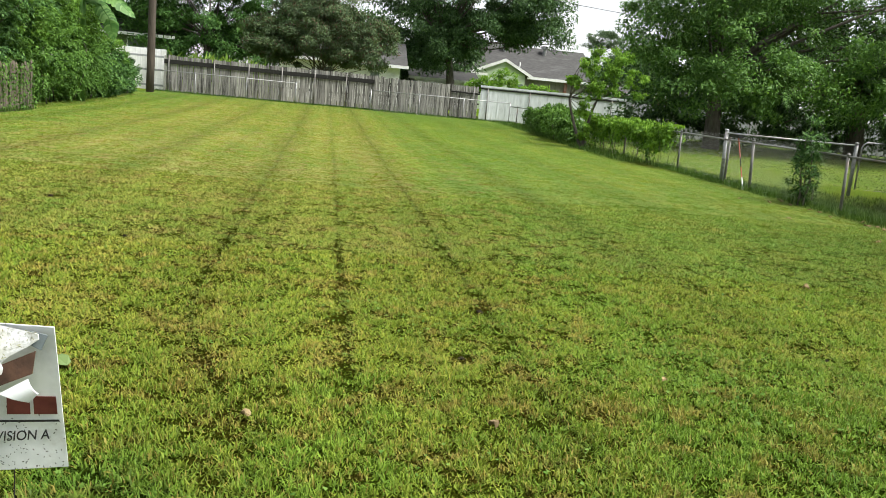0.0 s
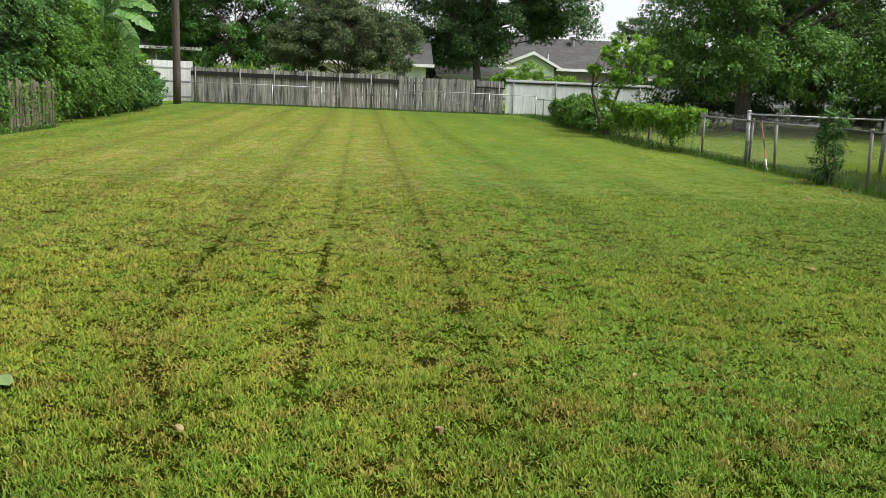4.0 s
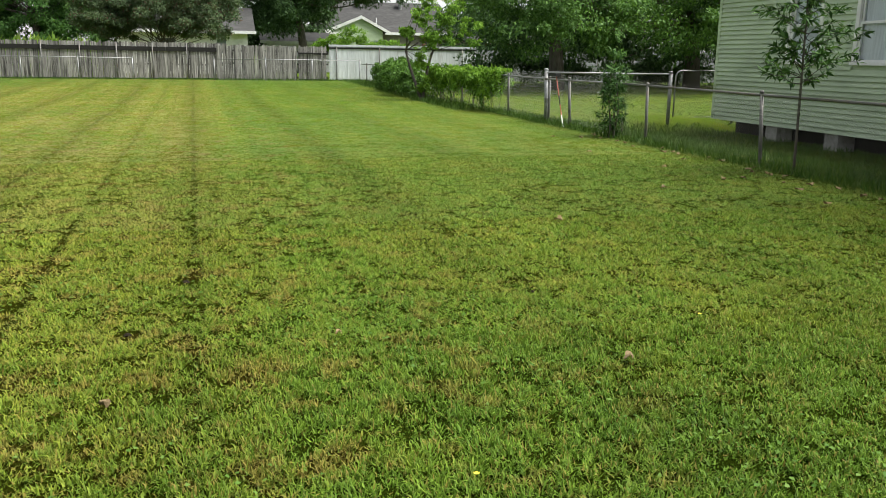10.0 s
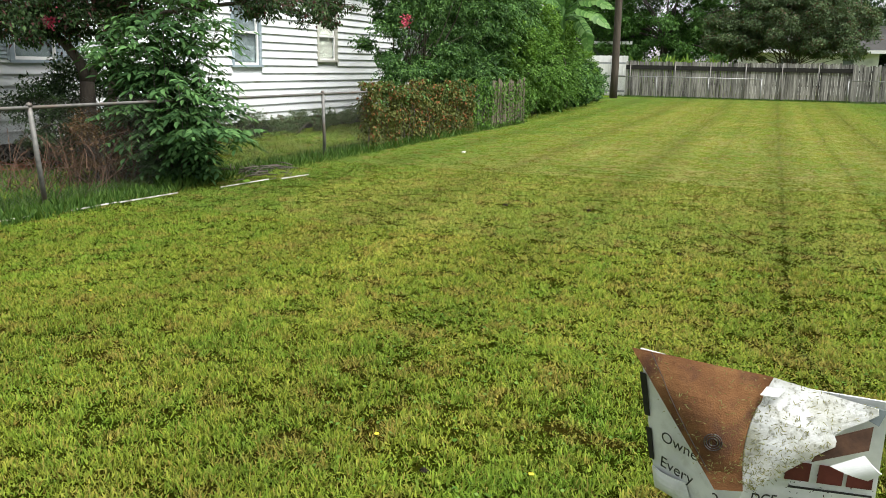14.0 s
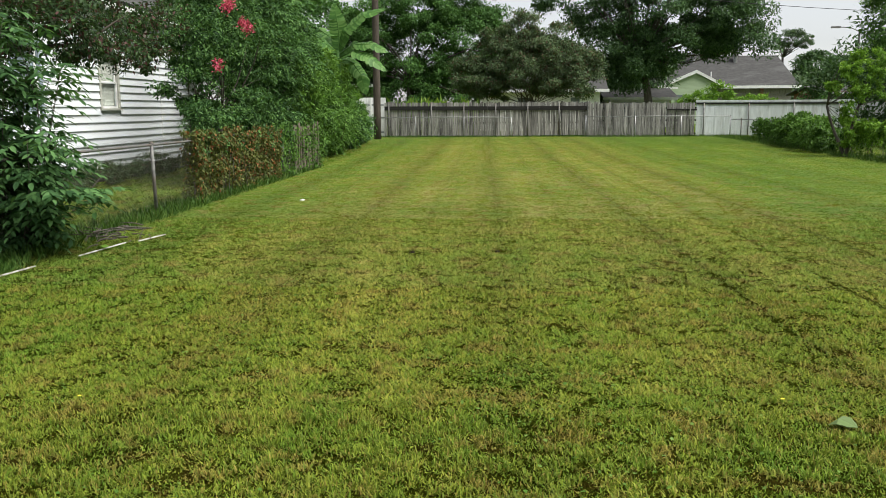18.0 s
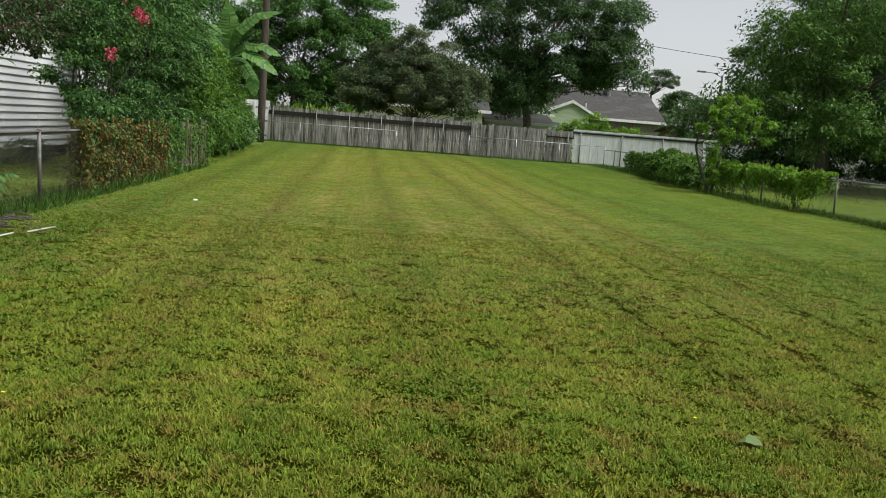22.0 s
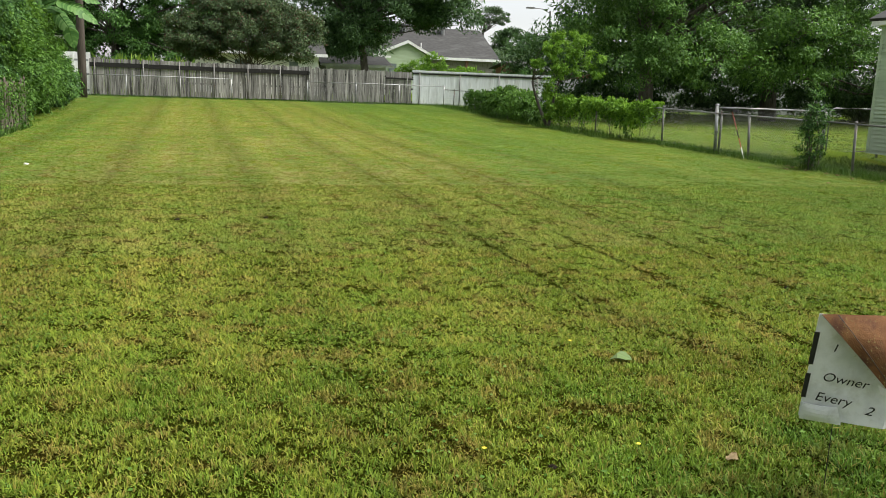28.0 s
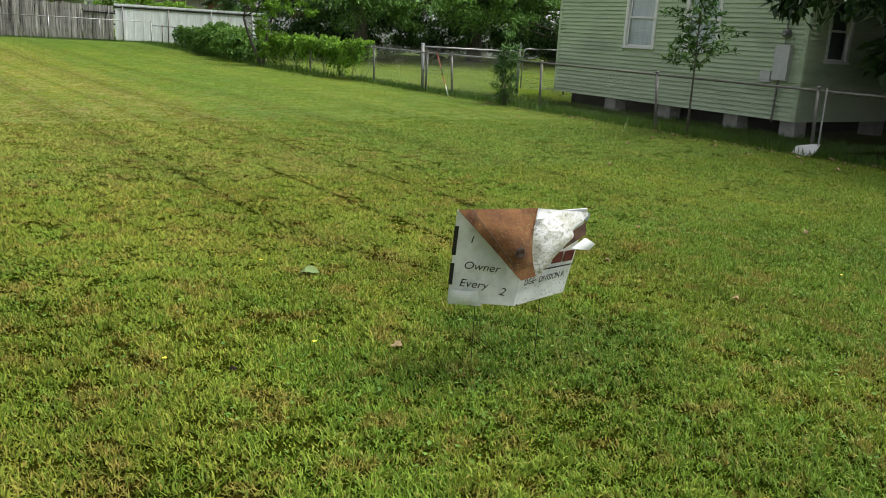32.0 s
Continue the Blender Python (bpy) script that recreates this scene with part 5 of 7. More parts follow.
def meter_box():
    t = thing("electric_meter", (13.93, 11.6, 1.15), "grey electric meter cabinet with conduit on the green siding", "meter box")
    g = Geo()
    g.box((13.83, 11.20, 1.02), (13.97, 11.56, 1.78))
    part("cabinet", g, M_BOX, t)
    g = Geo()
    g.box((13.86, 11.62, 0.95), (13.97, 11.88, 1.20))
    part("junction_box", g, M_BOX, t)
    g = Geo()
    g.tube([(13.9, 11.42, 1.05), (13.9, 11.44, 0.10)], 0.025, 8)
    part("conduit", g, M_GALV_OLD, t)
    g = Geo()
    g.tube([(13.9, 11.38, 1.78), (13.9, 11.38, 3.3)], 0.022, 8)
    part("service_pipe", g, M_GALV, t)
    g = Geo()
    g.tube([(13.97, 11.38, 2.02), (13.84, 11.38, 2.02), (13.79, 11.38, 2.02)], [0.09, 0.09, 0.05], 12)
    part("meter_dial", g, M_GALV, t, "round glass meter")


meter_box()


# ---- houses behind ----
def gable_house():
    h = thing("grey_roofed_house", (19.0, 85.0, 0), "house with a weathered grey shingle roof and white eaves", "house")
    x0, x1, y0, ridge, eave = 12.0, 26.3, 85.0, 6.85, 3.65
    g = Geo()
    g.box((x0 + 0.5, y0 + 0.4, 0), (x1 - 0.4, y0 + 9, eave))
    part("wall", g, M_SKIRT, h)
    g = Geo()
    g.slab([(x0, y0, eave), (x1 + 0.3, y0, eave), (x1 - 0.5, y0 + 5, ridge), (x0 + 2.0, y0 + 5, ridge)], (0, -0.5, 0.85), 0.12)
    g.slab([(x1 + 0.3, y0, eave), (x1 + 0.3, y0 + 10, eave), (x1 - 0.5, y0 + 5, ridge)], (0.8, 0, 0.6), 0.12)
    g.slab([(x1 + 0.3, y0 + 10, eave), (x0, y0 + 10, eave), (x0 + 2.0, y0 + 5, ridge), (x1 - 0.5, y0 + 5, ridge)], (0, 0.5, 0.85), 0.12)
    part("roof", g, M_ROOF, h)
    g = Geo()
    g.slab([(x0 + 0.4, y0 + 0.3, eave - 0.5), (x0 + 0.4, y0 + 9.6, eave - 0.5), (x0 + 2.0, y0 + 5, ridge - 0.1)], (-1, 0, 0.1), 0.1)
    part("gable_wall", g, M_SKIRT, h)
    g = Geo()
    g.box((x0 + 7.0, y0 - 0.06, eave - 0.16), (x1 + 0.35, y0 + 0.02, eave + 0.10))
    part("eave_board", g, M_TRIM, h)
    px0, px1, pz, py = 13.0, 19.1, 3.75, y0 - 1.6
    mid, top = 16.4, 5.15
    g = Geo()
    g.slab([(px0, py, pz), (mid, py, top), (mid, y0 + 3.0, top), (px0, y0 + 3.0, pz)], (-0.45, 0, 0.9), 0.1)
    g.slab([(mid, py, top), (px1, py, pz), (px1, y0 + 3.0, pz), (mid, y0 + 3.0, top)], (0.45, 0, 0.9), 0.1)
    part("porch_roof", g, M_ROOF, h)
    g = Geo()
    for a, b in (((px0 - 0.2, pz - 0.1), (mid, top)), ((mid, top), (px1 + 0.2, pz - 0.1))):
        g.slab([(a[0], py - 0.06, a[1] + 0.05), (b[0], py - 0.06, b[1] + 0.05), (b[0], py - 0.06, b[1] - 0.24), (a[0], py - 0.06, a[1] - 0.24)], (0, -1, 0), 0.06)
    g.box((px0 - 0.2, py - 0.1, pz - 0.32), (px0 + 1.7, py, pz - 0.12))
    part("gable_trim", g, M_TRIM, h, "white gable boards")
    g = Geo()
    g.slab([(px0 + 0.6, py + 0.2, 0), (px1 - 0.6, py + 0.2, 0), (px1 - 0.6, py + 0.2, pz), (mid, py + 0.2, top - 0.2), (px0 + 0.6, py + 0.2, pz)], (0, -1, 0), 0.1)
    part("porch_wall", g, M_GREEN_SIDING, h)
    for u in (14.6, 17.6):
        g = Geo()
        g.box((u, py + 0.08, 1.6), (u + 0.7, py + 0.14, 2.9))
        part("window", g, M_SCREEN, h)
    g = Geo()
    g.box((x1 - 3.4, y0 + 0.2, 0.1), (x1 - 3.1, y0 + 0.4, eave - 0.15))
    part("corner_brick", g, M_RED_BRICK, h, "strip of red brick")
    for vx in (17.2, 21.4):
        g = Geo()
        g.tube([(vx, y0 + 4.0, 5.8), (vx, y0 + 4.0, 6.8)], 0.2, 10)
        g.tube([(vx, y0 + 4.0, 6.75), (vx, y0 + 4.0, 6.82), (vx, y0 + 4.0, 7.05), (vx, y0 + 4.0, 7.15)], [0.24, 0.42, 0.42, 0.12], 12)
        part("roof_vent", g, M_GALV, h, "round metal roof ventilator")
    g = Geo()
    g.tube([(18.3, y0 + 0.8, 4.0), (18.3, y0 + 0.8, 5.1)], 0.06, 8)
    part("vent_pipe", g, M_TRIM, h)
    g = Geo()
    g.tube([(13.3, y0 - 0.4, 3.5), (13.3, y0 - 0.4, 4.6), (13.15, y0 - 0.7, 4.75)], 0.035, 6)
    for a in np.linspace(-0.5, 0.5, 5):
        g.tube([(12.85, y0 - 0.75, 4.75 + a * 0.5), (13.5, y0 - 0.75, 4.75 - a * 0.9)], 0.022, 5)
    part("antenna", g, M_GALV, h, "small grey roof antenna")


gable_house()


def back_house(name, x0, x1, y, eave, ridge, wall_mat, label, windows=(), along=True):
    h = thing(name, ((x0 + x1) / 2, y, 0), label, "house")
    g = Geo()
    g.box((x0, y, 0), (x1, y + 7, eave))
    part("wall", g, wall_mat, h)
    g = Geo()
    m = y + 3.5
    g.slab([(x0 - 0.5, y - 0.5, eave - 0.1), (x1 + 0.5, y - 0.5, eave - 0.1), (x1 + 0.5, m, ridge), (x0 - 0.5, m, ridge)], (0, -0.5, 0.85), 0.1)
    g.slab([(x1 + 0.5, y + 7.5, eave - 0.1), (x0 - 0.5, y + 7.5, eave - 0.1), (x0 - 0.5, m, ridge), (x1 + 0.5, m, ridge)], (0, 0.5, 0.85), 0.1)
    part("roof", g, M_ROOF, h)
    for x in (x0, x1 - 0.1):
        g = Geo()
        g.slab([(x, y, eave), (x, y + 7, eave), (x, m, ridge - 0.1)], (-1, 0, 0), 0.1)
        part("gable_wall", g, wall_mat, h)
    g = Geo()
    g.box((x0 - 0.55, y - 0.55, eave - 0.24), (x1 + 0.55, y - 0.5, eave - 0.04))
    part("eave_board", g, M_TRIM, h)
    for a, b, c, d in windows:
        g = Geo()
        g.box((a, y - 0.05, c), (b, y + 0.02, d))
        fr = part("window", g, M_TRIM, h)
        g = Geo()
        g.box((a + 0.1, y - 0.07, c + 0.1), (b - 0.1, y - 0.04, d - 0.1))
        part("pane", g, M_SCREEN, fr)
    return h


back_house("grey_house", -18.5, -11.2, 62.0, 3.5, 5.6, M_SKIRT, "grey sided house with a white cased window behind the white fence", ((-13.9, -12.6, 2.0, 3.15), (-16.6, -15.4, 2.0, 3.15)))
back_house("white_cottage", -3.5, 4.7, 60.0, 3.0, 4.6, M_TRIM, "white cottage hidden behind the dark tree and board fence", ((-1.0, 0.2, 1.4, 2.5), (2.6, 3.4, 1.4, 2.5)))
back_house("white_garage", 6.6, 11.5, 70.0, 2.55, 3.3, M_TRIM, "white garage with a dark roof behind the board fence", ((7.6, 9.0, 0.3, 2.1),))
back_house("brick_cottage", 22.0, 33.0, 66.0, 2.8, 3.3, M_RED_BRICK, "low brick cottage half hidden by the vine-grown tree", ())


# ---- trees behind the rear fence ----
tree("dark_myrtle_tree", (-0.4, 52.0, 0), 1.8, 0.10, [((-0.5, 52, 4.2), (3.6, 2.4, 1.6)), ((-3.0, 52, 3.5), (1.9, 1.8, 1.0)), ((2.0, 52, 3.7), (2.0, 1.8, 1.1)), ((-0.8, 52, 5.5), (2.5, 1.8, 1.0)), ((-0.9, 52, 6.6), (1.0, 0.9, 0.9)), ((-2.3, 52, 5.8), (1.0, 1.0, 0.9)), ((1.0, 52, 5.9), (1.0, 1.0, 0.8)), ((-4.0, 52, 4.2), (1.0, 1.0, 0.7)), ((3.0, 52, 4.6), (0.9, 1.0, 0.7)), ((-2.4, 52, 2.9), (2.2, 1.8, 0.7)), ((1.5, 52, 3.0), (2.2, 1.8, 0.7))],
     82000, 380, 0.55, 0.15, L_DARK, M_BARK_SMOOTH, "dark crape myrtle with brownish seed heads and many bare stems", stems=11, limbs=34, shell=0.35)
tree("spreading_oak", (8.9, 66.0, 0), 5.4, 0.30, [((3.6, 66, 9.8), (3.2, 3, 2.2)), ((2.4, 66, 11.8), (2.2, 3, 1.6)), ((9.6, 66, 9.6), (4.4, 4, 3.6)), ((10.4, 66, 6.0), (2.4, 3, 1.7)), ((8.0, 66, 5.0), (2.2, 3, 1.3)), ((4.6, 66, 4.6), (2.4, 2.5, 1.5)), ((7.2, 66, 4.2), (2.2, 2.5, 1.3)), ((12.4, 66, 7.2), (2.0, 3, 1.4)), ((15.8, 66, 6.5), (1.9, 2.5, 1.4)), ((13.8, 66, 6.2), (1.5, 2, 0.9)), ((15.0, 66, 8.3), (2.4, 3, 1.8)), ((6.0, 66, 6.2), (2.2, 2.5, 1.6)), ((9, 67, 13.6), (8, 4, 3.2)), ((15.2, 66.5, 11.0), (2.6, 3, 2.8)), ((13.0, 66, 9.0), (3.0, 3, 2.4))],
     125000, 460, 1.05, 0.24, L_OAK, M_BARK, "large dark oak spreading over the grey-roofed house", limbs=44)
tree("woodland_tree", (-8.5, 63.0, 0), 3.6, 0.30, [((-9.5, 63, 6.4), (4.6, 3, 4.4)), ((-4.9, 64, 6.0), (3.4, 3, 3.4)), ((-12.5, 64, 5.4), (3.4, 3, 4.0)), ((-7.6, 64, 9.6), (4.4, 3, 2.6)), ((-3.7, 65, 9.0), (2.2, 2, 2.5)), ((-9.5, 62.5, 3.0), (4.4, 2, 2.2)), ((-4.6, 63, 2.8), (4.2, 2, 2.0)), ((-14, 63.5, 3.0), (3.4, 2, 2.4)), ((0.0, 64, 3.0), (3, 2, 2.2))],
     155000, 640, 0.85, 0.22, L_WOODS, M_BARK, "broad green tree behind the board fence and utility pole", limbs=26)
tree("woodland_tree", (-18.0, 66.0, 0), 3.6, 0.30, [((-18, 66, 7.0), (5.5, 3, 5.0)), ((-25, 66, 7.0), (5.5, 3, 5.0)), ((-22, 67, 11), (6, 3, 4))],
     34000, 200, 1.3, 0.34, L_WOODS, M_BARK, "tall green tree behind the grey house", limbs=20)
tree("woodland_tree", (1.5, 74.0, 0), 3.0, 0.30, [((1.5, 74, 4.4), (5.5, 3, 3.0)), ((-3.5, 75, 4.6), (4.5, 3, 3.0)), ((7.5, 76, 5.0), (5.0, 3, 4.0))],
     32000, 170, 1.3, 0.32, L_OAK, M_BARK, "shadowed tree behind the white cottage", limbs=16)
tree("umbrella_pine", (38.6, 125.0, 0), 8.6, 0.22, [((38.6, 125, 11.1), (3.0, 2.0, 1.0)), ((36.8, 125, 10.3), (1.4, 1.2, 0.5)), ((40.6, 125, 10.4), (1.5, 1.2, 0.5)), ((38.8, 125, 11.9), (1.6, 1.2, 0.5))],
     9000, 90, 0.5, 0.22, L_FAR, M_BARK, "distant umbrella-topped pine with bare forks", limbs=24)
tree("distant_tree", (41.2, 122.0, 0), 3.0, 0.3, [((41.0, 122, 7.0), (2.6, 2.4, 2.5)), ((44.6, 122, 7.4), (1.0, 1.2, 1.7)), ((47, 122, 5.0), (4, 3, 3.2)), ((38.0, 122, 4.2), (3.0, 3, 2.4))],
     42000, 190, 0.9, 0.32, L_OAK, M_BARK, "rounded distant tree behind the roofs", limbs=14)
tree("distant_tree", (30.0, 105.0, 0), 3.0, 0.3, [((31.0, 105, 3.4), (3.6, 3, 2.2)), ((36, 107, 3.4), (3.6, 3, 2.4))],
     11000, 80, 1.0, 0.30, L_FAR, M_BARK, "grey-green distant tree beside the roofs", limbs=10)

# ---- big trees of the right-hand neighbour ----
PECAN = [((14.8, 36, 4.9), (2.7, 3.2, 1.9)), ((14.6, 35.5, 5.9), (2.2, 2.6, 1.2)), ((15.2, 36, 6.7), (2.1, 3.0, 1.4)), ((13.3, 35.6, 3.8), (1.3, 2.0, 0.9)), ((19.0, 37, 5.2), (4.2, 4.2, 3.4)), ((24.5, 37, 5.4), (4.6, 4.4, 3.6)), ((15.0, 35, 3.0), (1.9, 2.6, 1.3)),
         ((17.6, 33.5, 3.3), (3.0, 2.4, 1.7)), ((22.5, 33, 3.6), (3.8, 2.4, 1.9)), ((18.2, 37, 8.6), (4.4, 4.2, 2.8)), ((25.0, 37, 9.2), (5.0, 4.2, 3.0)), ((19.5, 39, 7.2), (3.2, 2.0, 2.2)), ((29.5, 35, 5.2), (4.0, 4.0, 3.6))]
tree("pecan_tree", (17.6, 37.5, 0), 3.2, 0.34, PECAN, 100000, 620, 0.75, 0.15, L_PECAN, M_BARK, "wide pecan tree with drooping feathery boughs and dark inside", limbs=26, droop=0.45, ratio=0.5, shell=0.35, feather=(5500, 0.40, 11, 0.13))
tree("pecan_tree", (25.5, 39.0, 0), 3.2, 0.38, [((24, 40, 4.2), (5.5, 2.5, 3.2)), ((20.5, 41, 8.3), (4.2, 2.4, 2.6)), ((31, 39, 5.0), (5, 3, 4.5)), ((18.0, 41, 4.0), (4.5, 2.4, 3.0)), ((36, 36, 5), (4, 4, 4.6))],
     56000, 360, 1.1, 0.26, L_OAK, M_BARK, "dark shade tree standing behind the pecan boughs", limbs=30, droop=0.5)
shrub("understorey_shrub", [((19.6, 43.0, 1.5), (2.6, 1.2, 1.5)), ((25.5, 42.5, 1.7), (3.0, 1.3, 1.7)), ((31.5, 41.5, 1.8), (3.0, 1.4, 1.8)), ((17.0, 43.5, 1.1), (2.6, 1.2, 1.1)), ((22.5, 43.5, 1.3), (3.4, 1.3, 1.3)), ((28.5, 43, 1.4), (3.4, 1.3, 1.4)), ((34, 40, 1.6), (3, 2, 1.6))],
      40000, 260, 0.7, 0.18, L_OAK, "dark shrubs under the pecan against the metal fence")

tree("woodland_tree", (27.0, 54.0, 0), 2.4, 0.35, [((24, 54, 3.6), (4.5, 2.4, 3.6)), ((31, 54, 4.2), (5, 2.6, 4.2)), ((38, 52, 4.6), (5, 3, 4.6)), ((28, 55, 8.0), (6, 3, 3.0)), ((19.5, 54, 3.0), (2.6, 2.0, 2.6))],
     40000, 240, 1.2, 0.28, L_OAK, M_BARK, "dark wall of trees behind the metal fence", limbs=16)
tree("woodland_tree", (41.0, 38.0, 0), 2.4, 0.35, [((40, 40, 4.0), (4, 4, 4.0)), ((42, 32, 4.0), (4, 4.5, 4.0)), ((40, 24, 3.6), (4, 4, 3.6)), ((34, 26, 3.4), (3, 3, 3.4))],
     32000, 220, 1.2, 0.28, L_OAK, M_BARK, "dark trees at the far side of the neighbour's yard", limbs=14)

# ---- vine hedge on the right fence ----
shrub("vine_hedge", [((9.7, 35.6, 0.72), (0.72, 2.0, 0.75)), ((9.4, 32.6, 0.66), (0.80, 1.5, 0.66))],
      15000, 150, 0.24, 0.125, L_HEDGE, "dense dark vine mound swallowing the wire fence", "hedge")
curtain("vine_hedge", (9.92, 22.9), (9.92, 31.2), 0.40, 1.16, 0.36, 12000, 0.115, L_BRIGHT, "sunlit vine draped along the top of the wire fence", 20, 0.08, 0.50)
curtain("vine_hedge", (9.94, 23.4), (9.94, 31.4), 0.10, 1.0, 0.20, 4200, 0.10, L_HEDGE, "hanging vine strands under the fence top", 30, 0.05, 0.75)
curtain("vine_hedge", (9.96, 36.5), (9.96, 42.0), 0.15, 1.12, 0.26, 6000, 0.12, L_HEDGE, "dark vine hanging on the wire fence near its corner", 10, 0.06)
tree("vine_grown_tree", (9.25, 29.4, 0), 1.7, 0.05, [((9.1, 29.4, 2.9), (0.4, 0.4, 0.42)), ((9.5, 29.4, 3.2), (0.34, 0.4, 0.24)), ((10.3, 29.5, 3.3), (0.45, 0.4, 0.26)), ((10.0, 29.5, 2.8), (0.4, 0.4, 0.36)), ((10.9, 29.5, 2.6), (0.4, 0.4, 0.5)), ((11.1, 29.5, 2.1), (0.25, 0.3, 0.24)), ((8.7, 29.4, 2.35), (0.26, 0.3, 0.36)), ((9.6, 29.4, 2.2), (0.45, 0.4, 0.36)), ((9.2, 29.4, 1.55), (0.30, 0.3, 0.55)), ((10.3, 29.5, 2.2), (0.34, 0.3, 0.3)), ((9.22, 29.4, 0.9), (0.24, 0.24, 0.8)), ((9.3, 29.35, 0.35), (0.3, 0.3, 0.35))],
     9500, 170, 0.15, 0.10, L_BRIGHT, M_BARK, "small tree smothered in bright green vine", stems=2, limbs=26, shell=0.2)
shrub("fence_bush", [((9.85, 15.9, 0.55), (0.26, 0.42, 0.5)), ((9.9, 15.85, 1.15), (0.24, 0.36, 0.36)), ((9.95, 16.1, 1.55), (0.12, 0.22, 0.16))],
      1900, 60, 0.14, 0.10, L_SHRUB, "leafy weed bush growing through the wire fence", ratio=0.3, stems=9)
shrub("roof_vine", [((9.2, 49.6, 2.1), (1.5, 0.5, 0.42)), ((11.8, 49.6, 2.0), (1.7, 0.5, 0.32)), ((10.2, 49.8, 2.6), (0.8, 0.5, 0.55))],
      6500, 110, 0.28, 0.14, L_BRIGHT, "bright green vine heaped on the fence top", "vine")
shrub("roof_vine", [((16.2, 50.0, 1.9), (0.9, 0.5, 0.5)), ((14.6, 50.0, 1.95), (0.7, 0.4, 0.28))], 2200, 50, 0.26, 0.14, L_SHRUB, "green vine behind the metal fence", "vine")


def cannas():
    t = thing("canna_row", (-6.5, 48.6, 0), "row of broad-leaved canna plants above the board fence", "plants")
    n = 340
    foot = np.stack([rng.uniform(-8.4, -3.4, n), rng.uniform(48.2, 49.4, n), rng.uniform(0.9, 1.75, n)], 1)
    d = rng.normal(size=foot.shape) * (0.5, 0.4, 0.1) + Z * 0.9
    v, f = leaf_arrays(foot, d, rng.normal(size=foot.shape), rng.uniform(0.45, 0.85, n), rng.uniform(0.14, 0.26, n), 0.1)
    tagged(mass("foliage", v, f, L_CANNA, t), kind="stuff")
    g = Geo()
    for k in range(46):
        x, y = rng.uniform(-8.3, -3.5), rng.uniform(48.3, 49.2)
        g.tube([(x, y, 0), (x + rng.normal() * 0.06, y, rng.uniform(1.6, 2.3))], [0.022, 0.01], 5)
    tagged(part("stalk", g, L_CANNA, t), kind="stuff")


cannas()

# ---- left boundary: vine-grown fence, old boards, shrubs, banana ----
curtain("fence_vine", (-7.62, 14.85), (-7.58, 20.6), 0.0, 1.23, 0.20, 21000, 0.068, L_RUSTVINE, "rusty brown and green vine matted on the wire fence", 26)
curtain("fence_vine", (-7.66, 15.1), (-7.56, 21.9), 0.80, 1.21, 0.22, 3600, 0.075, L_SHRUB, "green vine shoots along the fence top", 6, 0.08)
curtain("fence_vine", (-7.52, 20.4), (-7.42, 25.0), 0.0, 1.22, 0.18, 3600, 0.075, L_HEDGE, "green creeper hanging over the fence and old boards", 14, 0.09)


def old_boards():
    t = thing("old_board_fence", (-7.5, 21.8, 0), "broken stretch of old brown board fence under vines", "fence")
    for k in range(16):
        y = 21.9 + 0.185 * k
        g = Geo()
        lean = random.uniform(-0.05, 0.05)
        top = 1.22 + random.uniform(-0.10, 0.06)
        g.slab([(-7.45, y, 0.0), (-7.45, y + 0.15, 0.0), (-7.45 + lean, y + 0.15, top), (-7.45 + lean, y + 0.07, top + 0.04), (-7.45 + lean, y, top - 0.02)], (1, 0, 0), 0.022)
        part("board", g, M_STUB, t)
    g = Geo()
    g.box((-7.53, 21.8, 0.95), (-7.475, 24.9, 1.04))
    part("rail", g, M_STUB, t)


old_boards()
tree("crape_myrtle", (-9.5, 20.6, 0), 1.3, 0.08, [((-8.9, 18.4, 2.2), (0.5, 0.6, 0.5)), ((-8.8, 19.2, 3.1), (0.8, 1.3, 0.7)), ((-8.8, 20.4, 3.7), (0.9, 1.6, 0.9)), ((-8.5, 18.6, 1.55), (0.5, 1.2, 0.34)), ((-8.6, 20.6, 1.75), (0.6, 1.2, 0.45)), ((-8.9, 22.4, 2.9), (0.9, 1.4, 1.3)), ((-9.2, 21.6, 4.4), (0.9, 1.4, 0.6)), ((-8.8, 23.4, 1.7), (0.6, 1.0, 0.6))],
     34000, 210, 0.29, 0.10, L_SHRUB, M_BARK_SMOOTH, "crape myrtle with pink blossom clusters leaning over the fence", stems=4, limbs=30, shell=0.4, feather=(800, 0.34, 9, 0.09),
     flowers=((-7.75, 19.0, 3.46), (-7.75, 19.2, 3.38), (-7.75, 18.75, 3.5), (-7.75, 17.7, 3.70), (-7.75, 17.95, 3.80), (-7.72, 16.9, 2.5)))
tree("boundary_tree", (-9.4, 25.0, 0), 1.6, 0.10, [((-9.0, 24.9, 2.9), (1.0, 1.5, 1.3)), ((-9.1, 27.4, 3.2), (1.2, 1.6, 1.4)), ((-9.6, 25.5, 4.5), (1.2, 1.7, 0.8)), ((-8.9, 24.4, 1.5), (0.8, 1.3, 0.7))],
     34000, 220, 0.34, 0.11, L_SHRUB, M_BARK, "leafy green boundary tree hung with creeper", stems=3, limbs=24, feather=(1600, 0.45, 11, 0.11))
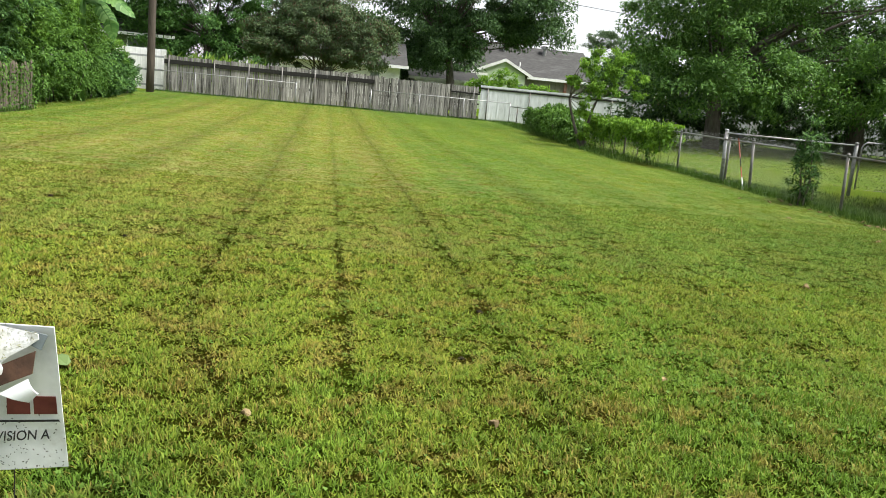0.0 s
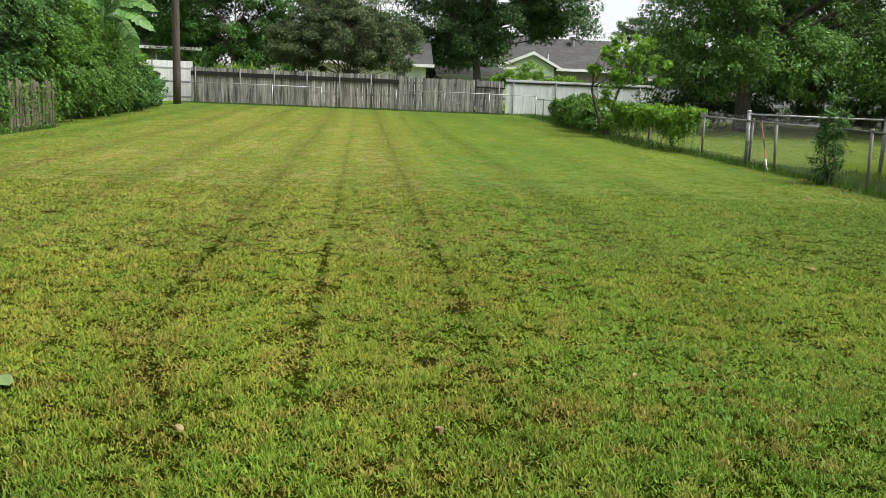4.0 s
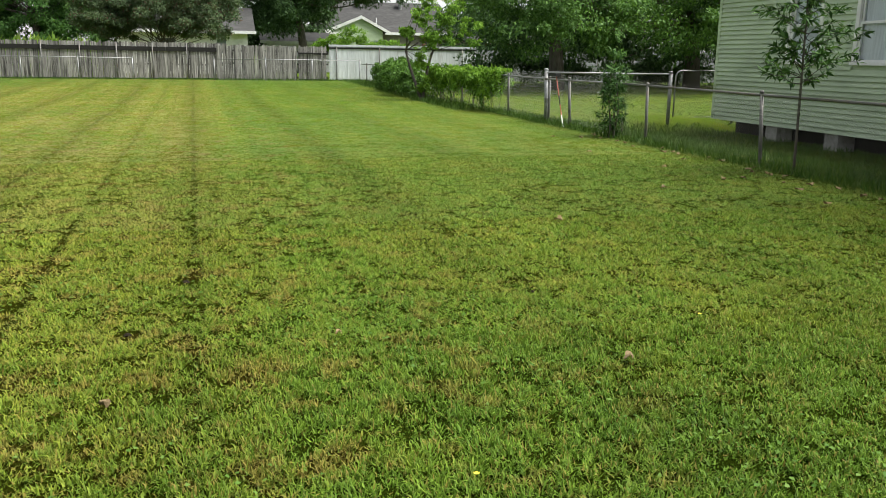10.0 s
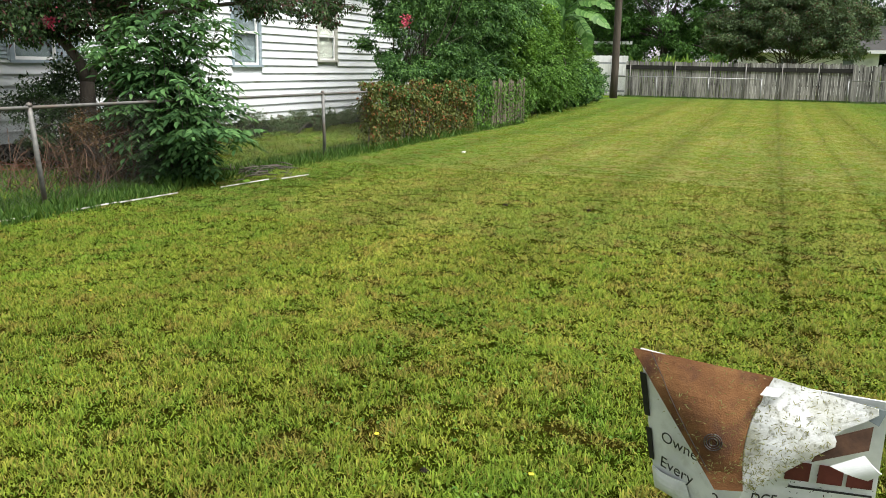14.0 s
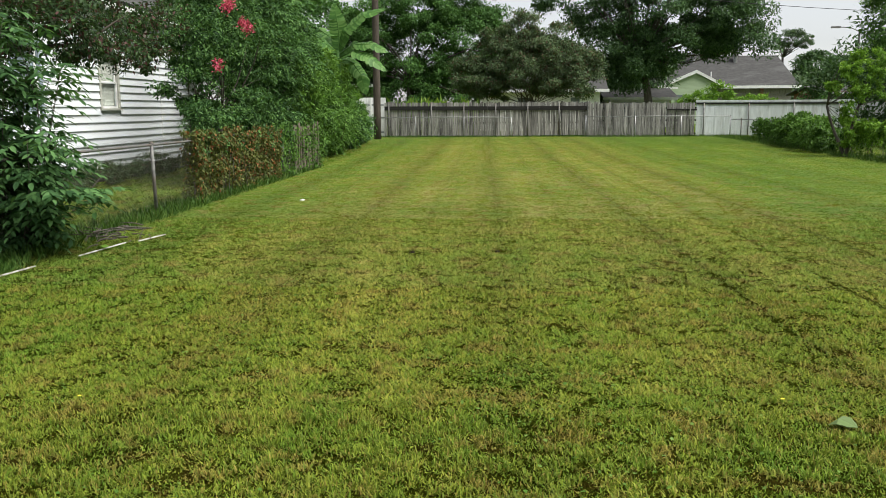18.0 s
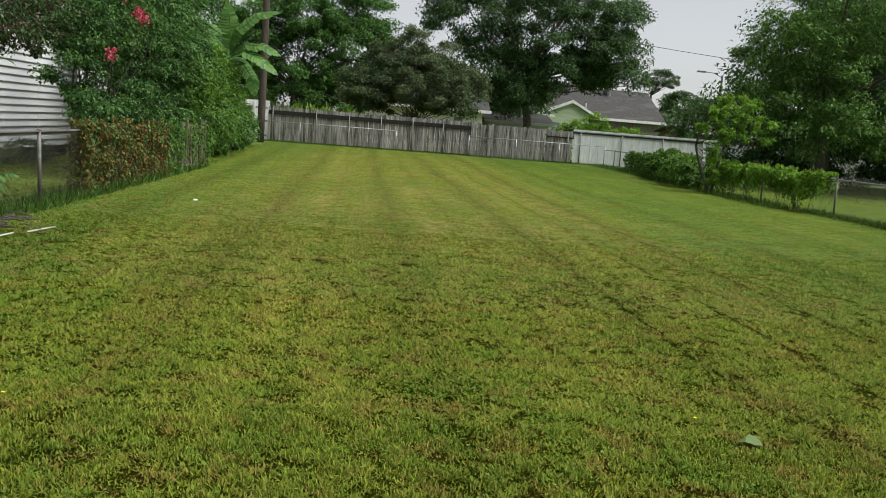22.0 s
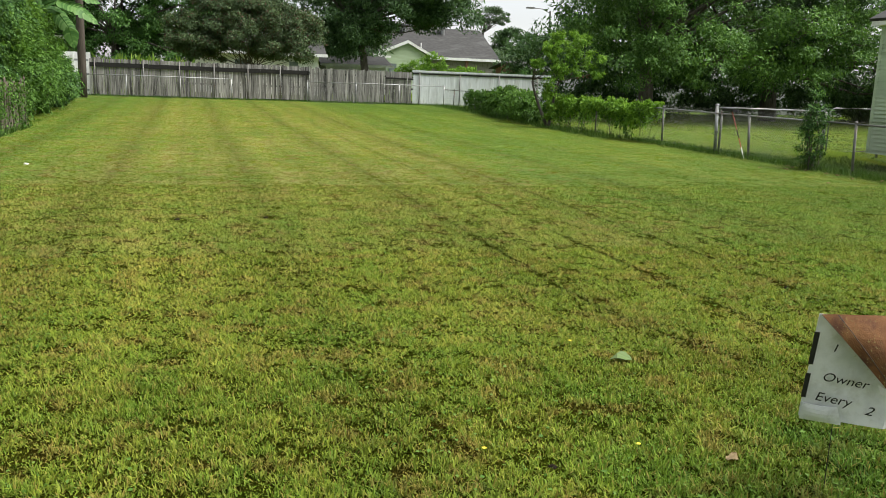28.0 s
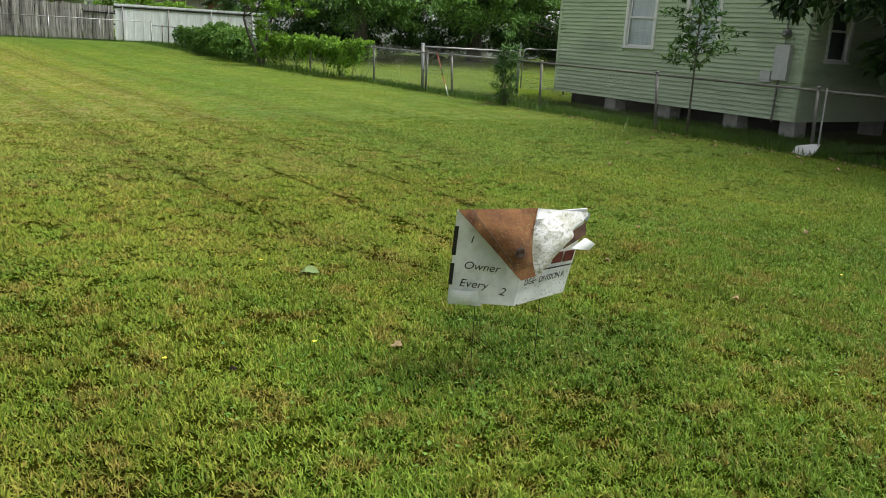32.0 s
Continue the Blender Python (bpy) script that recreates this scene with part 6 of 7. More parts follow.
shrub("boundary_shrub", [((-8.4, 27.2, 1.5), (0.85, 1.5, 1.5)), ((-8.5, 30.2, 1.5), (0.95, 2.0, 1.6)), ((-8.7, 33.5, 1.4), (0.9, 2.0, 1.5))],
      26000, 190, 0.34, 0.11, L_HEDGE, "thick green shrubs filling the boundary down to the grass", feather=(2600, 0.45, 11, 0.11))
shrub("boundary_shrub", [((-8.7, 36.8, 1.1), (0.8, 1.8, 1.1)), ((-8.7, 39.4, 0.85), (0.6, 1.4, 0.9)), ((-8.4, 35.0, 0.8), (0.7, 1.4, 0.8))],
      20000, 150, 0.36, 0.12, L_SHRUB, "darker shrubs near the utility pole")
shrub("bright_vine", [((-8.5, 29.5, 3.0), (0.8, 1.6, 0.8)), ((-8.3, 32.2, 2.6), (0.8, 1.4, 1.0)), ((-8.2, 26.6, 2.3), (0.5, 0.9, 0.9)), ((-8.6, 37.8, 1.8), (0.5, 1.0, 0.6))],
      10000, 130, 0.32, 0.11, L_SPILL, "bright yellow-green vine spilling over the shrubs", "vine")
tree("boundary_tree", (-10.6, 31.0, 0), 2.0, 0.14, [((-10.5, 31, 4.4), (1.6, 2.6, 1.8)), ((-10.4, 34.5, 4.0), (1.5, 2.0, 1.6)), ((-11.2, 28.2, 4.8), (1.8, 2.2, 1.8)), ((-9.8, 26.6, 5.0), (1.1, 1.5, 1.2))],
     30000, 200, 0.45, 0.13, L_SHRUB, M_BARK, "taller green tree behind the boundary shrubs", limbs=20, feather=(1700, 0.6, 11, 0.2))

shrub("garden_shrub", [((-10.6, 28.6, 0.9), (1.1, 1.0, 0.9)), ((-12.6, 29.2, 1.3), (1.6, 1.3, 1.3)), ((-15.2, 31.0, 1.6), (2.2, 1.5, 1.6)), ((-19.0, 33.5, 1.8), (2.6, 1.6, 1.8)), ((-24.0, 37.0, 2.2), (3.4, 1.8, 2.2))],
      12000, 130, 0.6, 0.2, L_SHRUB, "shadowed green shrubs behind the white house")


def banana_leaf(geo_mid, spine, width, tears=9):
    """A long leaf: two drooping halves along a curved midrib, torn across."""
    pts = np.array(spine, float)
    t = np.linspace(0, 1, len(pts))
    fine = np.linspace(0, 1, 40)
    path = np.stack([np.interp(fine, t, pts[:, k]) for k in range(3)], 1)
    way = unit(np.gradient(path, axis=0))
    side = unit(np.cross(way, np.array((0.05, -0.5, 0.85))))
    wide = width * np.sin(np.clip(fine * 1.02 + 0.03, 0, 1) * math.pi) ** 0.55
    geo_mid.tube(path[::5], np.linspace(0.03, 0.006, len(path[::5])), 5)
    vs, fs = [], []
    for s in (1, -1):
        k = 0
        while k < 38:
            m = min(39, k + int(rng.integers(2, 7)))
            sag = rng.uniform(0.1, 0.5)
            for i in range(k, m):
                n = len(vs)
                for j in (i, i + 1):
                    tipw = wide[j] * (0.96 if j not in (k, m) else 0.8)
                    vs += [path[j], path[j] + s * side[j] * tipw * 0.5 - Z * sag * tipw * 0.12, path[j] + s * side[j] * tipw - Z * sag * tipw * 0.55 + way[j] * 0.08]
                fs += [(n, n + 1, n + 4, n + 3), (n + 1, n + 2, n + 5, n + 4)]
            k = m
    return vs, fs


def banana_plant():
    base = np.array((-8.05, 31.3, 0.0))
    t = thing("banana_plant", tuple(base), "banana plant with tall torn leaves above the shrubs", "plant")
    g = Geo()
    g.tube([base, base + (0.03, 0, 2.2), base + (0.02, 0, 3.75)], [0.14, 0.11, 0.07], 10)
    part("stem", g, L_BANANA, t, smooth=True)
    top = base + (0.02, 0, 3.65)
    spines = [
        [(0, 0, 0), (0.05, 0.1, 0.6), (0.0, 0.0, 1.2), (-0.1, -0.1, 1.75)],
        [(0, 0, 0), (0.35, -0.2, 0.75), (1.0, -0.2, 1.35), (1.9, -0.2, 1.55)],
        [(0, 0, -0.1), (0.6, -0.1, 0.3), (1.25, -0.1, 0.3), (1.9, -0.1, 0.0)],
        [(0, 0, -0.2), (0.6, -0.3, 0.05), (1.25, -0.4, -0.2), (1.85, -0.4, -0.7)],
        [(0, 0, -0.3), (0.4, 0.3, -0.2), (0.8, 0.4, -0.8), (0.95, 0.4, -1.5)],
        [(0, 0, 0), (-0.5, -0.2, 0.4), (-1.1, -0.3, 0.35), (-1.6, -0.3, -0.1)],
        [(0, 0, 0), (-0.3, 0.3, 0.6), (-0.8, 0.5, 0.9), (-1.3, 0.6, 0.8)],
    ]
    for s in spines:
        rib = Geo()
        vs, fs = banana_leaf(rib, [top + np.array(p) * 0.98 for p in s], 0.35)
        rib.add(vs, fs)
        part("leaf", rib, L_BANANA, t)


banana_plant()

# ---- left foreground: elder bush, crape myrtle, debris ----
def elder_bush():
    base = np.array((-7.9, 9.75, 0.0))
    t = thing("elder_bush", tuple(base), "large elder bush with drooping compound leaves in the fence", "shrub")
    g, ribs = Geo(), Geo()
    C, D, N, L = [], [], [], []
    for k in range(60):
        a = rng.uniform(0, 2 * math.pi)
        reach = rng.uniform(0.1, 1.22)
        top = base + (math.cos(a) * reach, math.sin(a) * reach * 0.8, rng.uniform(0.8, 2.8) * (1.08 - 0.26 * reach))
        foot = base + (math.cos(a) * 0.22 * rng.random(), math.sin(a) * 0.22 * rng.random(), -0.03)
        g = Geo()
        pts = limb(g, foot, top, 0.011, 0.003, 0.06, 7, 5)
        part("stem", g, M_BARK, t, smooth=True)
        for q in range(26):
            s = rng.uniform(0.16, 1.0) if q > 4 else rng.uniform(0.9, 1.0)
            i = min(5, int(s * 6))
            p = pts[i] + (pts[i + 1] - pts[i]) * (s * 6 - i)
            b = rng.uniform(0, 2 * math.pi)
            out = np.array((math.cos(b), math.sin(b), rng.uniform(0.0, 0.55)))
            length = rng.uniform(0.24, 0.46)
            r = [p + out * length * u - Z * 0.24 * length * u * u * 2 for u in np.linspace(0, 1, 5)]
            ribs.tube(r, [0.003, 0.003, 0.002, 0.002, 0.001], 3)
            side = unit(np.cross(out, Z))
            for u, sg in ((0.4, 1), (0.4, -1), (0.62, 1), (0.62, -1), (0.82, 1), (0.82, -1), (1.0, 0)):
                c = p + out * length * u - Z * 0.48 * length * u * u
                C.append(c)
                D.append(out * (0.7 if sg else 1.0) + side * sg * 0.8 - Z * rng.uniform(0.3, 0.8))
                N.append(Z + out * 0.3 + rng.normal(size=3) * 0.25)
                L.append(rng.uniform(0.09, 0.165))
    tagged(part("leaf_stalk", ribs, L_ELDER, t), kind="stuff")
    L = np.array(L)
    v, f = leaf_arrays(np.array(C), np.array(D), np.array(N), L, L * 0.37, 0.15, oval=True)
    mass("foliage", v, f, L_ELDER, t)


elder_bush()


def front_myrtle():
    base = np.array((-9.75, 10.2, 0.0))
    t = thing("crape_myrtle", tuple(base), "old crape myrtle with forked trunk, pink blossoms and dark leaves", "tree")
    g, h = Geo(), Geo()
    limb(g, base + (0, 0, -0.1), base + (-0.05, 0.0, 1.3), 0.14, 0.10, 0.03, 6, 10)
    limb(g, base + (0.13, 0.12, -0.1), base + (0.2, 0.3, 1.7), 0.085, 0.06, 0.03, 6, 8)
    limb(g, base + (-0.05, 0.0, 1.25), base + (-0.5, -0.35, 2.1), 0.085, 0.055, 0.05, 6, 8)
    limb(g, base + (-0.05, 0.0, 1.25), base + (0.25, 0.5, 2.2), 0.08, 0.05, 0.05, 6, 8)
    blobs = [((-10.4, 9.3, 2.20), (1.3, 1.0, 0.42)), ((-9.7, 10.1, 2.12), (0.8, 0.8, 0.36)), ((-10.9, 8.7, 2.5), (1.2, 1.2, 0.4)), ((-10.2, 9.4, 2.75), (1.3, 1.2, 0.4)), ((-9.4, 10.8, 2.5), (1.1, 1.0, 0.36)), ((-9.8, 10.6, 3.05), (1.9, 2.2, 0.5)), ((-11.0, 8.3, 2.1), (0.7, 0.7, 0.3)),
             ((-8.2, 12.6, 2.62), (0.5, 1.2, 0.28)), ((-8.1, 14.2, 2.55), (0.4, 0.9, 0.30)), ((-8.3, 13.5, 3.15), (0.8, 1.9, 0.34)), ((-8.2, 15.5, 3.2), (0.5, 0.8, 0.34)), ((-8.2, 11.6, 2.85), (0.5, 0.9, 0.24))]
    centre, v, f = leafy(blobs, 52000, 620, 0.24, 0.074, 0.5, 0.4, 0.2)
    forks = [base + (-0.5, -0.35, 2.1), base + (0.25, 0.5, 2.2), base + (0.2, 0.3, 1.7)]
    limb(g, base + (0.25, 0.5, 2.2), base + (1.55, 2.4, 2.6), 0.045, 0.025, 0.03, 8, 7)
    limb(g, base + (1.55, 2.4, 2.6), base + (1.75, 4.8, 2.7), 0.025, 0.01, 0.03, 8, 6)
    forks += [base + (1.55, 2.4, 2.6), base + (1.7, 4.0, 2.65), base + (0.9, 1.5, 2.45)]
    for c in centre[::9]:
        s = forks[int(np.argmin([np.linalg.norm(c - q) for q in forks]))]
        h = Geo()
        limb(h, s, c, 0.026, 0.004, 0.05, 6, 5)
        part("limb", h, M_BARK_SMOOTH, t, smooth=True)
    part("trunk", g, M_BARK_SMOOTH, t, smooth=True)
    mass("crown", v, f, L_MYRTLE, t)
    for q in ((-10.6, 8.5, 2.12), (-10.1, 8.6, 2.10), (-9.5, 9.3, 2.10), (-11.0, 8.0, 2.0)):
        p = np.array(q) + rng.normal(size=(80, 3)) * (0.05, 0.05, 0.045)
        fv, ff = leaf_arrays(p, rng.normal(size=p.shape), rng.normal(size=p.shape), 0.04, 0.035)
        tagged(mass("flower_head", fv, ff, L_PINK, t, "bright pink flowers"), kind="stuff")


front_myrtle()
shrub("dark_shrub", [((-10.6, 10.9, 0.95), (0.55, 0.8, 0.75)), ((-10.3, 9.9, 0.7), (0.5, 0.6, 0.6))], 9500, 110, 0.24, 0.07, L_MAGNOLIA, "dark fine-leaved shrub behind the myrtle trunk")
shrub("dry_bramble", [((-8.6, 10.3, 0.5), (0.55, 1.0, 0.5)), ((-8.7, 9.2, 0.5), (0.4, 0.6, 0.5))], 5200, 120, 0.20, 0.06, L_DRYLEAF, "dry brown bramble tangled behind the wire fence", stems=36)
def dry_canes():
    """Arching rust-brown canes tangled behind the fence."""
    t = thing("dry_bramble", (-8.6, 9.2, 0), "tangle of arching rust-brown dead canes behind the wire fence", "shrub")
    for k in range(150):
        g = Geo()
        p = np.array((rng.uniform(-9.3, -8.0), rng.uniform(7.8, 10.6), -0.02))
        d = rng.normal(size=2) * 0.30
        limb(g, p, p + (d[0], d[1], rng.uniform(0.25, 0.85)), 0.006, 0.003, 0.2, 6, 4)
        part("cane", g, M_CANE, t)


dry_canes()
shrub("foundation_plants", [((-11.0, 13.4, 0.25), (0.3, 1.4, 0.25)), ((-11.0, 15.6, 0.27), (0.3, 1.6, 0.27)), ((-11.0, 18.4, 0.28), (0.3, 1.6, 0.28)), ((-11.0, 21.6, 0.28), (0.35, 1.6, 0.28)), ((-10.9, 7.0, 0.4), (0.4, 1.0, 0.4))],
      20000, 260, 0.17, 0.06, L_DARK, "low grey-green plants along the white house", "plants")


def debris():
    t = thing("brush_pile", (-7.1, 10.6, 0), "small pile of dry sticks and bark beside the elder bush", "debris")
    for k in range(46):
        g = Geo()
        p = np.array((-7.15 + rng.normal() * 0.22, 10.6 + rng.normal() * 0.28, 0.02 + 0.16 * rng.random()))
        d = unit(rng.normal(size=3) * (1, 1, 0.12)) * rng.uniform(0.12, 0.34)
        limb(g, p - d / 2, p + d / 2, 0.009, 0.004, 0.05, 4, 5)
        part("stick", g, M_BARK, t)
    g = Geo()
    limb(g, (-7.25, 10.4, 0.16), (-6.8, 11.1, 0.12), 0.010, 0.004, 0.03, 5, 6)
    part("stick", g, M_BARK, t, "longer bare stick")


debris()


def white_strips():
    for a, b in (((-7.28, 7.25), (-7.21, 7.85)), ((-7.22, 7.9), (-7.08, 8.75)), ((-6.96, 9.45), (-6.82, 10.35)), ((-6.74, 10.55), (-6.60, 11.05)), ((-7.42, 6.1), (-7.34, 6.75))):
        g = Geo()
        p, q = np.array((*a, 0.035)), np.array((*b, 0.045))
        d = unit(q - p)
        s = np.array((-d[1], d[0], 0)) * 0.0085
        n = 5
        for k in range(n):
            u0, u1 = p + (q - p) * k / n, p + (q - p) * (k + 1) / n
            w0, w1 = rng.uniform(0.75, 1.2, 2)
            g.slab([u0 - s * w0, u1 - s * w1, u1 + s * w1, u0 + s * w0], (0, 0, 1), 0.012)
        tagged(part("wood_strip", g, M_PAINTED_BOARD), "thin strip of peeling white-painted wood in the grass", "board", "white strips along the fence")


white_strips()

# ---- right foreground: sapling, overhanging tree, tools ----
def sapling():
    base = np.array((9.95, 10.42, 0.0))
    t = thing("sapling", tuple(base), "slender sapling with sparse narrow leaves before the green house", "tree")
    g, h = Geo(), Geo()
    tr = limb(g, base + (0, 0, -0.05), base + (-0.10, 0.0, 3.2), 0.022, 0.008, 0.01, 10, 7)
    C, D, L = [], [], []
    for k in range(70):
        s = rng.uniform(0.38, 1.0)
        i = min(8, int(s * 9))
        p = tr[i] + (tr[i + 1] - tr[i]) * (s * 9 - i)
        a = rng.uniform(0, 2 * math.pi)
        reach = rng.uniform(0.35, 1.0) * (1.15 - s * 0.6)
        q = p + (math.cos(a) * reach, math.sin(a) * reach, rng.uniform(-0.05, 0.35))
        tw = limb(h, p, q, 0.007, 0.002, 0.08, 6, 4)
        for m in range(30):
            u = rng.uniform(0.25, 1.0)
            j = min(4, int(u * 5))
            C.append(tw[j] + (tw[j + 1] - tw[j]) * (u * 5 - j))
            D.append((q - p) * 0.8 + rng.normal(size=3) * 0.4 - Z * 0.12)
            L.append(rng.uniform(0.08, 0.15))
    part("trunk", g, M_BARK, t, smooth=True)
    tagged(part("twig", h, M_BARK, t), kind="stuff")
    L = np.array(L)
    v, f = leaf_arrays(np.array(C), np.array(D), rng.normal(size=(len(C), 3)) * 0.5 + Z, L, L * 0.32)
    mass("foliage", v, f, L_SHRUB, t)


sapling()
# low boughs overhang in view; the unseen crown is extended to shade the front wall
tree("shade_tree", (15.8, 5.6, 0), 3.0, 0.24, [((13.6, 8.2, 3.6), (2.4, 2.2, 0.9)), ((12.6, 9.4, 3.0), (1.3, 1.0, 0.55)), ((16.5, 6.5, 5.0), (3.8, 3.4, 1.6)), ((12.6, 5.2, 4.6), (2.8, 3.0, 1.2)), ((15.0, 2.5, 4.8), (3.2, 3.0, 1.4)), ((17.5, 9.0, 4.6), (3.0, 1.6, 1.0)), ((18.5, 9.4, 6.2), (4.2, 1.6, 1.1)), ((12.6, 10.2, 2.66), (0.7, 0.7, 0.30)), ((12.3, 9.6, 2.85), (0.7, 0.8, 0.3))],
     26000, 320, 0.6, 0.27, L_MAGNOLIA, M_BARK, "large dark-leaved shade tree overhanging the green house", limbs=26, ratio=0.4)

# added out of view, only to keep light off the front wall
shrub("added_shade_foliage", [((16.2, 8.9, 2.0), (1.6, 0.8, 2.0)), ((19.2, 9.2, 2.2), (2.0, 0.8, 2.2)), ((15.4, 6.4, 2.4), (1.5, 1.4, 2.4)), ((14.6, 3.4, 2.6), (2.0, 2.0, 2.5)), ((22.5, 8.5, 2.6), (2.0, 1.6, 2.6)), ((17.0, 5.6, 2.4), (2.0, 1.9, 2.4)), ((20.5, 6.4, 2.6), (2.2, 2.0, 2.6)), ((18.5, 7.6, 5.2), (4.2, 2.8, 1.2)), ((14.0, 6.0, 5.6), (2.6, 3.0, 1.0))],
      36000, 460, 0.7, 0.52, L_MAGNOLIA, "unseen foliage added to shade the front of the green house", "tree", stems=14)


def push_broom():
    t = thing("push_broom", (9.9, 18.6, 0), "push broom with a red and white handle against the fence", "broom")
    g = Geo()
    foot, top = np.array((9.75, 18.15, 0.03)), np.array((9.93, 19.1, 1.13))
    cut = [0.0, 0.22, 0.42, 0.6, 1.0]
    for k, (a, b) in enumerate(zip(cut, cut[1:])):
        g = Geo()
        g.tube([foot + (top - foot) * a, foot + (top - foot) * b], 0.014, 8)
        part("handle", g, (M_TRIM, M_RED, M_BLACK, M_RED)[k], t)
    g = Geo()
    g.box((9.86, 18.95, 1.12), (9.98, 19.42, 1.19))
    part("head", g, M_BLACK, t)


push_broom()


def white_paddle():
    t = thing("spade", (9.85, 7.85, 0), "spade with a white blade and grey shaft leaning on the fence", "tool")
    g = Geo()
    g.slab([(9.72, 8.02, 0.04), (9.72, 7.76, 0.0), (9.76, 7.65, 0.07), (9.80, 7.60, 0.22), (9.80, 7.72, 0.21), (9.76, 7.98, 0.15)], (-1, 0, 0.2), 0.012)
    part("blade", g, M_TRIM, t)
    g = Geo()
    g.tube([(9.80, 7.63, 0.19), (9.9, 7.70, 1.1)], 0.016, 8)
    part("shaft", g, M_GALV, t)


white_paddle()


# ---- torn yard sign ----
def sheet(grid, material, name, parent, label="", thick=0.004, cuts=None):
    """A bent sheet from rows of points, with a thickness."""
    g = np.array(grid, float)
    r, c = g.shape[:2]
    n = unit(np.cross(np.gradient(g, axis=1), np.gradient(g, axis=0)))
    v = np.concatenate([g.reshape(-1, 3), (g - n * thick).reshape(-1, 3)])
    m = r * c
    fs = []
    for i in range(r - 1):
        for j in range(c - 1):
            q = (i * c + j, i * c + j + 1, (i + 1) * c + j + 1, (i + 1) * c + j)
            fs += [q, tuple(m + k for k in q[::-1])]
    ring = [j for j in range(c)] + [i * c + c - 1 for i in range(1, r)] + [(r - 1) * c + j for j in range(c - 2, -1, -1)] + [i * c for i in range(r - 2, 0, -1)]
    for a, b in zip(ring, ring[1:] + ring[:1]):
        fs.append((a, m + a, m + b, b))
    geo = Geo().add(v, fs)
    return part(name, geo, material, parent, label)


def ruffle(g, amount, seed):
    g = np.array(g, float)
    k = np.random.default_rng(seed)
    s = k.normal(size=(3, 2)) * 9
    for q, (a, b) in enumerate(s):
        g[..., 1] += amount * np.sin(g[..., 0] * a * 2 + g[..., 2] * b * 2 + q)
    return g


def bilinear(c00, c10, c11, c01, nu, nv):
    """Rows from the bottom edge (c00 to c10) up to the top edge (c01 to c11)."""
    c00, c10, c11, c01 = (np.array(c, float) for c in (c00, c10, c11, c01))
    u, v = np.meshgrid(np.linspace(0, 1, nu), np.linspace(0, 1, nv))
    u, v = u[..., None], v[..., None]
    return (c00 * (1 - u) + c10 * u) * (1 - v) + (c01 * (1 - u) + c11 * u) * v


LEFT_FOOT, FOLD_FOOT, RIGHT_FOOT = (-0.513, 2.965, 0.320), (-0.262, 2.760, 0.322), (0.092, 2.797, 0.341)
LEFT_TOP, FOLD_TOP, RIGHT_TOP = (-0.571, 2.843, 0.803), (-0.212, 2.722, 0.793), (0.085, 2.675, 0.804)


def on_panel(u, v, side, off=0.016):
    """A place on the left or right half of the sign, with u and v from 0 to 1."""
    a, b, c, d = (LEFT_FOOT, FOLD_FOOT, FOLD_TOP, LEFT_TOP) if side == "left" else (FOLD_FOOT, RIGHT_FOOT, RIGHT_TOP, FOLD_TOP)
    a, b, c, d = (np.array(k) for k in (a, b, c, d))
    p = (a * (1 - u) + b * u) * (1 - v) + (d * (1 - u) + c * u) * v
    n = unit(np.cross(b - a, d - a))
    return p + n * off, unit(b - a), unit(d - a), n


def writing(text, u, v, side, size, material, parent, tilt=0.0, shear=0.0, bold=0.0, wide=1.0):
    curve = bpy.data.curves.new("lettering", "FONT")
    curve.body, curve.size, curve.shear, curve.offset, curve.extrude = text, size, shear, bold, 0.0004
    probe = new("probe", curve)
    bpy.context.view_layer.update()
    me = bpy.data.meshes.new_from_object(probe.evaluated_get(bpy.context.evaluated_depsgraph_get()))
    bpy.data.objects.remove(probe)
    p, ux, uy, n = on_panel(u, v, side)
    m = Matrix.Rotation(tilt, 4, "Z") @ Matrix.Diagonal((wide, 1, 1, 1))
    basis = Matrix(((*ux, 0), (*uy, 0), (*n, 0), (0, 0, 0, 1))).transposed()
    basis.translation = Vector(p - ROOT[parent.name])
    me.transform(basis @ m)
    me.materials.append(material)
    return bind(new("lettering", me), parent)


def bar(u0, u1, v0, v1, side, material, parent, name="printed_bar"):
    g = Geo()
    g.slab([on_panel(u, v, side, 0.008)[0] for u, v in ((u0, v0), (u1, v0), (u1, v1), (u0, v1))], on_panel(0.5, 0.5, side)[3], 0.002)
    return part(name, g, material, parent)


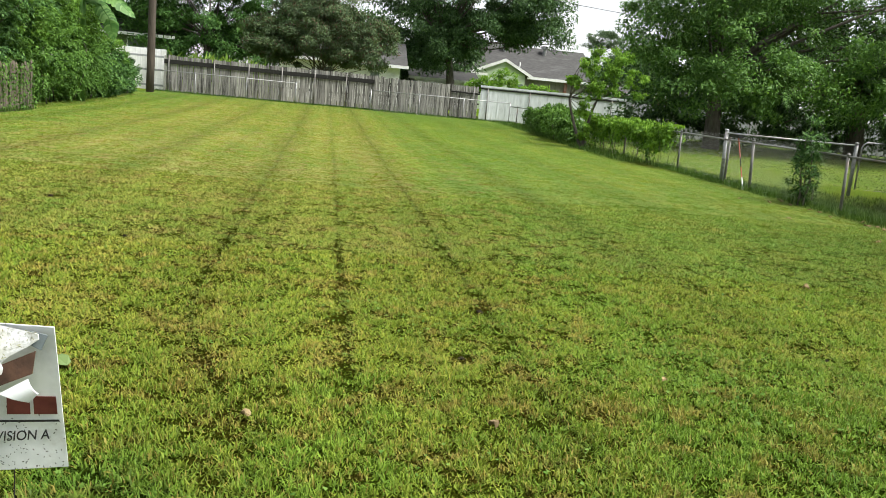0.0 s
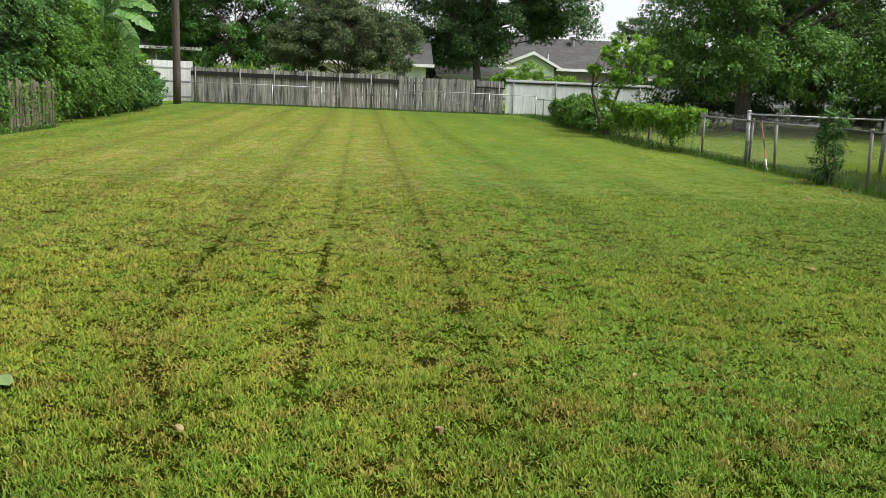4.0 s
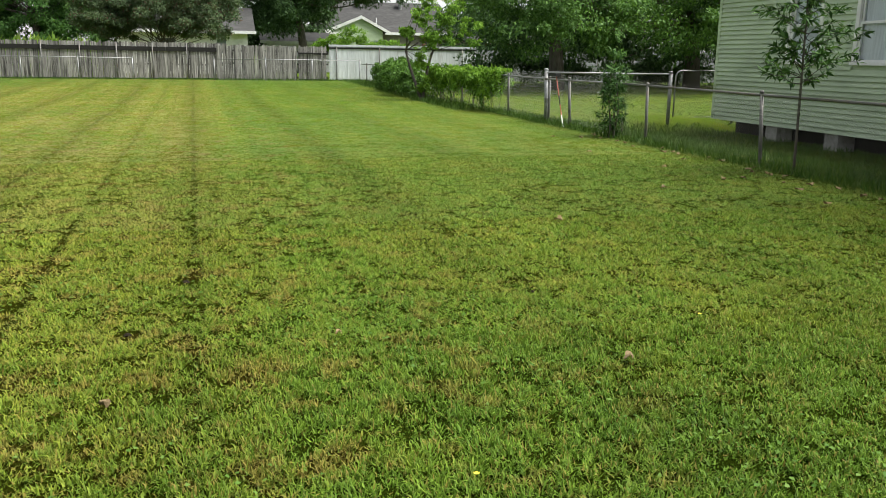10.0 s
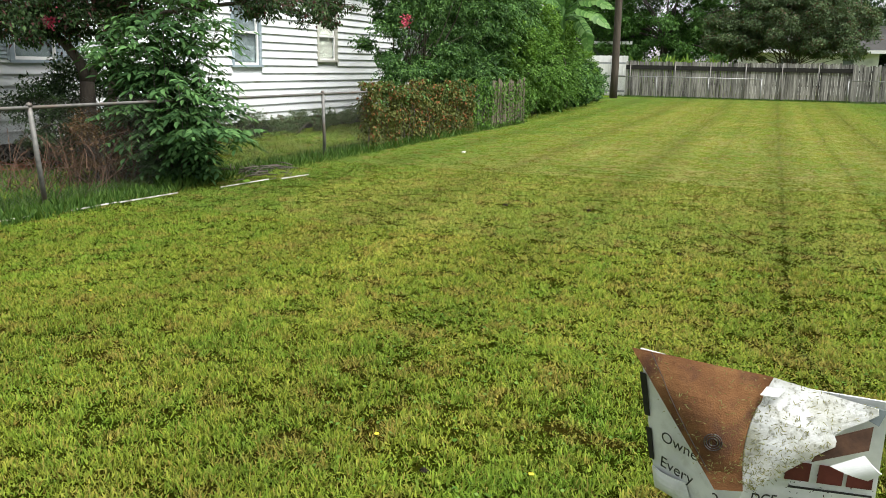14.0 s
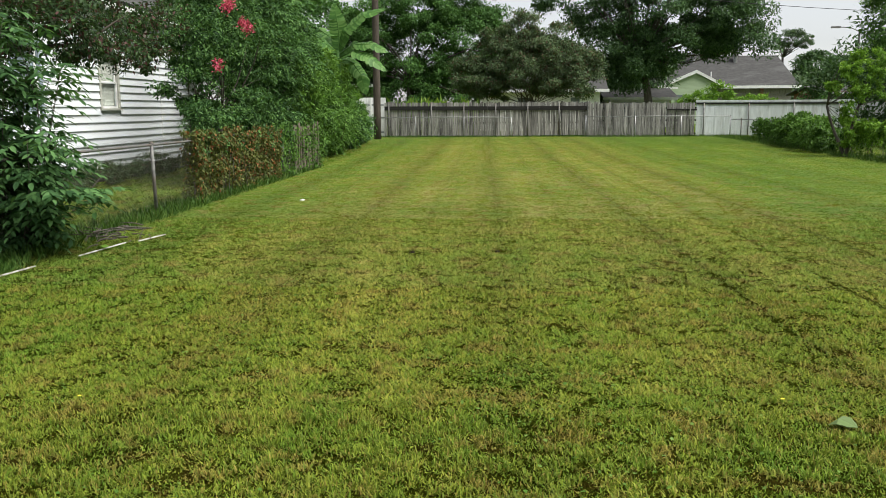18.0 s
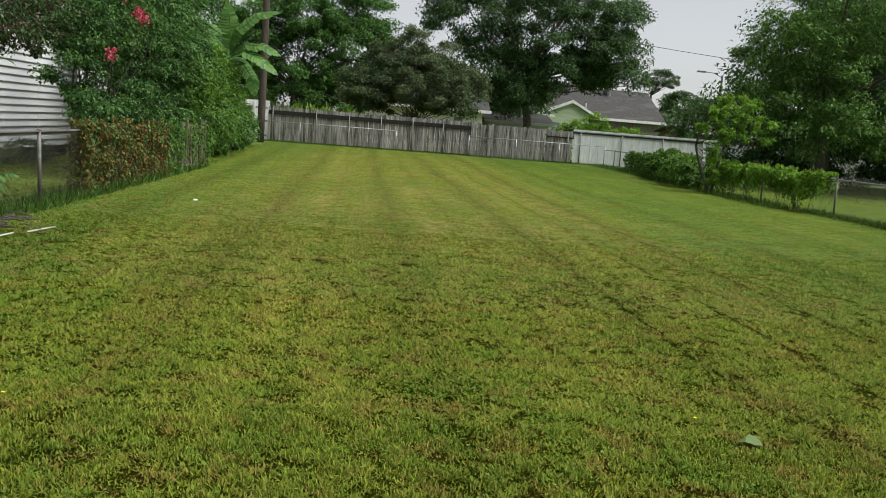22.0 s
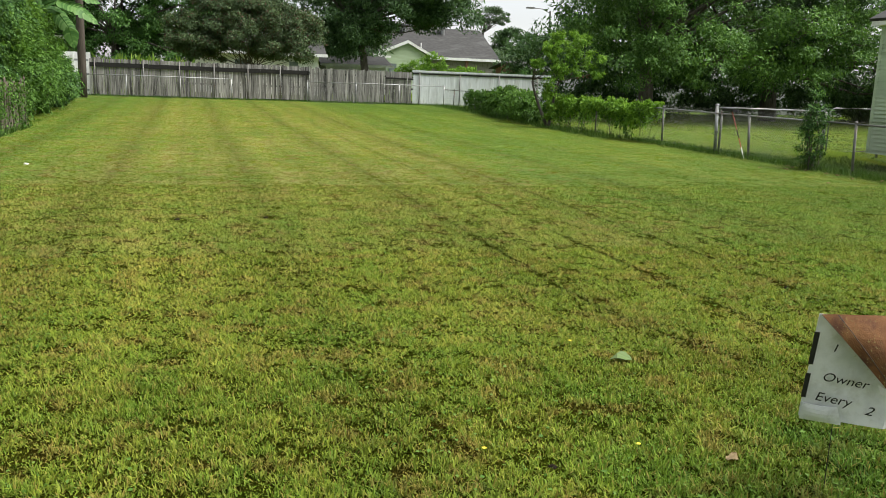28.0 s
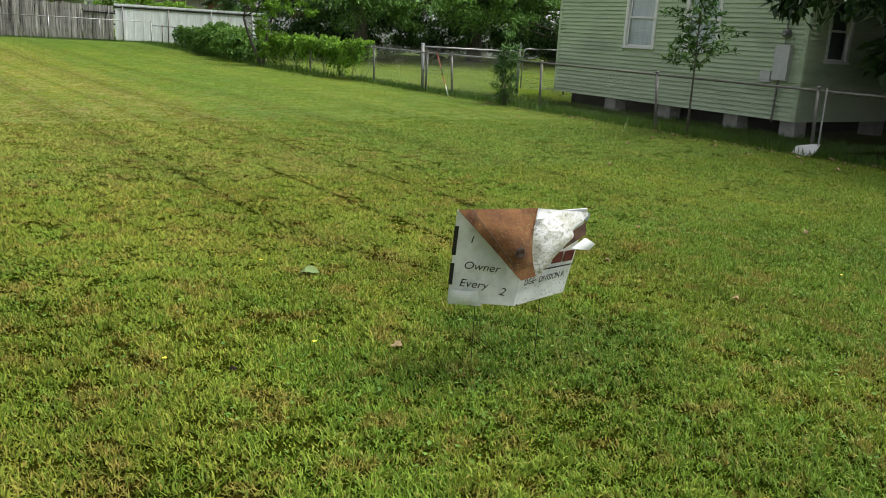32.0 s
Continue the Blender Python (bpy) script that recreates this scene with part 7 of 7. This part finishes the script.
def yard_sign():
    t = thing("yard_sign", (-0.25, 2.82, 0.0), "torn white plastic yard sign with a rust-brown folded flap", "sign")
    back = t
    left = sheet(ruffle(bilinear(LEFT_FOOT, FOLD_FOOT, FOLD_TOP, LEFT_TOP, 14, 14), 0.0012, 3), M_SIGN, "left_panel", back, "handwritten left half of the sign")
    right = sheet(ruffle(bilinear(FOLD_FOOT, RIGHT_FOOT, RIGHT_TOP, FOLD_TOP, 14, 14), 0.0008, 5), M_SIGN, "right_panel", back, "printed right half of the sign")
    # black tape along the left edge
    for v0, v1 in ((0.20, 0.44), (0.53, 0.84)):
        bar(-0.012, 0.045, v0, v1, "left", M_INK, left, "tape")
    bar(0.03, 0.46, -0.012, 0.014, "left", M_INK, left, "tape")
    writing("Owner", 0.17, 0.40, "left", 0.060, M_INK, left, -0.06, 0.18, -0.0002)
    writing("Every", 0.14, 0.20, "left", 0.062, M_INK, left, -0.05, 0.18, -0.0002)
    writing("2", 0.74, 0.13, "left", 0.062, M_INK, left, -0.1, 0.2)
    writing("I", 0.22, 0.68, "left", 0.055, M_INK, left, -0.05, 0.15)
    writing("DIVISION A", 0.35, 0.225, "right", 0.044, M_INK, right, 0.0, 0.0, 0.0003, 0.80)
    writing("DGE", 0.07, 0.225, "right", 0.044, M_INK, right, 0.0, 0.0, 0.0003, 0.80)
    bar(0.295, 0.31, 0.245, 0.26, "right", M_INK, right)
    bar(0.34, 0.97, 0.350, 0.363, "right", M_INK, right)
    for a in (0.30, 0.55, 0.77):
        bar(a, a + 0.19, 0.405, 0.53, "right", M_MAROON, right)
    # brown flap folded down over the front
    tl, tm, tr = np.array((-0.592, 2.808, 0.814)), np.array((-0.195, 2.714, 0.814)), np.array((0.055, 2.644, 0.794))
    tip_l, tip_r = np.array((-0.318, 2.660, 0.489)), np.array((-0.245, 2.645, 0.507))
    rows = []
    for v in np.linspace(0, 1, 16):
        a = tl + (tip_l - tl) * v
        b = tm + (tip_r - tm) * v
        b = b + np.array((-0.028, 0, 0)) * math.sin(v * math.pi) * (1 if v > 0.2 else 0.3)
        puff = 0.035 * math.sin(min(1.0, v * 1.15) * math.pi)
        rows.append([a + (b - a) * u - np.array((0, puff * math.sin(u * math.pi) + 0.01 * v, 0)) for u in np.linspace(0, 1, 14)])
    flap = sheet(ruffle(rows[::-1], 0.0015, 11), M_RUST, "brown_flap", t, "rust-brown folded flap")
    g = Geo()
    seam = [np.array(r[2]) + (0, -0.006, 0) for r in rows[:14]]
    g.tube(seam, 0.0013, 4)
    part("seam", g, M_INK, flap, "dark stitched seam")
    g = Geo()
    c = np.array(rows[9][7]) - (0, 0.004, 0)
    for rr in (0.024, 0.018, 0.011):
        g.tube([c + (rr * math.cos(k), -0.001, rr * math.sin(k)) for k in np.linspace(0, 6.28, 18)], 0.0016, 4, False)
    part("rust_ring", g, M_INK, flap, "dark round rust mark")
    # white flap, dirty with clippings
    rows = []
    for v in np.linspace(0, 1, 14):
        a = tm + (tip_r - tm) * v + np.array((-0.026, 0, 0)) * math.sin(v * math.pi)
        low = np.array((-0.085, 2.627, 0.640))
        b = tr + (low - tr) * min(1.0, v * 1.7) if v < 0.59 else low + (tip_r + (0.012, 0, -0.005) - low) * ((v - 0.59) / 0.41)
        b = b + np.array((0.022, 0, 0.006)) * math.sin(v * 17.0) * (v < 0.6)
        rows.append([a + (b - a) * u - np.array((0, 0.022 * math.sin(u * math.pi) * math.sin(v * math.pi) + 0.003, 0)) for u in np.linspace(0, 1, 12)])
    white = sheet(ruffle(rows[::-1], 0.002, 23), M_SIGN_DIRTY, "white_flap", t, "white flap stuck with grass clippings")
    # torn strip at the right: brown inner face and a curled white scrap
    # inner face in a darker brown: its deep shadow is part of the colour
    sheet(ruffle(bilinear((-0.085, 2.637, 0.623), (0.045, 2.626, 0.685), (0.050, 2.635, 0.747), (-0.055, 2.641, 0.694), 8, 6), 0.002, 31), M_CANE, "torn_edge", t, "exposed brown inner layer, darkened for its deep shadow")
    scrap = bilinear((-0.040, 2.628, 0.625), (0.048, 2.595, 0.615), (0.074, 2.580, 0.645), (0.036, 2.613, 0.673), 10, 7)
    scrap[..., 1] -= 0.012 * np.sin(np.linspace(0, 3, 10))[None, :]
    sheet(ruffle(scrap, 0.003, 41), M_SIGN, "torn_scrap", t, "curled white torn scrap")
    rows_c = []
    for v in np.linspace(-0.02, 0.15, 6):
        rows_c.append([on_panel(u, v, "left", 0.008 + 0.020 * math.sin((v + 0.02) / 0.17 * 2.6) * math.sin(u / wide * math.pi))[0] for wide in (0.52 - 0.6 * max(0.0, v),) for u in np.linspace(0.02, wide, 9)])
    sheet(rows_c, M_SIGN, "curled_corner", t, "curled lower corner of the sign")
    sheet(bilinear((0.015, 2.652, 0.765), (0.062, 2.643, 0.747), (0.078, 2.646, 0.789), (0.030, 2.656, 0.796), 4, 4), M_SCREEN, "grey_patch", t, "scuffed grey corner")
    sheet(bilinear((-0.225, 2.682, 0.771), (-0.180, 2.674, 0.774), (-0.165, 2.683, 0.792), (-0.210, 2.692, 0.794), 4, 4), M_SIGN, "torn_scrap", t)
    sheet(bilinear((-0.348, 2.710, 0.499), (-0.312, 2.660, 0.492), (-0.330, 2.670, 0.516), (-0.356, 2.720, 0.538), 4, 4), M_TRIM, "torn_scrap", t)
    # clippings
    v, f = [], []
    pts = []
    for k in range(900):
        if rng.random() < 0.62:
            i, j = int(rng.integers(1, 10)), int(rng.integers(0, 11))
            p = np.array(rows[min(13, int(13 * rng.random() ** 0.7))][j])
        else:
            u, s = rng.random(2)
            p = tl + (tip_l - tl) * u * 0.95 + (tm - tl + (tip_r - tip_l - tm + tl) * u) * s - np.array((0, 0.035 * math.sin(min(1.0, u * 1.15) * math.pi) * math.sin(s * math.pi) + 0.01 * u, 0))
        pts.append(p + np.array((rng.normal() * 0.008, -0.006, rng.normal() * 0.008)))
    pts = np.array(pts)
    v, f = leaf_arrays(pts, rng.normal(size=pts.shape) * (1, 0.1, 1), np.tile((0.0, -1.0, 0.1), (len(pts), 1)), rng.uniform(0.004, 0.018, len(pts)), 0.0024)
    tagged(mass("grass_clipping", v, f, L_CLIP, t, "stuck grass clippings"), kind="stuff")
    spots = np.array([on_panel(u, 0.45 * q ** 1.8, "right", 0.007)[0] for u, q in rng.random((170, 2))])
    v, f = leaf_arrays(spots, rng.normal(size=spots.shape) * (1, 0.1, 1), np.tile((0.0, -1.0, 0.1), (len(spots), 1)), rng.uniform(0.003, 0.011, len(spots)), 0.003)
    tagged(mass("dirt_specks", v, f, M_DIRT, right, "splashed specks of soil"), kind="stuff")
    for x, y in ((-0.40, 2.885), (-0.06, 2.80)):
        g = Geo()
        g.tube([(x, y, -0.05), (x, y, 0.5)], 0.0017, 6)
        part("wire_stake", g, M_WOOD_DARK, t, "thin wire stake")
    return t


yard_sign()


# ---- litter on the lawn ----
def dirt_clod(x, y, size):
    """A low crumbled lump of dark soil."""
    g = Geo()
    rings = []
    for h, r in ((0.0, 1.0), (0.35, 0.85), (0.6, 0.4)):
        rings.append([(x + size * r * math.cos(k) * rng.uniform(0.8, 1.2), y + size * r * math.sin(k) * rng.uniform(0.8, 1.2), size * h * rng.uniform(0.7, 1.2)) for k in np.linspace(0, 2 * math.pi, 9, endpoint=False)])
    v = [q for r in rings for q in r]
    f = [(a * 9 + k, a * 9 + (k + 1) % 9, a * 9 + 9 + (k + 1) % 9, a * 9 + 9 + k) for a in range(2) for k in range(9)] + [tuple(18 + k for k in range(9))]
    g.add(v, f)
    tagged(part("dirt_clod", g, M_DIRT), "small dark clod of soil in a hole in the lawn", "soil", "soil clods in the lawn")


for x, y, r in BARE[:7]:
    dirt_clod(x, y, r * 0.32)


def fallen_leaf(x, y, size, turn, material, label, name="fallen_leaf", z=0.045):
    g = Geo()
    c, s = math.cos(turn), math.sin(turn)
    outline = []
    for k in np.linspace(0, 2 * math.pi, 12, endpoint=False):
        r = size * (0.55 + 0.45 * abs(math.cos(k)) ** 1.4)
        a, b = r * math.cos(k) * 0.62, r * math.sin(k) * 0.62
        outline.append((x + a * c - b * s, y + a * s + b * c, z + 0.012 * math.sin(2 * k) + 0.008 * rng.normal()))
    g.slab(outline, (0, 0, 1), 0.002)
    tagged(part(name, g, material), label, "leaf", "fallen leaves on the lawn")


for x, y, size, turn in ((0.49, 4.0, 0.042, 0.3), (2.75, 4.77, 0.040, 1.2), (1.62, 4.0, 0.042, -0.2), (-0.67, 3.16, 0.06, 0.5), (1.76, 2.97, 0.05, 0.1), (5.29, 7.71, 0.07, 0.4), (7.37, 9.42, 0.08, 1.0), (4.15, 4.05, 0.06, 0.8)):
    fallen_leaf(x, y, size, turn, M_DEAD, "curled tan fallen leaf on the mown grass")
for k in range(46):
    y = rng.uniform(6.5, 16.5)
    fallen_leaf(9.75 - abs(rng.normal()) * 0.35 - (0.8 if k % 6 == 0 else 0), y, rng.uniform(0.05, 0.09), rng.uniform(0, 6), M_DEAD, "dry brown leaf along the foot of the fence")
fallen_leaf(-0.50, 4.57, 0.12, 0.2, L_PALE, "large pale green leaf lying on the lawn", "large_leaf", 0.042)
fallen_leaf(-5.73, 15.17, 0.07, 0.2, M_TRIM, "scrap of white litter on the grass", "litter_scrap", 0.06)
fallen_leaf(-6.9, 9.9, 0.12, 0.9, L_BRIGHT, "yellow-green fallen leaf beside the brush pile", "large_leaf", 0.06)
for x, y in ((-0.70, 4.89), (-1.03, 3.36), (-4.6, 4.75), (-1.75, 3.45), (3.0, 3.0), (4.9, 4.6)):
    t = thing("yellow_flower", (x, y, 0), "small yellow wood sorrel flower in the lawn", "flower", "yellow flowers in the lawn")
    g = Geo()
    for k in range(5):
        a = k * 1.2566
        p = np.array((x, y, 0.055))
        d = np.array((math.cos(a), math.sin(a), 0.25)) * 0.012
        s = np.array((-math.sin(a), math.cos(a), 0)) * 0.008
        g.slab([p, p + d * 0.6 - s, p + d, p + d * 0.6 + s], (0, 0, 1), 0.001)
    part("petals", g, M_YELLOW, t)
    g = Geo()
    g.tube([(x, y, 0), (x, y, 0.055)], 0.0015, 4)
    part("stalk", g, L_WEED, t)
